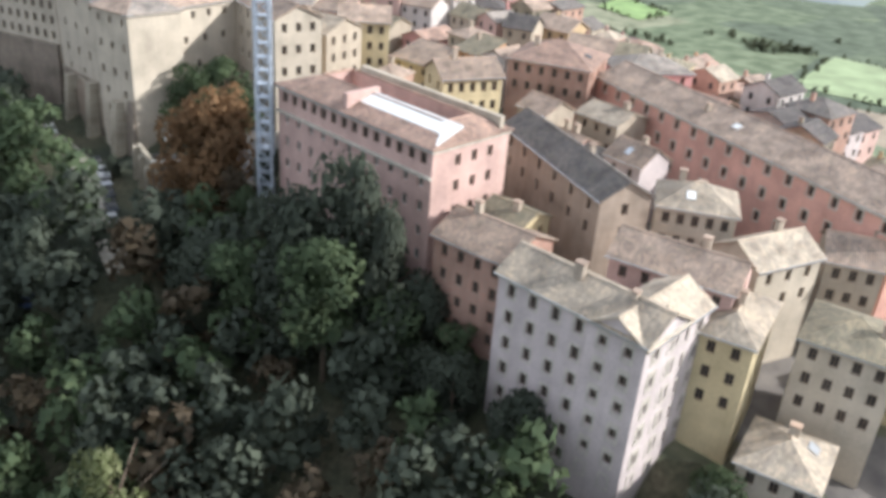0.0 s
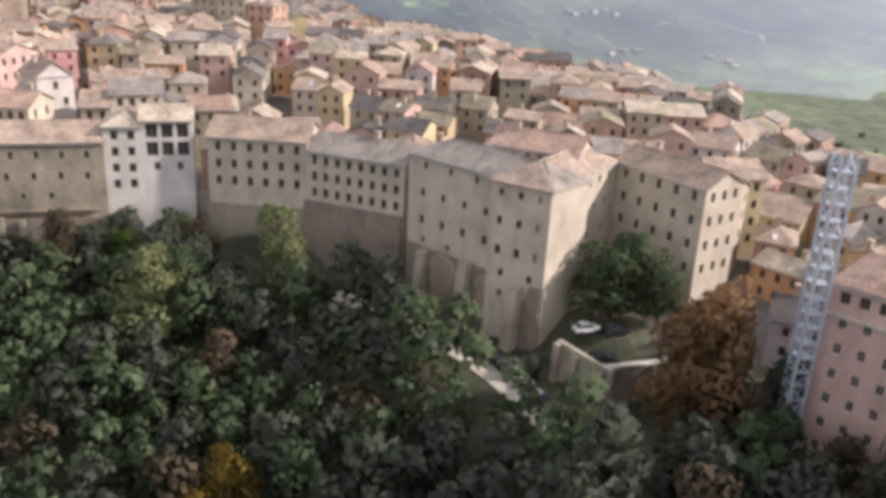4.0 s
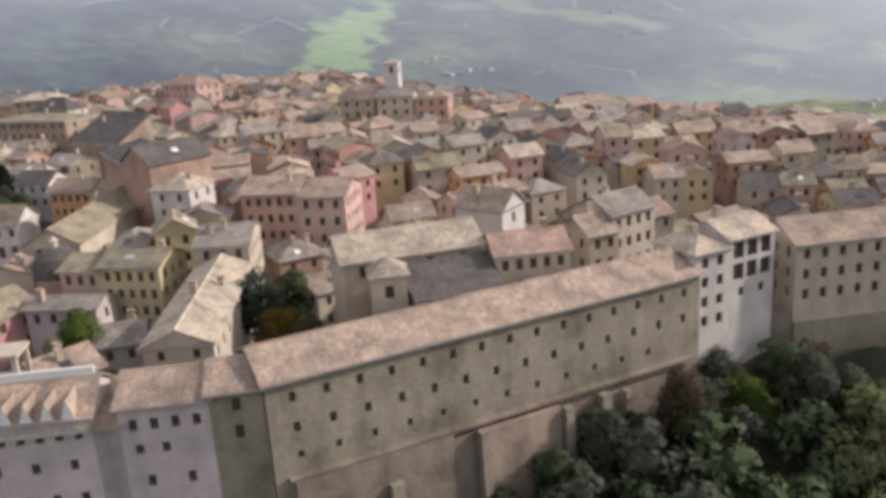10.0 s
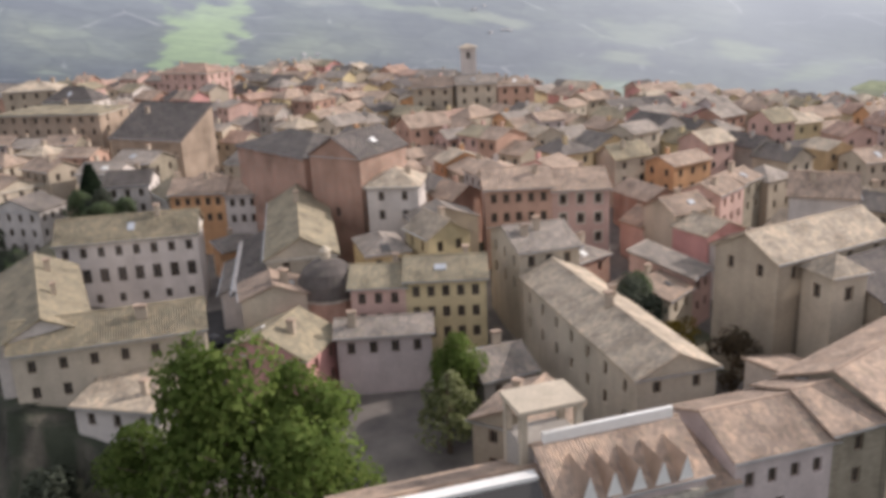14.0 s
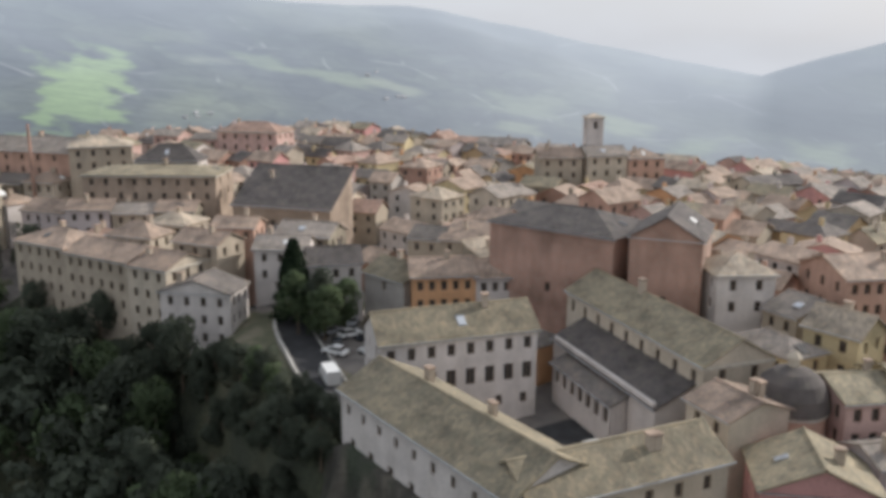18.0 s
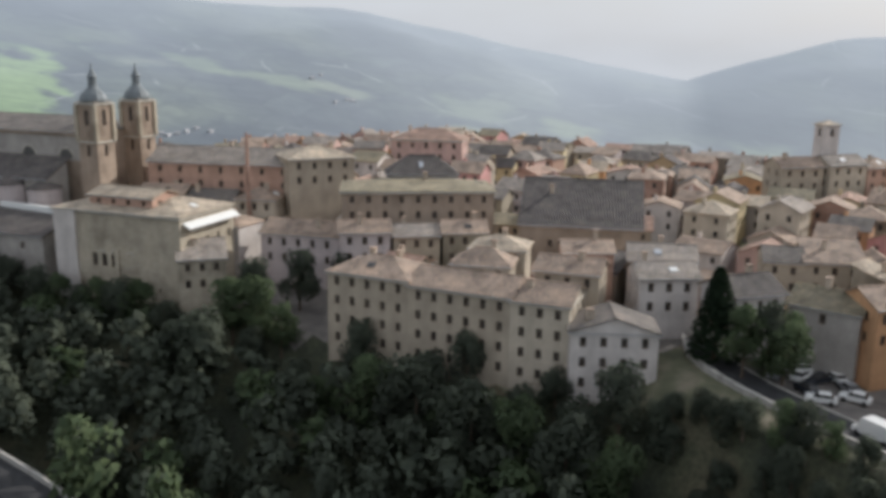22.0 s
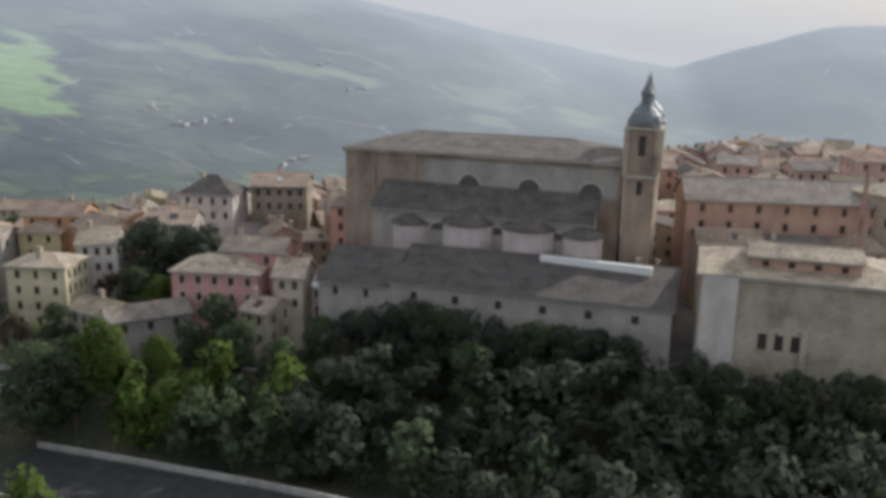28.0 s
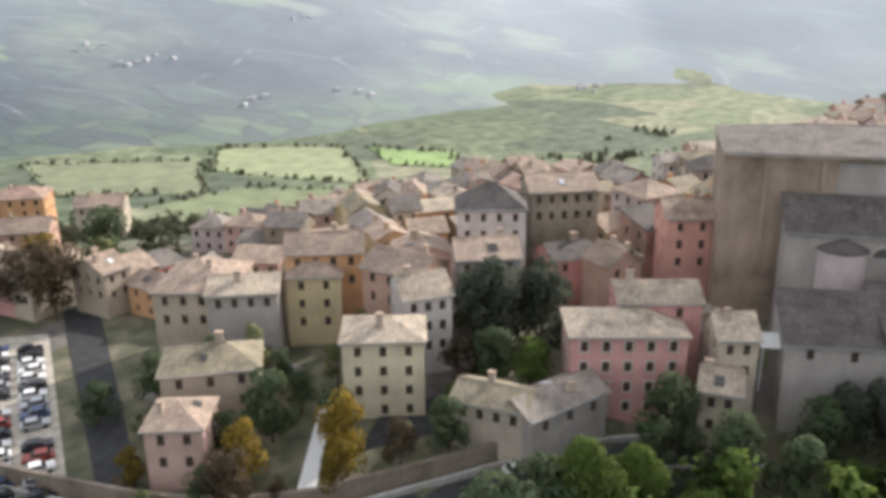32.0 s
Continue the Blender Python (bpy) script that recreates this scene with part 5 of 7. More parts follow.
wall_run("base_wall", along(CA, CB, 37.5, 0.5), along(CA, CB, 60.5, 0.5), 38, 70.0, 0.45, WALL["ruin"], "rubble base wall", root=CONVENT, batter=0.8)
for u, w, top in ((13, 1.6, 67.5), (25.2, 1.0, 70.8), (37.8, 1.2, 70.4), (43.6, 1.4, 70.6), (47.5, 0.9, 70.2)):
    wall_run("buttress", along(CA, CB, u, 2.0), along(CA, CB, u + w, 2.0), 38, top, 1.2, WALL["stone"], "stone buttress", root=CONVENT, batter=1.6)
s = Shape()
s.box(1.5, 60.4, -0.95, -0.002, 27.3, 27.6)
s.make("ledge", WALL["ruin"], CONVENT, "projecting stone ledge")
s = Shape()
s.box(0, 60.5, -0.3, -0.002, 38.9, 39.2)
s.make("cornice", STONE, CONVENT)

# retaining walls under the row houses and the palace
wall_run("wall_row", (-89.8, 176.0), (-72.6, 167.8), 55, 74.2, 0.5, WALL["ruin"], "dark rubble retaining wall under the row houses", batter=1.2)
wall_run("wall_row_pale", (-107, 178.0), (-89.8, 176.0), 55, 72.5, 0.5, WALL["stone"], "pale stone retaining wall under the row houses", batter=0.6)
wall_run("wall_passage", (-109.4, 180.5), (-107, 178.6), 58, 74, 0.6, WALL["ruin"], "dark wall in the gap between houses")
for k, (u, w, top) in enumerate(((4.0, 1.6, 70.0), (13.2, 1.8, 70.8), (23.4, 2.0, 70.0))):
    wall_run("wall_buttress_%d" % (k + 1), along((-71.5, 167.2), (-51.2, 146.9), u, 1.9), along((-71.5, 167.2), (-51.2, 146.9), u + w, 1.9), 54, top, 1.8, WALL["pale"],
             "pale sloping buttress at the foot of the palace", batter=1.7)
wall_run("wall_palace_base", along((-71.5, 167.2), (-51.2, 146.9), 0.5, 0.35), along((-71.5, 167.2), (-51.2, 146.9), 28.5, 0.35), 54, 70.5, 0.3, WALL["ruin"], "dark stained rubble base of the palace", batter=0.9)
PF = ((-71.5, 167.2), (-51.2, 146.9))
for u, w, top in ((9.2, 5.4, 70.3), (18.6, 4.6, 69.6)):
    ring = [(u - w / 2, 58), (u + w / 2, 58)] + [(u + w / 2 * math.cos(math.pi * i / 10), top - w / 2 + w / 2 * math.sin(math.pi * i / 10)) for i in range(11)]
    s = Shape()
    s.poly([(*along(*PF, a, 0.78), z) for a, z in ring])
    for i in range(2, len(ring) - 1):
        (a0, z0), (a1, z1) = ring[i], ring[i + 1]
        k0, k1 = 1.14, 1.14
        q0, q1 = (u + (a0 - u) * k0, top - w / 2 + (z0 - top + w / 2) * k0), (u + (a1 - u) * k1, top - w / 2 + (z1 - top + w / 2) * k1)
        s.poly([(*along(*PF, a0, 0.95), z0), (*along(*PF, q0[0], 0.95), q0[1]), (*along(*PF, q1[0], 0.95), q1[1]), (*along(*PF, a1, 0.95), z1)], 1)
        s.poly([(*along(*PF, a0, 0.95), z0), (*along(*PF, a1, 0.95), z1), (*along(*PF, a1, 0.5), z1), (*along(*PF, a0, 0.5), z0)], 1)
    tagged(s.make("wall_arch", [WALL["tan"], WALL["pale"]]), "old blind arch with weathered pinkish infill under the palace", "arch", kind="structure")
wall_run("wall_yard_1", (-49.5, 141), (-44.5, 132.5), 54, 65.2, 0.7, WALL["pale"], "old pale buttressed yard wall beside the road")
wall_run("wall_yard_2", (-44.5, 132.5), (-36, 134.5), 54, 65.0, 0.7, WALL["ruin"], "old pale yard wall")
wall_run("wall_yard_3", (-36, 134.5), (-26, 124), 54, 66, 0.7, WALL["stone"], "stone garden wall below the pink block")

for k, (u, w) in enumerate(((0.2, 1.0), (4.2, 0.9), (8.6, 1.0))):
    wall_run("wall_yard_pier_%d" % (k + 1), along((-49.5, 141), (-44.5, 132.5), u, 0.9), along((-49.5, 141), (-44.5, 132.5), u + w, 0.9), 52, 65.0 - 0.4 * k, 0.88, WALL["pale"], "pale pier of the old yard wall", "pier", batter=0.7)
for k, u in enumerate((0.4, 7.6)):
    wall_run("wall_yard_pier_%d" % (k + 4), along((-44.5, 132.5), (-36, 134.5), u, 0.7), along((-44.5, 132.5), (-36, 134.5), u + 0.7, 0.7), 52, 65.2, 0.68, WALL["pale"], "pale pier of the old yard wall", "pier", batter=0.5)
wall_run("wall_yard_coping", along((-44.5, 132.5), (-36, 134.5), 0, 0.15), along((-44.5, 132.5), (-36, 134.5), 8.7, 0.15), 65.03, 65.35, 1.0, STONE, "light stone coping of the yard wall", "coping")
wall_run("wall_cloister_coping", (-218.5, 263.6), (-225.7, 238.3), 79.95, 80.5, 0.5, WALL["white"], "white coping along the lean-to of the cloister", "coping")

# bare rock under the cloister
ROCK, nt, b = material("cliff_rock", 0.95)
rk = ramp(nt, noise_node(nt, 0.35, 7, stretch=(1, 1, 0.3)), [(0.34, (0.04, 0.036, 0.03)), (0.5, (0.075, 0.068, 0.055)), (0.68, (0.16, 0.14, 0.11))])
rk = mix(nt, ramp(nt, noise_node(nt, 0.22, 6, stretch=(1, 1, 0.5)), [(0.4, (0, 0, 0)), (0.56, (0.9, 0.9, 0.9))]), rk, (0.034, 0.044, 0.026))
nt.links.new(rk, b.inputs["Base Color"])
bump(nt, b, noise_node(nt, 0.9, 7), 0.8, 0.6)
CLIFF = [(-257.0, 263, 73), (-257.0, 258, 76.0), (-257.0, 228, 75.8), (-255.2, 223.5, 75), (-248.5, 218.5, 72.5), (-245, 212, 70), (-247, 205, 66)]
line = []
for (x0, y0, h0), (x1, y1, h1) in zip(CLIFF, CLIFF[1:]):
    n = max(2, int(math.hypot(x1 - x0, y1 - y0) / 1.2))
    ln = math.hypot(x1 - x0, y1 - y0)
    line += [(x0 + (x1 - x0) * q / n, y0 + (y1 - y0) * q / n, h0 + (h1 - h0) * q / n, (y1 - y0) / ln, -(x1 - x0) / ln) for q in range(n)]
cv, cf, LV = [], [], 18
for x, y, h, ex, ey in line:
    cv.append((x - ex * 6, y - ey * 6, h))
    for q in range(LV):
        z = h - (h - 40) * q / (LV - 1)
        k = noise.fractal(Vector((x * 0.16, y * 0.16, z * 0.07)), 1.0, 2.0, 4) * 2.0 * min(1, q / 2)
        out = (h - z) * 0.22 + k
        cv.append((x + ex * out, y + ey * out, z))
W1 = LV + 1
for a in range(len(line) - 1):
    for q in range(LV):
        cf.append((a * W1 + q, a * W1 + q + 1, (a + 1) * W1 + q + 1, (a + 1) * W1 + q))
tagged(mesh_object("cliff", cv, cf, ROCK, smooth=True), "bare streaked rock face grown with ivy under the cloister", "cliff", kind="structure")

# lattice mast beside the pink block
MAST = thing("lattice_mast", "tall grey-blue lattice mast beside the pink block", "mast", Matrix.Translation((-23.4, 121.2, 60)))
for cx, cy in ((-1, -1), (1, -1), (1, 1), (-1, 1)):
    s = Shape()
    bar(s, (cx, cy, -2), (cx, cy, 39), 0.34, 0.34)
    s.make("leg", STEEL, MAST)
for k in range(20):
    for (ax, ay), (bx, by) in (((-1, -1), (1, -1)), ((1, -1), (1, 1)), ((1, 1), (-1, 1)), ((-1, 1), (-1, -1))):
        s = Shape()
        z0, z1 = (k * 1.95, k * 1.95 + 1.95) if k % 2 else (k * 1.95 + 1.95, k * 1.95)
        bar(s, (ax, ay, z0), (bx, by, z1), 0.16, 0.16)
        s.make("brace", STEEL, MAST)
    s = Shape()
    s.box(-1.05, 1.05, -1.05, 1.05, k * 1.95, k * 1.95 + 0.1)
    s.make("deck", STEEL, MAST)

# pale flat terrace and attic on the pink block
PB = bpy.data.objects["apartment_block"]
s = Shape()
s.v = [(15.5, 0.2, 27.72), (32.4, 0.2, 27.72), (32.4, 5.2, 29.5), (15.5, 5.2, 29.5), (15.5, 0.2, 27.5), (32.4, 0.2, 27.5), (32.4, 5.2, 29.3), (15.5, 5.2, 29.3)]
s.f, s.s = [(0, 1, 2, 3), (4, 7, 6, 5), (0, 4, 5, 1), (1, 5, 6, 2), (2, 6, 7, 3), (3, 7, 4, 0)], [0] * 6
s.make("roof_sheet", WHITEPAINT, PB, "white sheeted roof slope")
s = Shape()
s.box(14.6, 15.4, 0.3, 6.2, 27.4, 29.9)
s.make("party_wall", WALL["pink"], PB)
s = Shape()
s.box(20, 31.5, 5.2, 8.2, 22, 28.2)
s.make("stair_head", WALL["salmon"], PB, "red inner block with a flat roof")
s = Shape()
s.box(4, 32.4, 12.2, 12.9, 27.7, 29.4)
s.make("parapet", WALL["cream"], PB, "sunlit cream parapet")
s = Shape()
s.box(0, 32.6, -0.5, -0.002, 23.4, 23.75)
s.make("string_course", STONE, PB)

# gablets, parapet and glazed strip on the bastion houses
for k in range(5):
    s = Shape()
    x = 2.2 + 2.15 * k
    s.v = [(x - 0.7, -0.3, 38.00), (x + 0.7, -0.3, 38.00), (x, -0.3, 40.10), (x, 3.6, 40.10), (x - 0.7, 1.0, 38.40), (x + 0.7, 1.0, 38.40)]
    s.f = [(0, 1, 2), (1, 5, 3, 2), (0, 2, 3, 4), (0, 4, 5, 1)]
    s.s = [1, 0, 0, 0]
    s.make("gablet", [ROOF["tile"], WHITEPAINT], DORMERED, "small white gablet")
s = Shape()
s.box(0.5, 12.6, 4.8, 5.2, 40.20, 41.60)
s.make("parapet", WHITEPAINT, DORMERED, "white ridge parapet")
s = Shape()
s.box(0.2, 12.8, -0.45, -0.02, 36.20, 36.80)
s.make("cornice", STONE, DORMERED)
s = Shape()
s.v = [(0.5, 0.6, 37.30), (15.8, 0.6, 37.30), (15.8, 2.6, 38.90), (0.5, 2.6, 38.90), (0.5, 0.6, 36.70), (15.8, 0.6, 36.70), (15.8, 2.6, 38.30), (0.5, 2.6, 38.30)]
s.f = [(0, 1, 2, 3), (4, 7, 6, 5), (0, 4, 5, 1), (1, 5, 6, 2), (2, 6, 7, 3), (3, 7, 4, 0)]
s.s = [0] * 6
s.make("rooflight", GLASS, CANOPIED, "long dark rooflight")
s = Shape()
s.box(0.5, 15.8, 2.62, 3.7, 38.40, 39.25)
s.make("flashing", WHITEPAINT, CANOPIED, "bright white sheet-metal strip")
ALT = thing("roof_terrace", "open roof terrace framed by white beams", "terrace", Matrix.Translation((-215.5, 174.2, 80)) @ Matrix.Rotation(radians(-8), 4, "Z"))
for x, y in ((0, 0), (5, 0), (5, 3.4), (0, 3.4)):
    s = Shape()
    s.box(x - 0.3, x + 0.3, y - 0.3, y + 0.3, 0, 7.2)
    s.make("post", WALL["cream"], ALT)
s = Shape()
s.box(-0.5, 5.5, -0.5, 3.9, 7.2, 7.6)
s.make("slab", WALL["cream"], ALT)
s = Shape()
s.box(-0.25, 5.25, -0.25, 3.65, 0, 4.2)
s.make("block", WALL["grey"], ALT)


# bell towers of the basilica
LEAD = plain("lead", (0.16, 0.18, 0.19), 0.55, 0.2, 0.25, 1.2)


def bell_tower(cx, cy):
    ang = math.atan2(-49, 25)
    e, n = (math.cos(ang), math.sin(ang)), (-math.sin(ang), math.cos(ang))
    h = 2.7
    A = (cx - e[0] * h - n[0] * h, cy - e[1] * h - n[1] * h)
    B = (cx + e[0] * h - n[0] * h, cy + e[1] * h - n[1] * h)
    op = [(1.5, 3.6, 1.3, 1), (9.5, 2.6, 1.1, 1)]
    root = house(A, B, 5.4, 108.6, None, roof="flat", wall="tan", tile="grey", front=op, right=op, left=op, back=op, over=0.1, stacks=0, name="bell_tower", category="tower",
                 label="tan brick bell tower with a leaded onion spire", group="towers of the basilica")
    zr = root.matrix_basis.translation.z
    for z, w in ((99.6 - zr, 0.25), (108.2 - zr, 0.45)):
        s = Shape()
        s.box(-w, 5.4 + w, -w, 5.4 + w, z, z + 0.4)
        s.make("cornice", STONE, root)
    for x, y in ((0, 0), (5.4, 0), (5.4, 5.4), (0, 5.4)):
        s = Shape()
        s.box(x - 0.45, x + 0.45, y - 0.45, y + 0.45, 99.9 - zr, 108.1 - zr)
        s.make("pilaster", WALL["pale"], root)
    s = Shape()
    s.lathe([(3.2, 108.9 - zr), (3.1, 109.6 - zr), (2.7, 110.5 - zr), (1.9, 111.4 - zr), (1.25, 112.0 - zr), (1.0, 112.5 - zr)], 12, 2.7, 2.7)
    dome = s.make("dome", LEAD, root, "dark leaded dome")
    s = Shape()
    s.lathe([(0.95, 112.4 - zr), (0.95, 114.2 - zr), (1.25, 114.3 - zr), (0.8, 115.0 - zr), (0.25, 116.2 - zr), (0.05, 117.6 - zr)], 10, 2.7, 2.7)
    s.make("lantern", LEAD, dome)
    return root


bell_tower(-283.8, 443.8)
bell_tower(-270.6, 451.9)
mast2 = Shape()
mast2.lathe([(0.45, 0), (0.4, 14), (0.3, 19)], 8)
tagged(mast2.make("chimney_stack", WALL["brick"], None, "", Matrix.Translation((-262, 413, 84))), "slender brick chimney stack rising behind the fortress", "chimney")


def lunette(root, a, b_, u, z, r, out=0.1):
    """A half-round window: stone arch, dark glazing and two mullions."""
    x, y = along(a, b_, u, out)
    m = root.matrix_basis.inverted() @ Matrix.Translation((x, y, z)) @ Matrix.Rotation(math.atan2(b_[1] - a[1], b_[0] - a[0]), 4, "Z")
    pts = [(math.cos(math.pi * i / 12), math.sin(math.pi * i / 12)) for i in range(13)]
    s = Shape()
    for (c0, s0), (c1, s1) in zip(pts, pts[1:]):
        s.poly([(c0 * r, -0.12, s0 * r), (c0 * (r + 0.3), -0.12, s0 * (r + 0.3)), (c1 * (r + 0.3), -0.12, s1 * (r + 0.3)), (c1 * r, -0.12, s1 * r)])
        s.poly([(c0 * r, 0, s0 * r), (c0 * r, -0.12, s0 * r), (c1 * r, -0.12, s1 * r), (c1 * r, 0, s1 * r)])
        s.poly([(c0 * (r + 0.3), -0.12, s0 * (r + 0.3)), (c0 * (r + 0.3), 0, s0 * (r + 0.3)), (c1 * (r + 0.3), 0, s1 * (r + 0.3)), (c1 * (r + 0.3), -0.12, s1 * (r + 0.3))])
    frame_ = s.make("lunette", STONE, root, "half-round window", m)
    s = Shape()
    s.poly([(c * r, 0, k * r) for c, k in pts])
    s.make("pane", GLASS_GREY, frame_)


GLASS_GREY = plain("dusty_glass", (0.1, 0.095, 0.09), 0.6)
for u in (26.2, 38.0, 49.6):
    lunette(NAVE, (-311, 495.5), (-286, 446.5), u, 95.7, 2.1)
for u in (13.6, 25.1, 35.8):
    lunette(AISLE, (-314, 483.5), (-295, 446), u, 88.4, 1.5)
s = Shape()
s.box(-0.4, 55.4, -0.5, -0.002, 101.0 - NAVE.matrix_basis.translation.z, 101.75 - NAVE.matrix_basis.translation.z)
s.make("cornice", WALL["tan"], NAVE)
wall_run("wall_coping", (-304.2, 449.6), (-296.4, 432.2), 85, 87.0, 1.0, WHITEPAINT, "white sheeted roof edge above the convent")

# fortress: attic, pale strip roof and buttress
town((-295.5, 416), (-288.2, 402.5), 8, 92.3, 89.4, 4, 1, 2, wall="salmon", tile="pale", roof="gable", rise=1.2, first=0.7, h=1.0, stacks=0, name="attic", category="attic", label="low salmon attic standing on the fortress roof")
s = Shape()
s.box(0.4, 5.6, -0.5, -0.002, 2, 25.4)
s.make("pilaster", WALL["white"], FORT, "broad whitewashed corner strip")
s = Shape()
s.box(15, 15.9, -0.6, -0.002, 2, 18)
s.make("buttress", WALL["pale"], FORT)
s = Shape()
s.v = [(30.2, 1, 24.3), (31.8, 1, 23.4), (31.8, 18, 23.4), (30.2, 18, 24.3), (30.2, 1, 24.0), (31.8, 1, 23.1), (31.8, 18, 23.1), (30.2, 18, 24.0)]
s.f = [(0, 1, 2, 3), (4, 7, 6, 5), (0, 4, 5, 1), (1, 5, 6, 2), (2, 6, 7, 3), (3, 7, 4, 0)]
s.s = [0] * 6
s.make("eave_sheet", WHITEPAINT, FORT, "bright sheet-metal eave")

# white awnings by the basilica
AWN = thing("awning", "white canvas awning on thin posts", "awning", Matrix.Translation((-330.5, 479.5, 76)) @ Matrix.Rotation(math.atan2(-5.4, 3.3), 4, "Z"))
for x, y in ((0, 0), (3.2, 0), (6.4, 0), (0, 4), (3.2, 4), (6.4, 4)):
    s = Shape()
    s.box(x - 0.08, x + 0.08, y - 0.08, y + 0.08, -3, 4)
    s.make("post", WHITEPAINT, AWN)
s = Shape()
s.v = [(-0.4, -0.5, 3.9), (6.8, -0.5, 3.9), (6.8, 2, 5.2), (-0.4, 2, 5.2), (6.8, 4.5, 3.9), (-0.4, 4.5, 3.9)]
s.f = [(0, 1, 2, 3), (3, 2, 4, 5)]
s.s = [0, 0]
s.make("canvas", WHITEPAINT, AWN)


# ---- roads ----
def curve_points(road, step=3.0):
    pts = []
    for i in range(len(road) - 1):
        p0, p1, p2, p3 = (Vector(road[max(0, min(len(road) - 1, i + k))]) for k in (-1, 0, 1, 2))
        n = max(2, int((p2 - p1).length / step))
        for j in range(n):
            t = j / n
            pts.append(0.5 * ((2 * p1) + (p2 - p0) * t + (2 * p0 - 5 * p1 + 4 * p2 - p3) * t * t + (3 * p1 - p0 - 3 * p2 + p3) * t ** 3))
    return pts + [Vector(road[-1])]


def ribbon(pts, lo, hi, z0, z1):
    """A strip between two offsets from a line, with thickness."""
    s = Shape()
    rings = []
    for i, p in enumerate(pts):
        e = (pts[min(i + 1, len(pts) - 1)] - pts[max(i - 1, 0)])
        n = Vector((e.y, -e.x, 0)).normalized()
        rings.append([p + n * lo + Vector((0, 0, z0)), p + n * hi + Vector((0, 0, z0)), p + n * hi + Vector((0, 0, z1)), p + n * lo + Vector((0, 0, z1))])
    for a, b_ in zip(rings, rings[1:]):
        for k in range(4):
            j = (k + 1) % 4
            s.poly([a[k], a[j], b_[j], b_[k]])
    return s


for road, half, name, label in ((UPPER_ROAD, 3.2, "road_upper", "grey asphalt road curving below the houses"), (LOWER_ROAD, 6.5, "road_lower", "wide dark asphalt road with parking on the slope"),
                                (PALACE_ROAD, 1.9, "road_palace", "pale dusty lane below the palace"), (TERRACE_ROAD, 3.0, "road_terrace", "narrow grey road along the edge of the terrace")):
    pts = curve_points(road)
    tagged(ribbon(pts, -half, half, -1.5, 0.12).make(name, GRAVEL if "palace" in name else ASPHALT), label, "road", kind="structure")
    if "palace" not in name:
        tagged(ribbon(pts, -half - 0.5, -half, -1.5, 1.0).make(name + "_parapet", CONCRETE), "low concrete parapet along the road", "parapet", kind="structure")
        tagged(ribbon(pts, half, half + 0.4, -1.5, 0.3).make(name + "_kerb", CONCRETE), "stone kerb of the road", "kerb", kind="structure")
# retaining wall above the upper road
UP = curve_points(UPPER_ROAD)
tagged(ribbon([p for p in UP if p.y > 494], -5.2, -4.6, -1.5, 3.2).make("wall_road", WALL["ruin"]), "dark stone retaining wall above the road", "wall", kind="structure")


def drape(poly, name, mat, label, category, lift=0.12, n=10):
    """A paved patch between four corners, lying on the ground."""
    a, b_, c, d = (Vector((x, y, 0)) for x, y in poly)
    s = Shape()
    v = []
    for j in range(n + 1):
        for i in range(n + 1):
            p = a.lerp(b_, i / n).lerp(d.lerp(c, i / n), j / n)
            v.append((p.x, p.y, ground_z(p.x, p.y) + lift))
    f = [(j * (n + 1) + i, j * (n + 1) + i + 1, (j + 1) * (n + 1) + i + 1, (j + 1) * (n + 1) + i) for j in range(n) for i in range(n)]
    return tagged(mesh_object(name, v, f, mat), label, category, kind="structure")


drape([(-414, 548), (-401, 541), (-379, 592), (-392, 604)], "car_park", GRAVEL, "pale sunlit gravel car park", "car park", n=16)
drape([(-399.5, 536), (-394.5, 535), (-366, 598), (-372, 601)], "street", ASPHALT, "straight grey street beside the car park", "street", n=16)
drape([(-372, 517), (-358, 509), (-352, 514), (-362, 522)], "forecourt", ASPHALT, "grey forecourt below the cream house", "yard")
drape([(-243, 232), (-224, 228), (-214, 252), (-246, 258)], "cloister_court", ASPHALT, "dark bare cloister court", "court")
drape([(-366, 531), (-365, 529.5), (-382, 515), (-384, 516.5)], "path", WHITEPAINT, "narrow white path between gardens", "path", 0.2)

# meadows on the valley floor, hedged
MEADOW_EDGES = []
for name, poly, c, label in (("field_1", [(66, 1202), (129, 1024), (231, 1182), (136, 1287)], (0.27, 0.3, 0.17), "pale mown meadow in the valley"), ("field_2", [(203, 1070), (242, 1007), (292, 1058), (249, 1152)], (0.24, 0.34, 0.13), "bright green meadow in the valley"),
                             ("field_3", [(-48, 1390), (-90, 1232), (9, 1123), (80, 1249)], (0.2, 0.22, 0.13), "dull green field in the valley"), ("field_5", [(330, 760), (420, 690), (520, 800), (420, 880)], (0.3, 0.36, 0.2), "pale green meadow beyond the palaces"),
                             ("field_6", [(270, 610), (350, 540), (430, 650), (340, 710)], (0.33, 0.27, 0.2), "bare brown ploughed field beyond the palaces"), ("field_4", [(-60, 1130), (-20, 960), (110, 1010), (45, 1120)], (0.19, 0.22, 0.12), "grazed field in the valley")):
    drape(poly, name, plain(name, c, 0.95, 0, 0.22, 0.05), label, "field", 0.9, 8)
    MEADOW_EDGES += list(zip(poly, poly[1:] + poly[:1]))

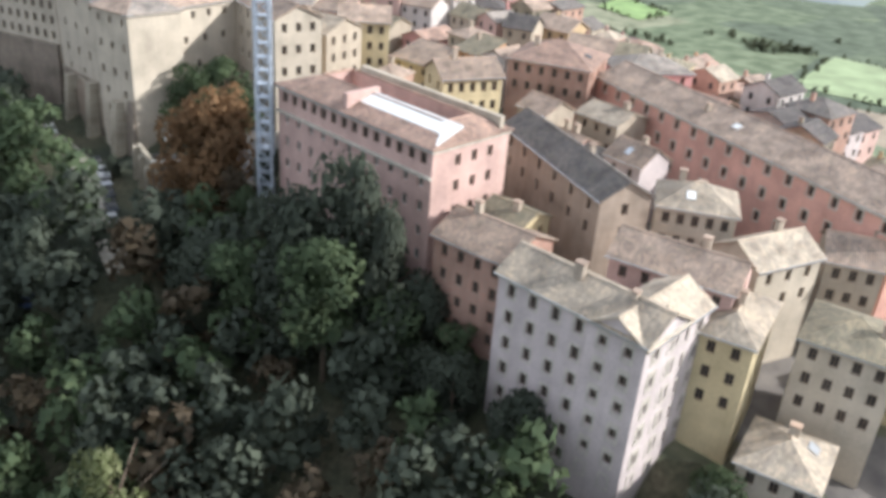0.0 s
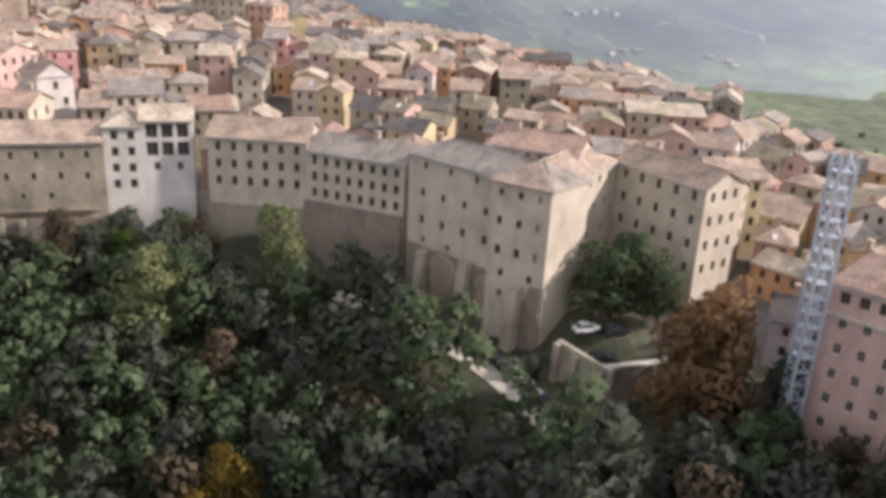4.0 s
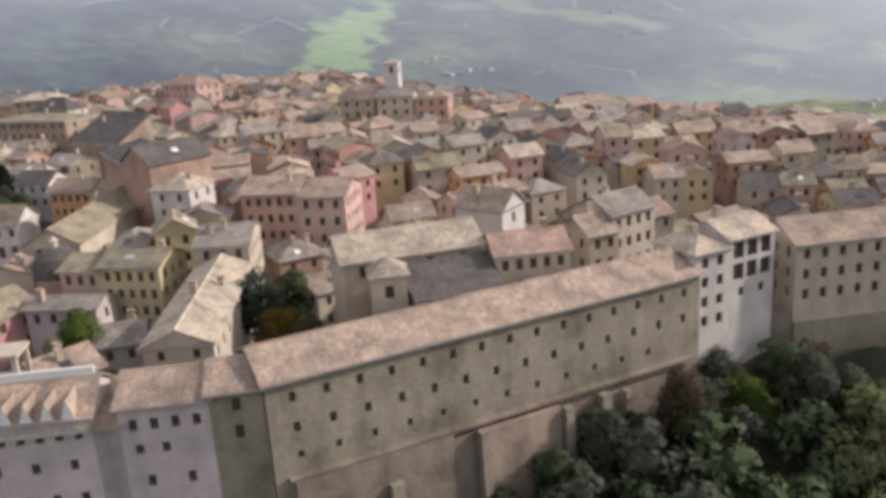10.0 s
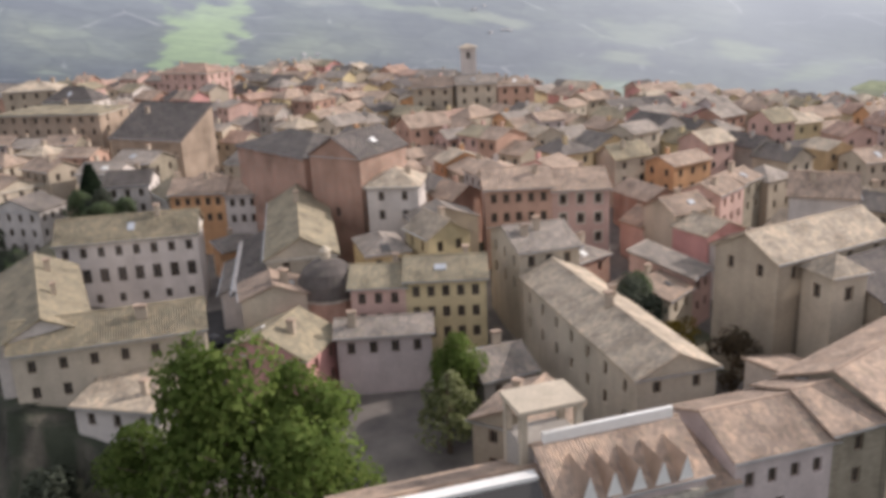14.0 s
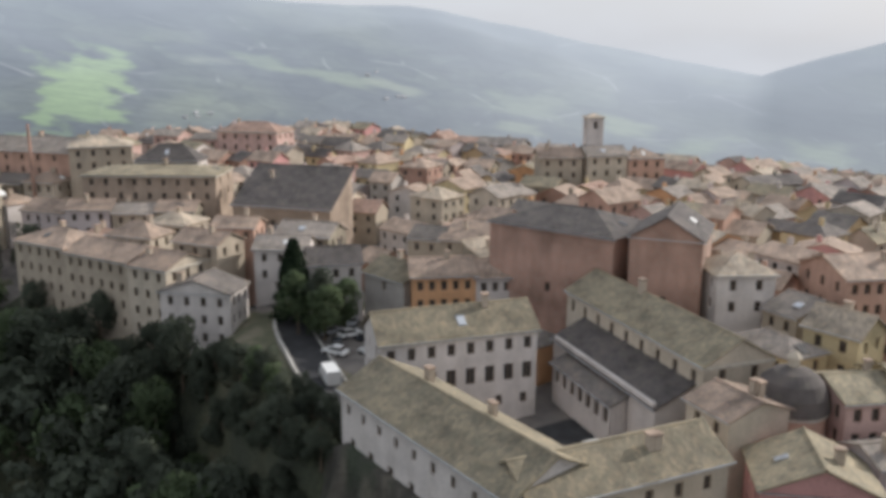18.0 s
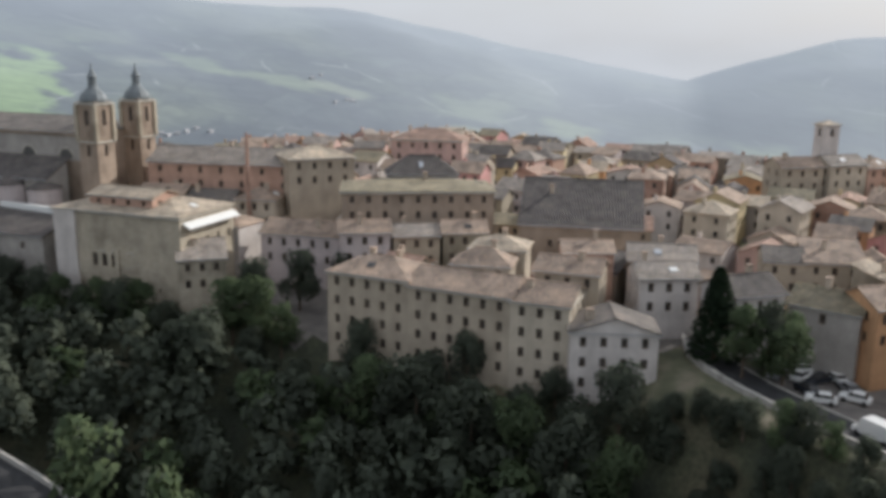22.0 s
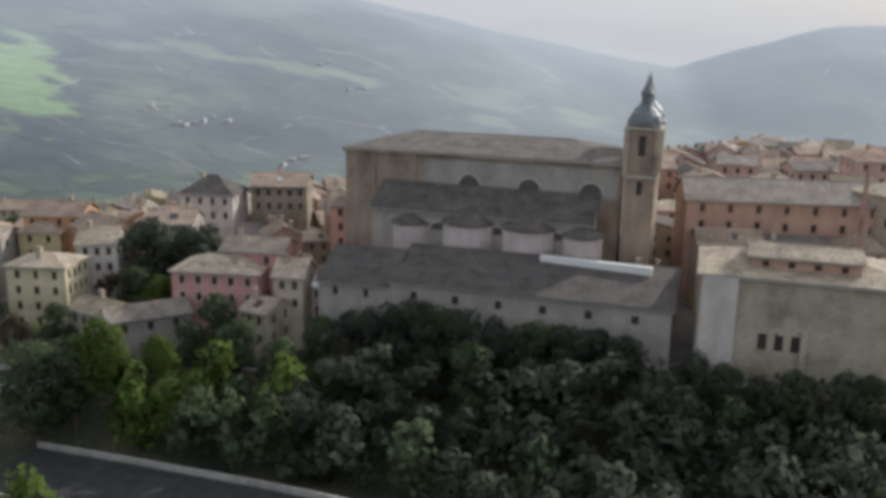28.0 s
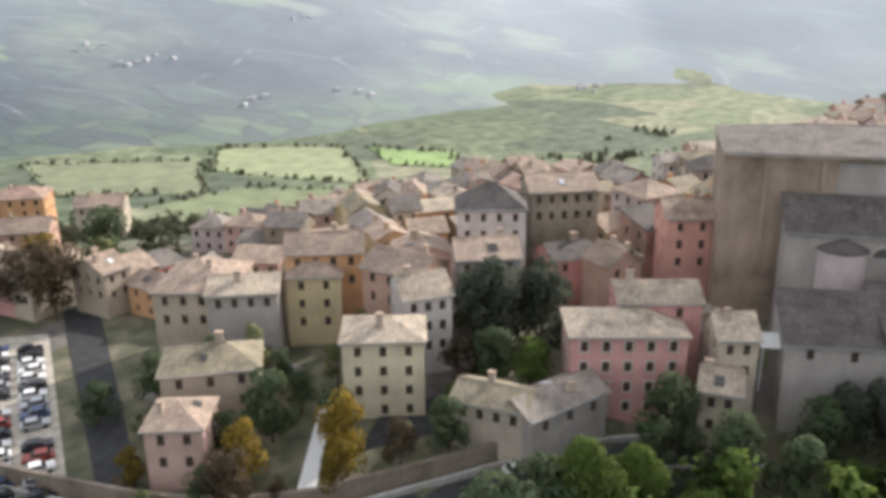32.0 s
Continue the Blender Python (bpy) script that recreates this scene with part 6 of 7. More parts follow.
# ---- cars ----
PAINT = [plain("car_white", (0.75, 0.75, 0.74), 0.3, 0.1, 0.03), plain("car_silver", (0.45, 0.46, 0.48), 0.3, 0.5, 0.05), plain("car_dark", (0.03, 0.035, 0.045), 0.25, 0.2, 0.1),
         plain("car_red", (0.28, 0.04, 0.035), 0.3, 0.1, 0.08), plain("car_blue", (0.06, 0.09, 0.18), 0.3, 0.2, 0.08)]
RUBBER = plain("tyre", (0.02, 0.02, 0.02), 0.9)
HUE = ["white", "silver", "black", "red", "blue"]


def build_car(k, van=False):
    L, W, H = (5.6, 2.0, 2.5) if van else (4.2, 1.75, 1.45)
    root = thing("van" if van else "car", "%s %s parked by the road" % (HUE[k], "panel van" if van else "small hatchback car"), "van" if van else "car", Matrix.Translation((0, 0, -60)), "parked vehicles")
    prof = [(-L / 2, 0.35), (L / 2, 0.35), (L / 2, 0.75), (L / 2 - 0.2, 0.9), (L / 2 - 1.1, 0.98), (-L / 2 + 0.3, 1.0), (-L / 2, 0.8)]
    if van:
        prof = [(-L / 2, 0.4), (L / 2, 0.4), (L / 2, 1.0), (L / 2 - 0.8, 1.25), (L / 2 - 1.4, H), (-L / 2, H)]
    s = Shape()
    n = len(prof)
    s.v = [(x, -W / 2, z) for x, z in prof] + [(x, W / 2, z) for x, z in prof]
    s.f = [tuple(range(n)), tuple(range(2 * n - 1, n - 1, -1))] + [(i, n + i, n + (i + 1) % n, (i + 1) % n) for i in range(n)]
    s.s = [0] * len(s.f)
    s.make("body", PAINT[k], root)
    cab = [(-L / 2 + 0.45, 1.0), (L / 2 - 1.15, 0.98), (L / 2 - 1.75, H), (-L / 2 + 0.85, H)] if not van else [(L / 2 - 0.78, 1.27), (L / 2 - 0.7, 1.24), (L / 2 - 1.36, H - 0.1), (L / 2 - 1.44, H - 0.1)]
    s = Shape()
    w = W / 2 - (0.1 if not van else 0.05)
    s.v = [(x, -w, z) for x, z in cab] + [(x, w, z) for x, z in cab]
    s.f = [(0, 1, 2, 3), (7, 6, 5, 4), (1, 5, 6, 2), (0, 3, 7, 4), (3, 2, 6, 7)]
    s.s = [0] * 5
    cabin = s.make("glazing", GLASS, root)
    if not van:
        s = Shape()
        s.box(-L / 2 + 0.85, L / 2 - 1.75, -w + 0.03, w - 0.03, H, H + 0.05)
        s.make("roof", PAINT[k], cabin)
    for x in (-L / 2 + 0.8, L / 2 - 0.8):
        for y in (-W / 2 + 0.05, W / 2 - 0.05):
            s = Shape()
            ring = [(0.33 * math.cos(0.628 * i), 0.33 * math.sin(0.628 * i)) for i in range(10)]
            s.v = [(x + a, y - 0.1, 0.33 + c) for a, c in ring] + [(x + a, y + 0.1, 0.33 + c) for a, c in ring]
            s.f = [tuple(range(9, -1, -1)), tuple(range(10, 20))] + [(i, (i + 1) % 10, 10 + (i + 1) % 10, 10 + i) for i in range(10)]
            s.s = [0] * 12
            s.make("wheel", RUBBER, root)
    return root


MODELS = {}


def park(x, y, k, ang, z=None, van=False):
    z = ground_z(x, y) + 0.13 if z is None else z
    m = Matrix.Translation((x, y, z)) @ Matrix.Rotation(ang, 4, "Z")
    if (k, van) not in MODELS:
        MODELS[k, van] = build_car(k, van)
        MODELS[k, van].matrix_basis = m
    else:
        copy_thing(MODELS[k, van], m)


rp = random.Random(3)
ux, uy = (-379 + 401) / 55.5, (592 - 541) / 55.5
for i in range(17):
    for row, off in ((0, 3.2), (1, 8.6)):
        if rp.random() < 0.13:
            continue
        x, y = -401 + ux * (2 + 3.05 * i) - uy * off, 541 + uy * (2 + 3.05 * i) + ux * off
        park(x, y, rp.choice((0, 0, 0, 1, 1, 1, 2, 2, 2, 3, 4, 1)), math.atan2(ux, -uy) + rp.uniform(-0.06, 0.06) + math.pi * rp.randrange(2))
for x, y, k in ((-361, 498.6, 0), (-391, 514.6, 1), (-384, 508.6, 2)):
    park(x, y, k, math.radians(-30), road_near(x, y, UPPER_ROAD)[1] + 0.13)
park(-246.2, 281.5, 0, math.radians(75), road_near(-246.2, 281.5, TERRACE_ROAD)[1] + 0.13, True)
park(-337.2, 401.8, 0, math.radians(-65), 61.9, True)
park(-340.2, 400.6, 0, math.radians(-65), 61.9, True)
for x, y, k in ((-344.2, 416.5, 0), (-330.6, 389.5, 1), (-333.4, 388.3, 2), (-352.5, 432, 2), (-328.5, 377, 0)):
    park(x, y, k, math.radians(-65), road_near(x, y, LOWER_ROAD)[1] + 0.13)
for x, y, k in ((-46.5, 143.5, 2), (-44.0, 146.2, 0), (-42.5, 141.0, 2), (-40.0, 145.0, 2), (-45.2, 138.8, 2)):
    park(x, y, k, rp.uniform(-0.3, 0.5))
for x, y, k in ((-57.5, 142.5, 2), (-55.3, 139.2, 0), (-53.9, 136.0, 1), (-52.0, 132.0, 2), (-50.0, 127.6, 2), (-71, 156.2, 0), (-48.3, 123.2, 1)):
    park(x, y, k, math.radians(-60), road_near(x, y, PALACE_ROAD)[1] + 0.13)
for x, y, k in ((-234, 297.5, 0), (-236.5, 300, 1), (-240, 291.5, 0), (-231.5, 296, 2), (-233, 243, 0), (-237, 247, 1), (-229, 240, 2), (-228, 300.5, 0), (-226, 296, 0), (-230.5, 303, 1), (-238, 294.5, 2), (-235, 289, 0), (-229, 292.5, 1)):
    park(x, y, k, rp.uniform(0, 3))
for x, y, k in ((-68, 122, 3), (-74, 121, 0), (-60, 118, 4), (-58, 112, 4)):
    park(x, y, k, rp.uniform(0, 3))

# whitewashed upper stretch of the basilica's flank, and its blind arches
s = Shape()
z_n = NAVE.matrix_basis.translation.z
s.box(17, 54.6, -0.05, -0.002, 95.0 - z_n, 100.6 - z_n)
s.make("wall_panel", WALL["grey"], NAVE, "faded grey rendered panel")
for u in (6, 14.5):
    s = Shape()
    s.box(u, u + 0.7, -0.4, -0.002, 84 - z_n, 101 - z_n)
    s.make("pilaster", WALL["tan"], NAVE)

# round side chapels against the aisle
z_a = AISLE.matrix_basis.translation.z
for u, r, top in ((8.0, 3.6, 89.4), (19.4, 4.9, 90.3), (30.8, 4.9, 90.3), (40.5, 3.6, 89.6)):
    s = Shape()
    s.lathe([(r, 78 - z_a), (r, top - z_a)], 20, u, 0.8)
    drum = s.make("chapel", WALL["lilac"], AISLE, "round whitewashed chapel", smooth=False)
    s = Shape()
    s.lathe([(r + 0.3, top - 0.1 - z_a), (r + 0.3, top + 0.15 - z_a), (0.05, top + 1.9 - z_a)], 20, u, 0.8)
    s.make("chapel_roof", ROOF["dark"], drum)
# three stepped arches over the fortress windows
for u, w, h in ((11.4, 1.3, 0.9), (14.9, 1.7, 1.2), (18.4, 1.3, 0.9)):
    s = Shape()
    ring = [(u + (w / 2 + 0.25) * math.cos(math.pi * i / 10), h * math.sin(math.pi * i / 10)) for i in range(11)]
    hole = [(u + (w / 2) * math.cos(math.pi * i / 10), (h - 0.25) * math.sin(math.pi * i / 10)) for i in range(11)]
    zf = 89.6 - 64 - 8.6 
    n = len(ring)
    s.v = [(x, -0.18, zf + z) for x, z in ring] + [(x, -0.18, zf + z) for x, z in hole] + [(x, -0.002, zf + z) for x, z in ring]
    for i in range(n - 1):
        s.f += [(i, i + 1, n + i + 1, n + i), (2 * n + i, 2 * n + i + 1, i + 1, i)]
        s.s += [0, 0]
    s.make("arch", STONE, FORT, "stone window arch")


# ---- the rest of the town, roof by roof ----
def clear(x, y, r):
    for (ax, ay), (ex, ey), L, D in FOOT:
        u = (x - ax) * ex + (y - ay) * ey
        w = -(x - ax) * ey + (y - ay) * ex
        if -r < u < L + r and -r < w < D + r:
            return False
    return True


rt = random.Random(11)
PAINTS = ["cream", "beige", "beige", "cream", "white", "pink", "pink", "rose", "salmon", "orange", "yellow", "ochre", "lilac", "grey", "stone", "brick"]
TILES = ["tile", "tile", "tile", "pale", "olive", "grey", "red", "tile", "dark", "dusky", "grey"]
COLOUR = {"cream": "cream stuccoed", "beige": "beige stuccoed", "white": "whitewashed", "pink": "pink stuccoed", "rose": "rose pink", "orange": "orange stuccoed", "salmon": "salmon stuccoed", "yellow": "yellow stuccoed", "ochre": "ochre stuccoed",
          "lilac": "pale lilac", "grey": "grey rendered", "stone": "bare stone", "brick": "red brick"}
SQUARES = [(-240, 276, 9), (-246, 269, 6), (-234, 281, 7), (-252, 273, 8), (-250, 283, 8), (-240, 246, 12), (-232, 250, 8), (-258, 312, 12), (-250, 306, 9), (-180, 196, 9), (-188, 192, 6), (-235, 240, 10), (-238, 192, 17), (-243, 200, 8), (-214, 198, 6), (-225, 190, 9), (-238, 300, 6), (-243, 290, 8), (-250, 278, 9), (-270, 378, 9), (-262, 388, 7), (-55, 170, 6), (-30, 140, 9), (-40, 150, 8),
           (52, 85, 6), (-375, 515, 9), (-385, 560, 12), (-395, 575, 16), (-345, 510, 4), (-352, 508, 5), (-335, 508, 7), (-330, 520, 6), (-318, 470, 5)]
FAR = Shape()
FAR_UV = []
FAR_MATS = list(dict.fromkeys(PAINTS)) + list(dict.fromkeys(TILES)) + ["glass"]


def far_house(A, ca, sa_, w, dep, zb, ze, roof, rise, paint, tile, nf, stack):
    """A distant house, joined with its neighbours: walls, openings, roof, chimney."""
    def put(x, y, z):
        return (A[0] + ca * x - sa_ * y, A[1] + sa_ * x + ca * y, z)

    def face(pts, slot, uv=None):
        FAR.poly([put(*p) for p in pts], slot)
        FAR_UV.extend(uv or [(0.0, 0.0)] * len(pts))
    wi, ri, gi = FAR_MATS.index(paint), len(dict.fromkeys(PAINTS)) + list(dict.fromkeys(TILES)).index(tile), len(FAR_MATS) - 1
    c = [(0, 0), (w, 0), (w, dep), (0, dep)]
    for i in range(4):
        (x0, y0), (x1, y1) = c[i], c[(i + 1) % 4]
        face([(x0, y0, zb), (x1, y1, zb), (x1, y1, ze), (x0, y0, ze)], wi)
    if roof in ("gable", "shed"):
        face([(0, dep, ze), (0, 0, ze), (0, dep / 2, ze + rise)], wi)
        face([(w, 0, ze), (w, dep, ze), (w, dep / 2, ze + rise)], wi)
    elif roof == "cross":
        face([(0, 0, ze), (w, 0, ze), (w / 2, 0, ze + rise)], wi)
        face([(w, dep, ze), (0, dep, ze), (w / 2, dep, ze + rise)], wi)
    for p in roof_planes("gable" if roof == "shed" else roof, w, dep, ze + 0.12, rise, 0.45):
        a, b_, e = Vector(p[0]), Vector(p[1]), Vector(p[2])
        nrm = (b_ - a).cross(e - a).normalized()
        al = Vector((-nrm.y, nrm.x, 0)).normalized()
        dn = nrm.cross(al)
        face(p, ri, [(Vector(q).dot(al), Vector(q).dot(dn)) for q in p])
        lowp = [(q[0], q[1], q[2] - 0.2) for q in p]
        for i in range(len(p)):
            j = (i + 1) % len(p)
            face([p[i], lowp[i], lowp[j], p[j]], ri)
    for side, n, length in ((0, nf, w), (3, max(2, int(dep / 3.3)), dep)):
        for i in range(n):
            u = length * (i + 0.5) / n
            for up in (2.3, 5.3):
                if ze - up < zb + 1:
                    continue
                z0 = ze - up
                for o, half in ((0.03, 0.62), (0.06, 0.45)):
                    q = [(u - half, -o), (u + half, -o)] if side == 0 else [(-o, u + half), (-o, u - half)]
                    g = 0.0 if half < 0.5 else 0.15
                    face([(*q[0], z0 - g), (*q[1], z0 - g), (*q[1], z0 + 1.35 + g), (*q[0], z0 + 1.35 + g)], gi if half < 0.5 else wi)
    if stack:
        x, y, t_ = w * 0.3, dep * 0.62, ze + rise * 0.6
        b8 = [(x + dx, y + dy) for dx, dy in ((-0.4, -0.35), (0.4, -0.35), (0.4, 0.35), (-0.4, 0.35))]
        for i in range(4):
            face([(*b8[i], t_), (*b8[(i + 1) % 4], t_), (*b8[(i + 1) % 4], t_ + 1.7), (*b8[i], t_ + 1.7)], wi)
        face([(*q, t_ + 1.7) for q in b8], ri)


count = singles = 0


def try_house(x, y, ang, w, dep, d, gap):
    """One house of the packed quarters, centred on x, y, if the plot is free."""
    global count, singles
    ca, sa_ = math.cos(ang), math.sin(ang)
    A = (x - ca * w / 2 + sa_ * dep / 2, y - sa_ * w / 2 - ca * dep / 2)
    B = (A[0] + ca * w, A[1] + sa_ * w)
    if any(math.hypot(x - a, y - b_) < c + 0.5 * max(w, dep) for a, b_, c in SQUARES):
        return False
    plot = [(x + ca * sx * w / 2 - sa_ * sy * dep / 2, y + sa_ * sx * w / 2 + ca * sy * dep / 2) for sx in (-1, 0, 1) for sy in (-1, 0, 1)]
    if not all(clear(cx, cy, gap) for cx, cy in plot) or not clear(x, y, 0.36 * min(w, dep)):
        return False
    gz = [ground_z(*plot[k]) for k in (0, 2, 6, 8)]
    floors = rt.choice((2, 2, 3)) if d < 60 else rt.choice((2, 3, 3)) if d < 110 else 2
    paint, roof = rt.choice(PAINTS), rt.choice(("gable", "gable", "gable", "gable", "cross", "hip", "shed"))
    nf, ns = max(2, int(w / 2.9)), max(2, int(dep / 3.2))
    H = floors * 3.1 + rt.uniform(-0.6, 1.5)
    vis = min(floors, 2)
    if d < 72 and singles < 185:
        singles += 1
        house(A, B, dep, max(gz) + H, min(gz) - 1, roof=roof, rise=rt.uniform(1.3, 2.3), wall=paint, tile=rt.choice(TILES), front=rows(nf, vis, w, 0.9, 3.0, 0.95, 1.45),
              left=rows(ns, vis, dep, 0.9, 3.0, 0.95, 1.45), stacks=rt.choice((0, 1, 1, 2)), label="%s %d-storey town house in the packed old town" % (COLOUR[paint], floors),
              group="houses of the old town", over=rt.uniform(0.25, 0.45))
    else:
        FOOT.append((A, (ca, sa_), w, dep))
        far_house(A, ca, sa_, w, dep, min(gz) - 1, max(gz) + H, roof, rt.uniform(1.3, 2.4), paint, rt.choice(TILES), nf, rt.choice((0, 1, 1)))
    count += 1
    return True


for k in range(15000):
    x, y = rt.uniform(-400, 110), rt.uniform(60, 620)
    d = edge_place(x, y)[0]
    if d < 14 or d > 190 or count > 950:
        continue
    if x < -325 and y > 478 and d < 62 or x < -330 and d > 75 or x > 40 and d > 110 or d > 130 and y > 520:
        continue
    w, dep = rt.uniform(6, 11), rt.uniform(7, 10.5)
    i = min(int(((EP - np.array((x, y))) ** 2).sum(1).argmin()), len(EP) - 2)
    tx, ty = EP[i] - EP[i + 1]
    ang = math.atan2(ty, tx) + rt.choice((0, 0, math.pi / 2)) + rt.uniform(-0.25, 0.25)
    if math.cos(ang) < 0 and abs(math.sin(ang)) < 0.7:
        ang += math.pi
    run = rt.choice((1, 2, 3, 4, 5))
    for q in range(run):
        if not try_house(x, y, ang, w, dep, d, rt.uniform(0.0, 0.8) if q == 0 else -0.25):
            break
        w2 = rt.uniform(5.5, 10.5)
        side = rt.uniform(-0.8, 0.8)
        x += math.cos(ang) * (w + w2) / 2 - math.sin(ang) * side
        y += math.sin(ang) * (w + w2) / 2 + math.cos(ang) * side
        w, d = w2, edge_place(x, y)[0]
        if d < 14 or d > 195 or x < -325 and y > 478 and d < 62:
            break

tagged(mesh_object("old_town", FAR.v, FAR.f, [WALL[m] for m in dict.fromkeys(PAINTS)] + [ROOF[m] for m in dict.fromkeys(TILES)] + [GLASS], slots=FAR.s, uvs=FAR_UV),
       "packed tiled houses of the old town's far streets", "town", kind="stuff")

# ---- trees ----
def crown_data(rnd, radius, height, lobes, leaves, size):
    v, f, nn = [], [], []
    for _ in range(lobes):
        a, u = rnd.uniform(0, 2 * math.pi), rnd.random()
        zz = rnd.uniform(0.05, 1.0)
        wide = radius * (0.75 * math.sqrt(max(0.0, 1 - (zz * 1.6 - 0.55) ** 2 * 0.8)))
        c = Vector((math.cos(a) * wide * math.sqrt(u), math.sin(a) * wide * math.sqrt(u), zz * height))
        lr = radius * rnd.uniform(0.28, 0.46)
        for _ in range(leaves):
            n = Vector((rnd.gauss(0, 1), rnd.gauss(0, 1), rnd.gauss(0.25, 1))).normalized()
            p = c + n * lr * rnd.uniform(0.72, 1.08)
            up = (n + Vector((rnd.gauss(0, 0.6), rnd.gauss(0, 0.6), rnd.gauss(0, 0.6)))).normalized()
            t1 = up.orthogonal().normalized()
            t1.rotate(Matrix.Rotation(rnd.uniform(0, 6.28), 3, up))
            t2 = up.cross(t1)
            s = size * rnd.uniform(0.6, 1.3)
            k = len(v)
            v += [p - t1 * s - t2 * s * 0.25, p - t2 * s * 0.7 + up * s * 0.15, p + t1 * s, p + t2 * s * 0.7 + up * s * 0.15]
            f.append((k, k + 1, k + 2, k + 3))
            soft = (n + Vector((p.x / radius, p.y / radius, p.z / height - 0.2)) + up * 0.12).normalized()
            nn += [soft] * 4
    return v, f, nn


def trunk_data(rnd, height, r):
    s = Shape()
    prof = [(r * 1.5, -0.6), (r, 0.4), (r * 0.8, height * 0.5), (r * 0.35, height)]
    s.lathe(prof, 7)
    for k in range(4):
        a = 1.57 * k + rnd.uniform(-0.5, 0.5)
        h0 = height * rnd.uniform(0.35, 0.65)
        dx, dy = math.cos(a), math.sin(a)
        ln = height * 0.4
        n = len(s.v)
        for q, rr in ((0.0, r * 0.4), (1.0, r * 0.12)):
            for j in range(4):
                b_ = 1.57 * j
                s.v.append((dx * ln * q + rr * math.cos(b_), dy * ln * q + rr * math.sin(b_), h0 + ln * 0.8 * q + 0.02 * j))
        for j in range(4):
            s.f.append((n + j, n + (j + 1) % 4, n + 4 + (j + 1) % 4, n + 4 + j))
            s.s.append(0)
    return s


rc = random.Random(5)
TREE_MESH = {}
for nm, hue, n_var, rad, hgt, lob, leaf, sz in (("dark", "dark", 3, 4.6, 8.5, 20, 150, 0.3), ("green", "green", 3, 4.6, 8.5, 20, 150, 0.3), ("bright", "bright", 2, 4.6, 7.5, 26, 230, 0.2),
                                                ("lime", "lime", 2, 3.4, 6.5, 14, 120, 0.24), ("autumn", "autumn", 2, 4.4, 8.0, 18, 130, 0.28), ("rust", "rust", 1, 4.4, 8.0, 18, 150, 0.28), ("gold", "gold", 2, 4.0, 7.0, 18, 130, 0.26)):
    for q in range(n_var):
        v, f, nn = crown_data(rc, rad, hgt, lob, leaf, sz)
        me = bpy.data.meshes.new("crown")
        me.from_pydata([tuple(p) for p in v], [], f)
        me.materials.append(LEAF[hue])
        me.polygons.foreach_set("use_smooth", [True] * len(f))
        me.normals_split_custom_set_from_vertices([tuple(q_) for q_ in nn])
        TREE_MESH.setdefault(nm, []).append(me)
# cypress and fir crowns: leaves wrapped round a cone
for q in range(2):
    v, f = [], []
    for _ in range(1300):
        zz = rc.random() ** 0.8
        a = rc.uniform(0, 6.28)
        rr = 1.9 * (1 - zz) ** 0.7 * rc.uniform(0.75, 1.1) + 0.08
        p = Vector((rr * math.cos(a), rr * math.sin(a), zz * 12))
        n = Vector((math.cos(a), math.sin(a), rc.uniform(-0.2, 0.9))).normalized()
        t1 = n.orthogonal().normalized()
        t1.rotate(Matrix.Rotation(rc.uniform(0, 6.28), 3, n))
        t2 = n.cross(t1)
        s_ = rc.uniform(0.22, 0.5)
        k = len(v)
        v += [p - t1 * s_, p - t2 * s_ * 0.5, p + t1 * s_, p + t2 * s_ * 0.5]
        f.append((k, k + 1, k + 2, k + 3))
    me = bpy.data.meshes.new("crown")
    me.from_pydata([tuple(p) for p in v], [], f)
    me.materials.append(LEAF["conifer"])
    TREE_MESH.setdefault("conifer", []).append(me)
TRUNKS = []
for q in range(3):
    ts = trunk_data(rc, 9, 0.28)
    me = bpy.data.meshes.new("trunk")
    me.from_pydata(ts.v, [], ts.f)
    me.materials.append(BARK)
    TRUNKS.append(me)
TREE_LABEL = {"dark": "dark green broadleaf tree in the shaded wood", "green": "green broadleaf tree on the slope", "bright": "bright green full-crowned tree", "lime": "pale yellow-green tree catching the light",
              "autumn": "brown autumn tree on the slope", "rust": "rusty orange autumn tree beside the yard wall", "gold": "golden yellow autumn tree beside the road", "conifer": "tall narrow dark conifer"}
TREES = []


def tree(x, y, kind, k=1.0, z=None, group="trees", lift=None, tall=1.0):
    TREES.append((x, y))
    z = ground_z(x, y) if z is None else z
    lift = rc.uniform(2.2, 4.0) if lift is None else lift
    root = thing("tree", TREE_LABEL[kind], "tree", Matrix.Translation((x, y, z - 0.2)) @ Matrix.Rotation(rc.uniform(0, 6.28), 4, "Z"), group)
    link("trunk", rc.choice(TRUNKS), root, matrix=Matrix.Diagonal((k, k, k * (0.8 if kind == "conifer" else 1), 1)))
    link("crown", rc.choice(TREE_MESH[kind]), root, matrix=Matrix.Translation((0, 0, (0.6 if kind == "conifer" else lift) * k)) @ Matrix.Diagonal((k * (1.6 if kind == "conifer" else 1) * rc.uniform(0.88, 1.15), k * (1.6 if kind == "conifer" else 1) * rc.uniform(0.88, 1.15), k * tall * rc.uniform(0.85, 1.2), 1)))
    return root

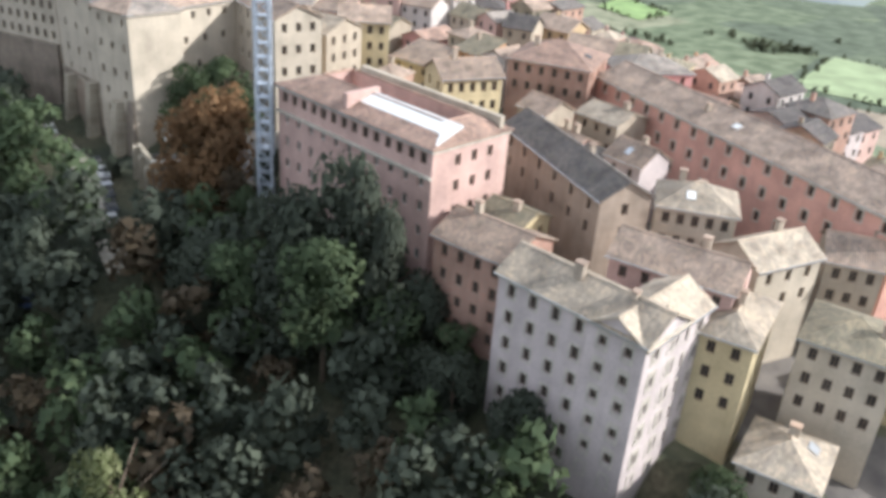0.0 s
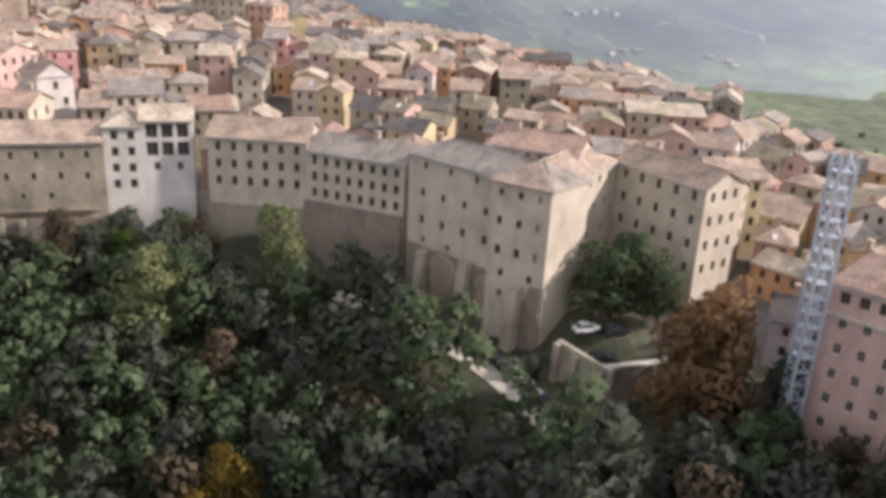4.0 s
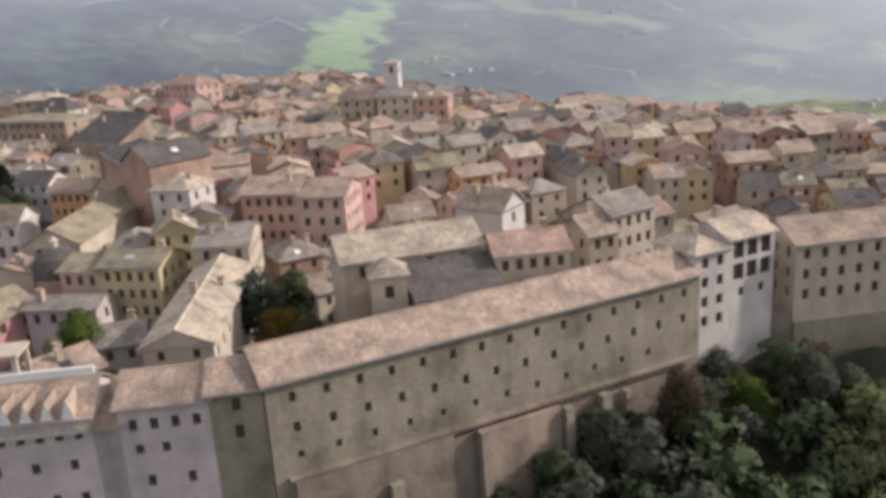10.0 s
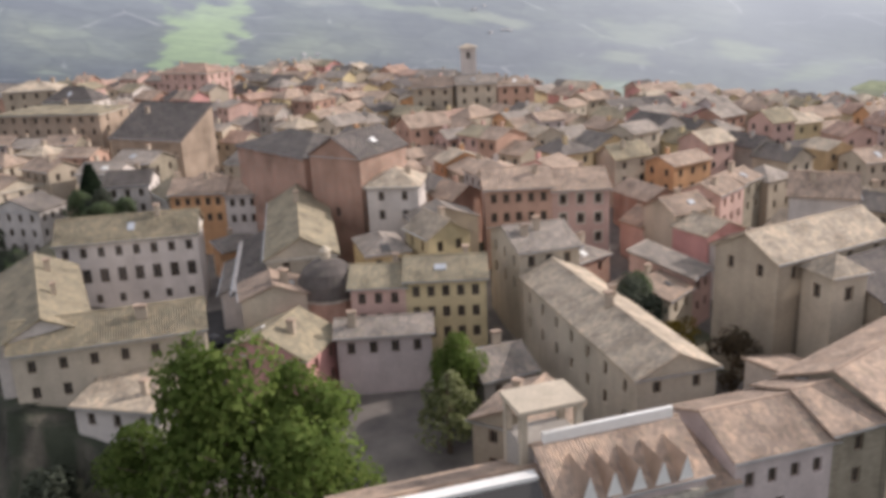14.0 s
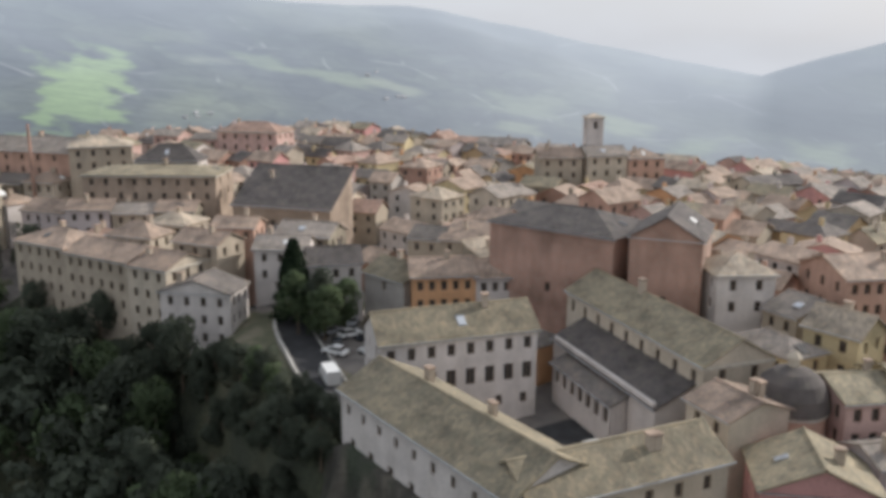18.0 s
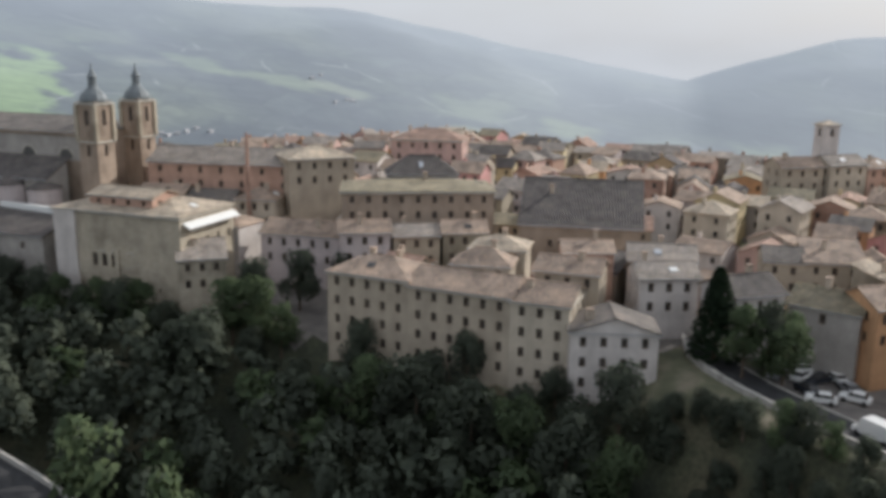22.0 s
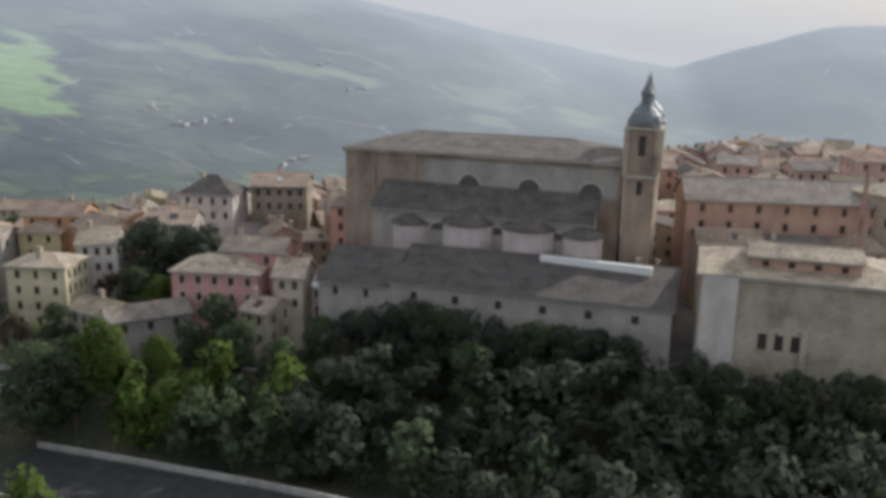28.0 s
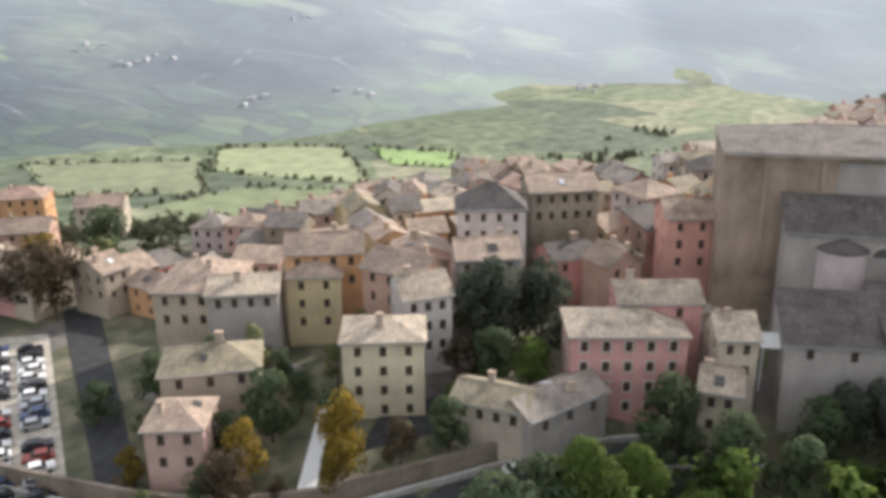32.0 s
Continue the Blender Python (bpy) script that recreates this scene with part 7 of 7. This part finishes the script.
for x, y, kind, k in ((-36, 152, "green", 1.25), (-33, 147, "green", 0.9), (-41, 150, "green", 1.2), (-109.6, 156.5, "lime", 1.95), (-112.5, 153.6, "lime", 1.7), (-92.5, 158.5, "lime", 1.7),
                      (-106.5, 158.5, "green", 1.1), (-101, 156, "dark", 1.1), (-120.5, 171, "bright", 1.0), (-117, 170.5, "lime", 0.85), (-31.5, 71, "lime", 1.75), (-236, 195, "bright", 1.75), (-244, 188, "bright", 1.5), (-230, 187, "bright", 1.4),
                      (-246, 199, "bright", 1.3), (-228, 193, "bright", 1.4), (-243, 203, "bright", 1.15), (-235, 203, "bright", 1.0), (-211.7, 196.7, "lime", 1.1), (-209, 199.5, "bright", 0.9), (-238.5, 309.3, "conifer", 1.35), (-238.5, 298, "green", 0.8),
                      (-183, 201, "dark", 1.0), (-180.6, 195.6, "gold", 0.9), (-178, 208, "green", 0.9), (-177, 190, "autumn", 0.8), (-376.5, 515, "gold", 0.95), (-386.3, 523.5, "gold", 0.85), (-391, 520, "autumn", 0.8), (-370.8, 540.2, "lime", 0.95),
                      (-381.4, 536.9, "green", 0.7), (-346.6, 507.1, "bright", 0.8), (-343, 518.3, "dark", 1.2), (-337.6, 511.4, "dark", 1.2), (-340, 523, "green", 1.0), (-332, 515, "dark", 1.0), (-349, 512, "green", 0.8), (-361.8, 506.4, "gold", 0.75),
                      (-365.5, 506.8, "green", 0.7), (-374.7, 597.5, "autumn", 1.3), (-376.4, 605.1, "autumn", 1.3), (-360.5, 605.8, "lime", 1.2), (-385, 612, "autumn", 1.2), (-368, 616, "gold", 1.2), (-355, 612, "green", 1.2), (-392, 618, "green", 1.2),
                      (-381, 622, "gold", 1.1), (-378, 528, "green", 0.8), (-372.5, 521, "green", 0.7), (-365, 485.5, "bright", 1.3), (-370, 489, "green", 1.35), (-375, 491, "green", 1.2), (-359.4, 473.5, "bright", 1.2), (-346.5, 484.5, "green", 1.0),
                      (-327, 471, "dark", 0.7), (-332, 468, "dark", 0.75), (-337, 469, "green", 0.8), (-264, 389, "lime", 0.5), (-256, 384, "green", 0.7), (-270, 379, "dark", 0.9), (-277, 383, "dark", 1.0), (-281, 376, "green", 0.9), (-260, 377, "dark", 0.8), (-95, 127, "gold", 1.1), (-99, 124, "gold", 0.9), (-148, 140, "gold", 1.0), (-328, 461, "dark", 0.9), (-326, 457, "dark", 0.95), (-324, 453.5, "green", 0.9), (-322, 450, "dark", 1.0), (-320, 446, "dark", 0.9), (-318, 442.5, "dark", 1.0), (-316, 439, "green", 0.9), (-314, 435, "dark", 1.0), (-312, 431.5, "dark", 0.95), (-310, 428, "dark", 0.95), (-398, 528, "lime", 0.49), (-395, 536, "gold", 0.53), (-388, 545, "lime", 0.41), (-384, 531, "green", 0.53), (-379, 543, "autumn", 0.68), (-371, 530, "green", 0.46), (-369, 537, "green", 0.51), (-363, 531, "lime", 0.69), (-357, 526, "autumn", 0.46), (-356, 533, "green", 0.69), (-352, 516, "autumn", 0.68), (-368, 512, "lime", 0.44), (-372, 509.5, "autumn", 0.61), (-380, 512, "gold", 0.74), (-386, 517, "autumn", 0.41), (-392, 524, "green", 0.50), (-344, 530, "bright", 0.57), (-338, 532, "lime", 0.47), (-366, 545, "autumn", 0.41), (-374, 546, "green", 0.69), (-382, 550, "green", 0.72), (-390, 553, "green", 0.64), (-349, 536, "autumn", 0.69), (-330, 527, "green", 0.45), (-360, 510.5, "bright", 0.60), (-353, 505, "bright", 0.55), (-341, 505, "lime", 0.49), (-241, 303, "green", 0.8), (-238, 300.8, "dark", 0.8), (-233.5, 300.2, "green", 0.7), (-268, 268, "dark", 1.2), (-270, 276, "green", 1.2), (-271, 285, "dark", 1.2), (-271.5, 294, "dark", 1.2), (-306.5, 417.9, "dark", 0.80), (-304.0, 413.5, "green", 0.85), (-301.6, 409.1, "dark", 0.90), (-299.1, 404.8, "green", 0.80), (-296.6, 400.4, "dark", 0.85), (-294.2, 396.0, "green", 0.90), (-291.7, 391.6, "dark", 0.80), (-263, 313.5, "dark", 1.0), (-266, 322, "dark", 1.0), (-273, 327, "dark", 1.3), (-270, 320, "green", 1.2), (-268, 313, "dark", 1.25), (-276, 336, "dark", 1.3), (-265, 306, "green", 1.1), (-278, 344, "green", 1.2)):
    if k > 0.76 or clear(x, y, 0.6):
        tree(x, y, kind, k)

# tall trees before the pink block, in the yard and at the foot of the rock
for x, y, kind, k, tall in ((-34, 124.7, "rust", 1.6, 1.35), (-30.5, 128.5, "rust", 1.3, 1.3), (-262, 226, "dark", 1.3, 1.0), (-264, 234, "dark", 1.3, 1.0), (-264.5, 243, "green", 1.3, 1.0), (-264.5, 252, "dark", 1.3, 1.0),
                            (-13.5, 99.5, "dark", 1.35, 1.4), (-9.0, 96.5, "dark", 1.5, 1.42), (-5.0, 94.0, "dark", 1.35, 1.4), (-18.5, 101, "dark", 1.25, 1.2), (-2.5, 91, "green", 1.1, 1.0), (-11, 91, "green", 1.4, 1.0),
                            (-17, 94, "dark", 1.3, 1.0), (-23, 98, "green", 1.3, 1.0), (-27, 103, "dark", 1.3, 1.0)):
    tree(x, y, kind, k, tall=tall)

# scrub below the terrace road and at the foot of the row houses
rs = random.Random(33)
for y in range(262, 310, 4):
    for x in (-254.5, -258.5, -262.5):
        px, py = x + rs.uniform(-1.2, 1.2), y + rs.uniform(-1.5, 1.5)
        if road_near(px, py, TERRACE_ROAD)[0] > 4.6 and clear(px, py, 1.0):
            tree(px, py, rs.choice(("dark", "dark", "dark", "green")), rs.uniform(0.4, 0.62), group="scrub below the terrace", lift=0.3)
for k in range(22):
    px = -104 + 2.4 * k
    py = next((yy for yy in range(125, 185) if -3.5 < edge_place(px, yy)[0] < -2), None)
    if py and clear(px, py, 0.6) and road_near(px, py, PALACE_ROAD)[0] > 3.0:
        tree(px, py, rs.choice(("dark", "green", "autumn")), rs.uniform(0.35, 0.6), group="scrub at the foot of the houses", lift=0.3)

# woodland on the slope: the front ranks tree by tree, the rest as one mass
spots = []
cell = {}
for k in range(70000):
    x, y = rc.uniform(-480, 120), rc.uniform(-10, 600)
    d = edge_place(x, y)[0]
    if d > 7 or d < -82 or any(math.hypot(x - a, y - b_) < 3.5 for a, b_ in TREES):
        continue
    gap = 4.9 if d > -40 else 6.0
    ci, cj = int(x // 7), int(y // 7)
    if any(math.hypot(x - a, y - b_) < gap for i in (-1, 0, 1) for j in (-1, 0, 1) for a, b_ in cell.get((ci + i, cj + j), ())):
        continue
    if 385 < y < 430 and d > -4 or 270 < y < 300 and d > 5:
        continue
    if d > -1 and y > 486 or d > 3 and 262 < y < 308 or -104 < x < -50 and d > -4.5 and y > 125:
        continue
    if road_near(x, y, PALACE_ROAD)[0] < (4.2 if y > 118 else 3.4) or road_near(x, y, LOWER_ROAD)[0] < 10 or road_near(x, y, UPPER_ROAD)[0] < 5.5 or road_near(x, y, TERRACE_ROAD)[0] < 6 or not clear(x, y, 1.6):
        continue
    if (-58 < x < -30 and 118 < y < 150):
        continue
    cell.setdefault((ci, cj), []).append((x, y))
    spots.append((d, x, y))
spots.sort(reverse=True)
def tree_kind(x, y):
    # brighter leaf kinds in this area stand in for sunlit crowns
    if y > 455 and x < -350 or x < -395:
        return rc.choice(("green", "bright", "bright", "lime", "green"))
    if y > 455:
        return rc.choice(("dark", "green", "green", "dark", "bright"))
    if y < 120 and x > -110:
        return rc.choice(("dark", "dark", "dark", "green", "green", "green", "autumn"))
    return rc.choice(("dark", "dark", "dark", "dark", "dark", "dark", "green", "green", "green", "green", "green", "autumn") if y < 240 else ("dark", "dark", "dark", "dark", "green"))


for d, x, y in spots[:130]:
    big = rc.uniform(0.85, 1.3) * (0.8 if d > -3 else 1.0) * (0.7 if 380 < y < 435 or -104 < x < -50 and y > 125 and d > -14 else 1)
    tree(x, y, tree_kind(x, y), big, group="trees on the slope")
kinds = ["dark", "green", "autumn", "bright"]
FORMS, FORM_NORMALS = [], []
for k in range(8):
    v, f, nn = crown_data(rc, 4.6, 8.0, 12, 30, 0.62)
    FORMS.append((np.array([tuple(p) for p in v]), np.array(f)))
    FORM_NORMALS.append(np.array([tuple(p) for p in nn]))
bulk_v, bulk_f, bulk_s, bulk_n, total = [], [], [], [], 0
for d, x, y in spots[130:2400]:
    kind = tree_kind(x, y)
    kind = kind if kind in kinds else "green"
    form = rc.randrange(8)
    v, f = FORMS[form]
    a, k = rc.uniform(0, 6.28), rc.uniform(0.85, 1.3)
    c, s_ = math.cos(a) * k, math.sin(a) * k
    bulk_n.append(FORM_NORMALS[form] @ np.array([[c / k, s_ / k, 0], [-s_ / k, c / k, 0], [0, 0, 1]]))
    bulk_v.append(v @ np.array([[c, s_, 0], [-s_, c, 0], [0, 0, k * rc.uniform(0.85, 1.2)]]) + np.array((x, y, ground_z(x, y) + rc.uniform(0.8, 2.6))))
    bulk_f.append(f + total)
    bulk_s += [kinds.index(kind)] * len(f)
    total += len(v)
bulk_v, bulk_f = np.concatenate(bulk_v).tolist(), np.concatenate(bulk_f).tolist()
woods = mesh_object("woodland", bulk_v, bulk_f, [LEAF[k] for k in kinds], slots=bulk_s, smooth=True)
woods.data.normals_split_custom_set_from_vertices(np.concatenate(bulk_n).tolist())
tagged(woods, "dense dark mixed woodland covering the slope", "woods", kind="stuff")

# hedges and copses on the valley fields
hv_, hf_, tot = [], [], 0
rh = random.Random(9)
for line in range(46):
    x0, y0 = rh.uniform(-520, 330), rh.uniform(160, 1150)
    a, n = rh.choice((0.5, 2.1)) + rh.uniform(-0.3, 0.3), rh.randint(3, 13)
    for i in range(n):
        x, y = x0 + math.cos(a) * 6.5 * i + rh.uniform(-1.5, 1.5), y0 + math.sin(a) * 6.5 * i + rh.uniform(-1.5, 1.5)
        d = edge_place(x, y)[0]
        if d < (200 if y < 480 else 130) or d > 700:
            continue
        v, f = FORMS[rh.randrange(8)]
        k = rh.uniform(0.45, 1.0)
        hv_.append(v * k + np.array((x, y, ground_z(x, y) - 0.6)))
        hf_.append(f + tot)
        tot += len(v)
for (ax, ay), (bx, by) in MEADOW_EDGES:
    n = int(math.hypot(bx - ax, by - ay) / 5)
    for i in range(n):
        x, y = ax + (bx - ax) * i / n + rh.uniform(-6, 6), ay + (by - ay) * i / n + rh.uniform(-6, 6)
        if rh.random() < 0.35:
            continue
        v, f = FORMS[rh.randrange(8)]
        hv_.append(v * rh.uniform(0.3, 0.8) + np.array((x, y, ground_z(x, y) - 0.6)))
        hf_.append(f + tot)
        tot += len(v)
for i in range(2600):
    x, y = rh.uniform(-470, -150), rh.uniform(560, 900)
    d = edge_place(x, y)[0]
    if d < 40 or noise.noise(Vector((x * 0.018, y * 0.018, 2))) < 0.05 or x < -330 and d < 62 or not clear(x, y, 3):
        continue
    v, f = FORMS[rh.randrange(8)]
    hv_.append(v * rh.uniform(0.4, 0.85) + np.array((x, y, ground_z(x, y) - 0.6)))
    hf_.append(f + tot)
    tot += len(v)
for i in range(5200):
    x, y = rh.uniform(60, 620), rh.uniform(150, 960)
    d = edge_place(x, y)[0]
    if d < 150 or noise.noise(Vector((x * 0.016, y * 0.016, 6))) < 0.22 or not clear(x, y, 3) or 320 < x < 520 and 690 < y < 880 or 270 < x < 430 and 540 < y < 700:
        continue
    v, f = FORMS[rh.randrange(8)]
    hv_.append(v * rh.uniform(0.45, 0.95) + np.array((x, y, ground_z(x, y) - 0.6)))
    hf_.append(f + tot)
    tot += len(v)
tagged(mesh_object("hedgerow", np.concatenate(hv_).tolist(), np.concatenate(hf_).tolist(), LEAF["hedge"]), "dark hedges and copses between the valley fields", "hedges", kind="stuff")
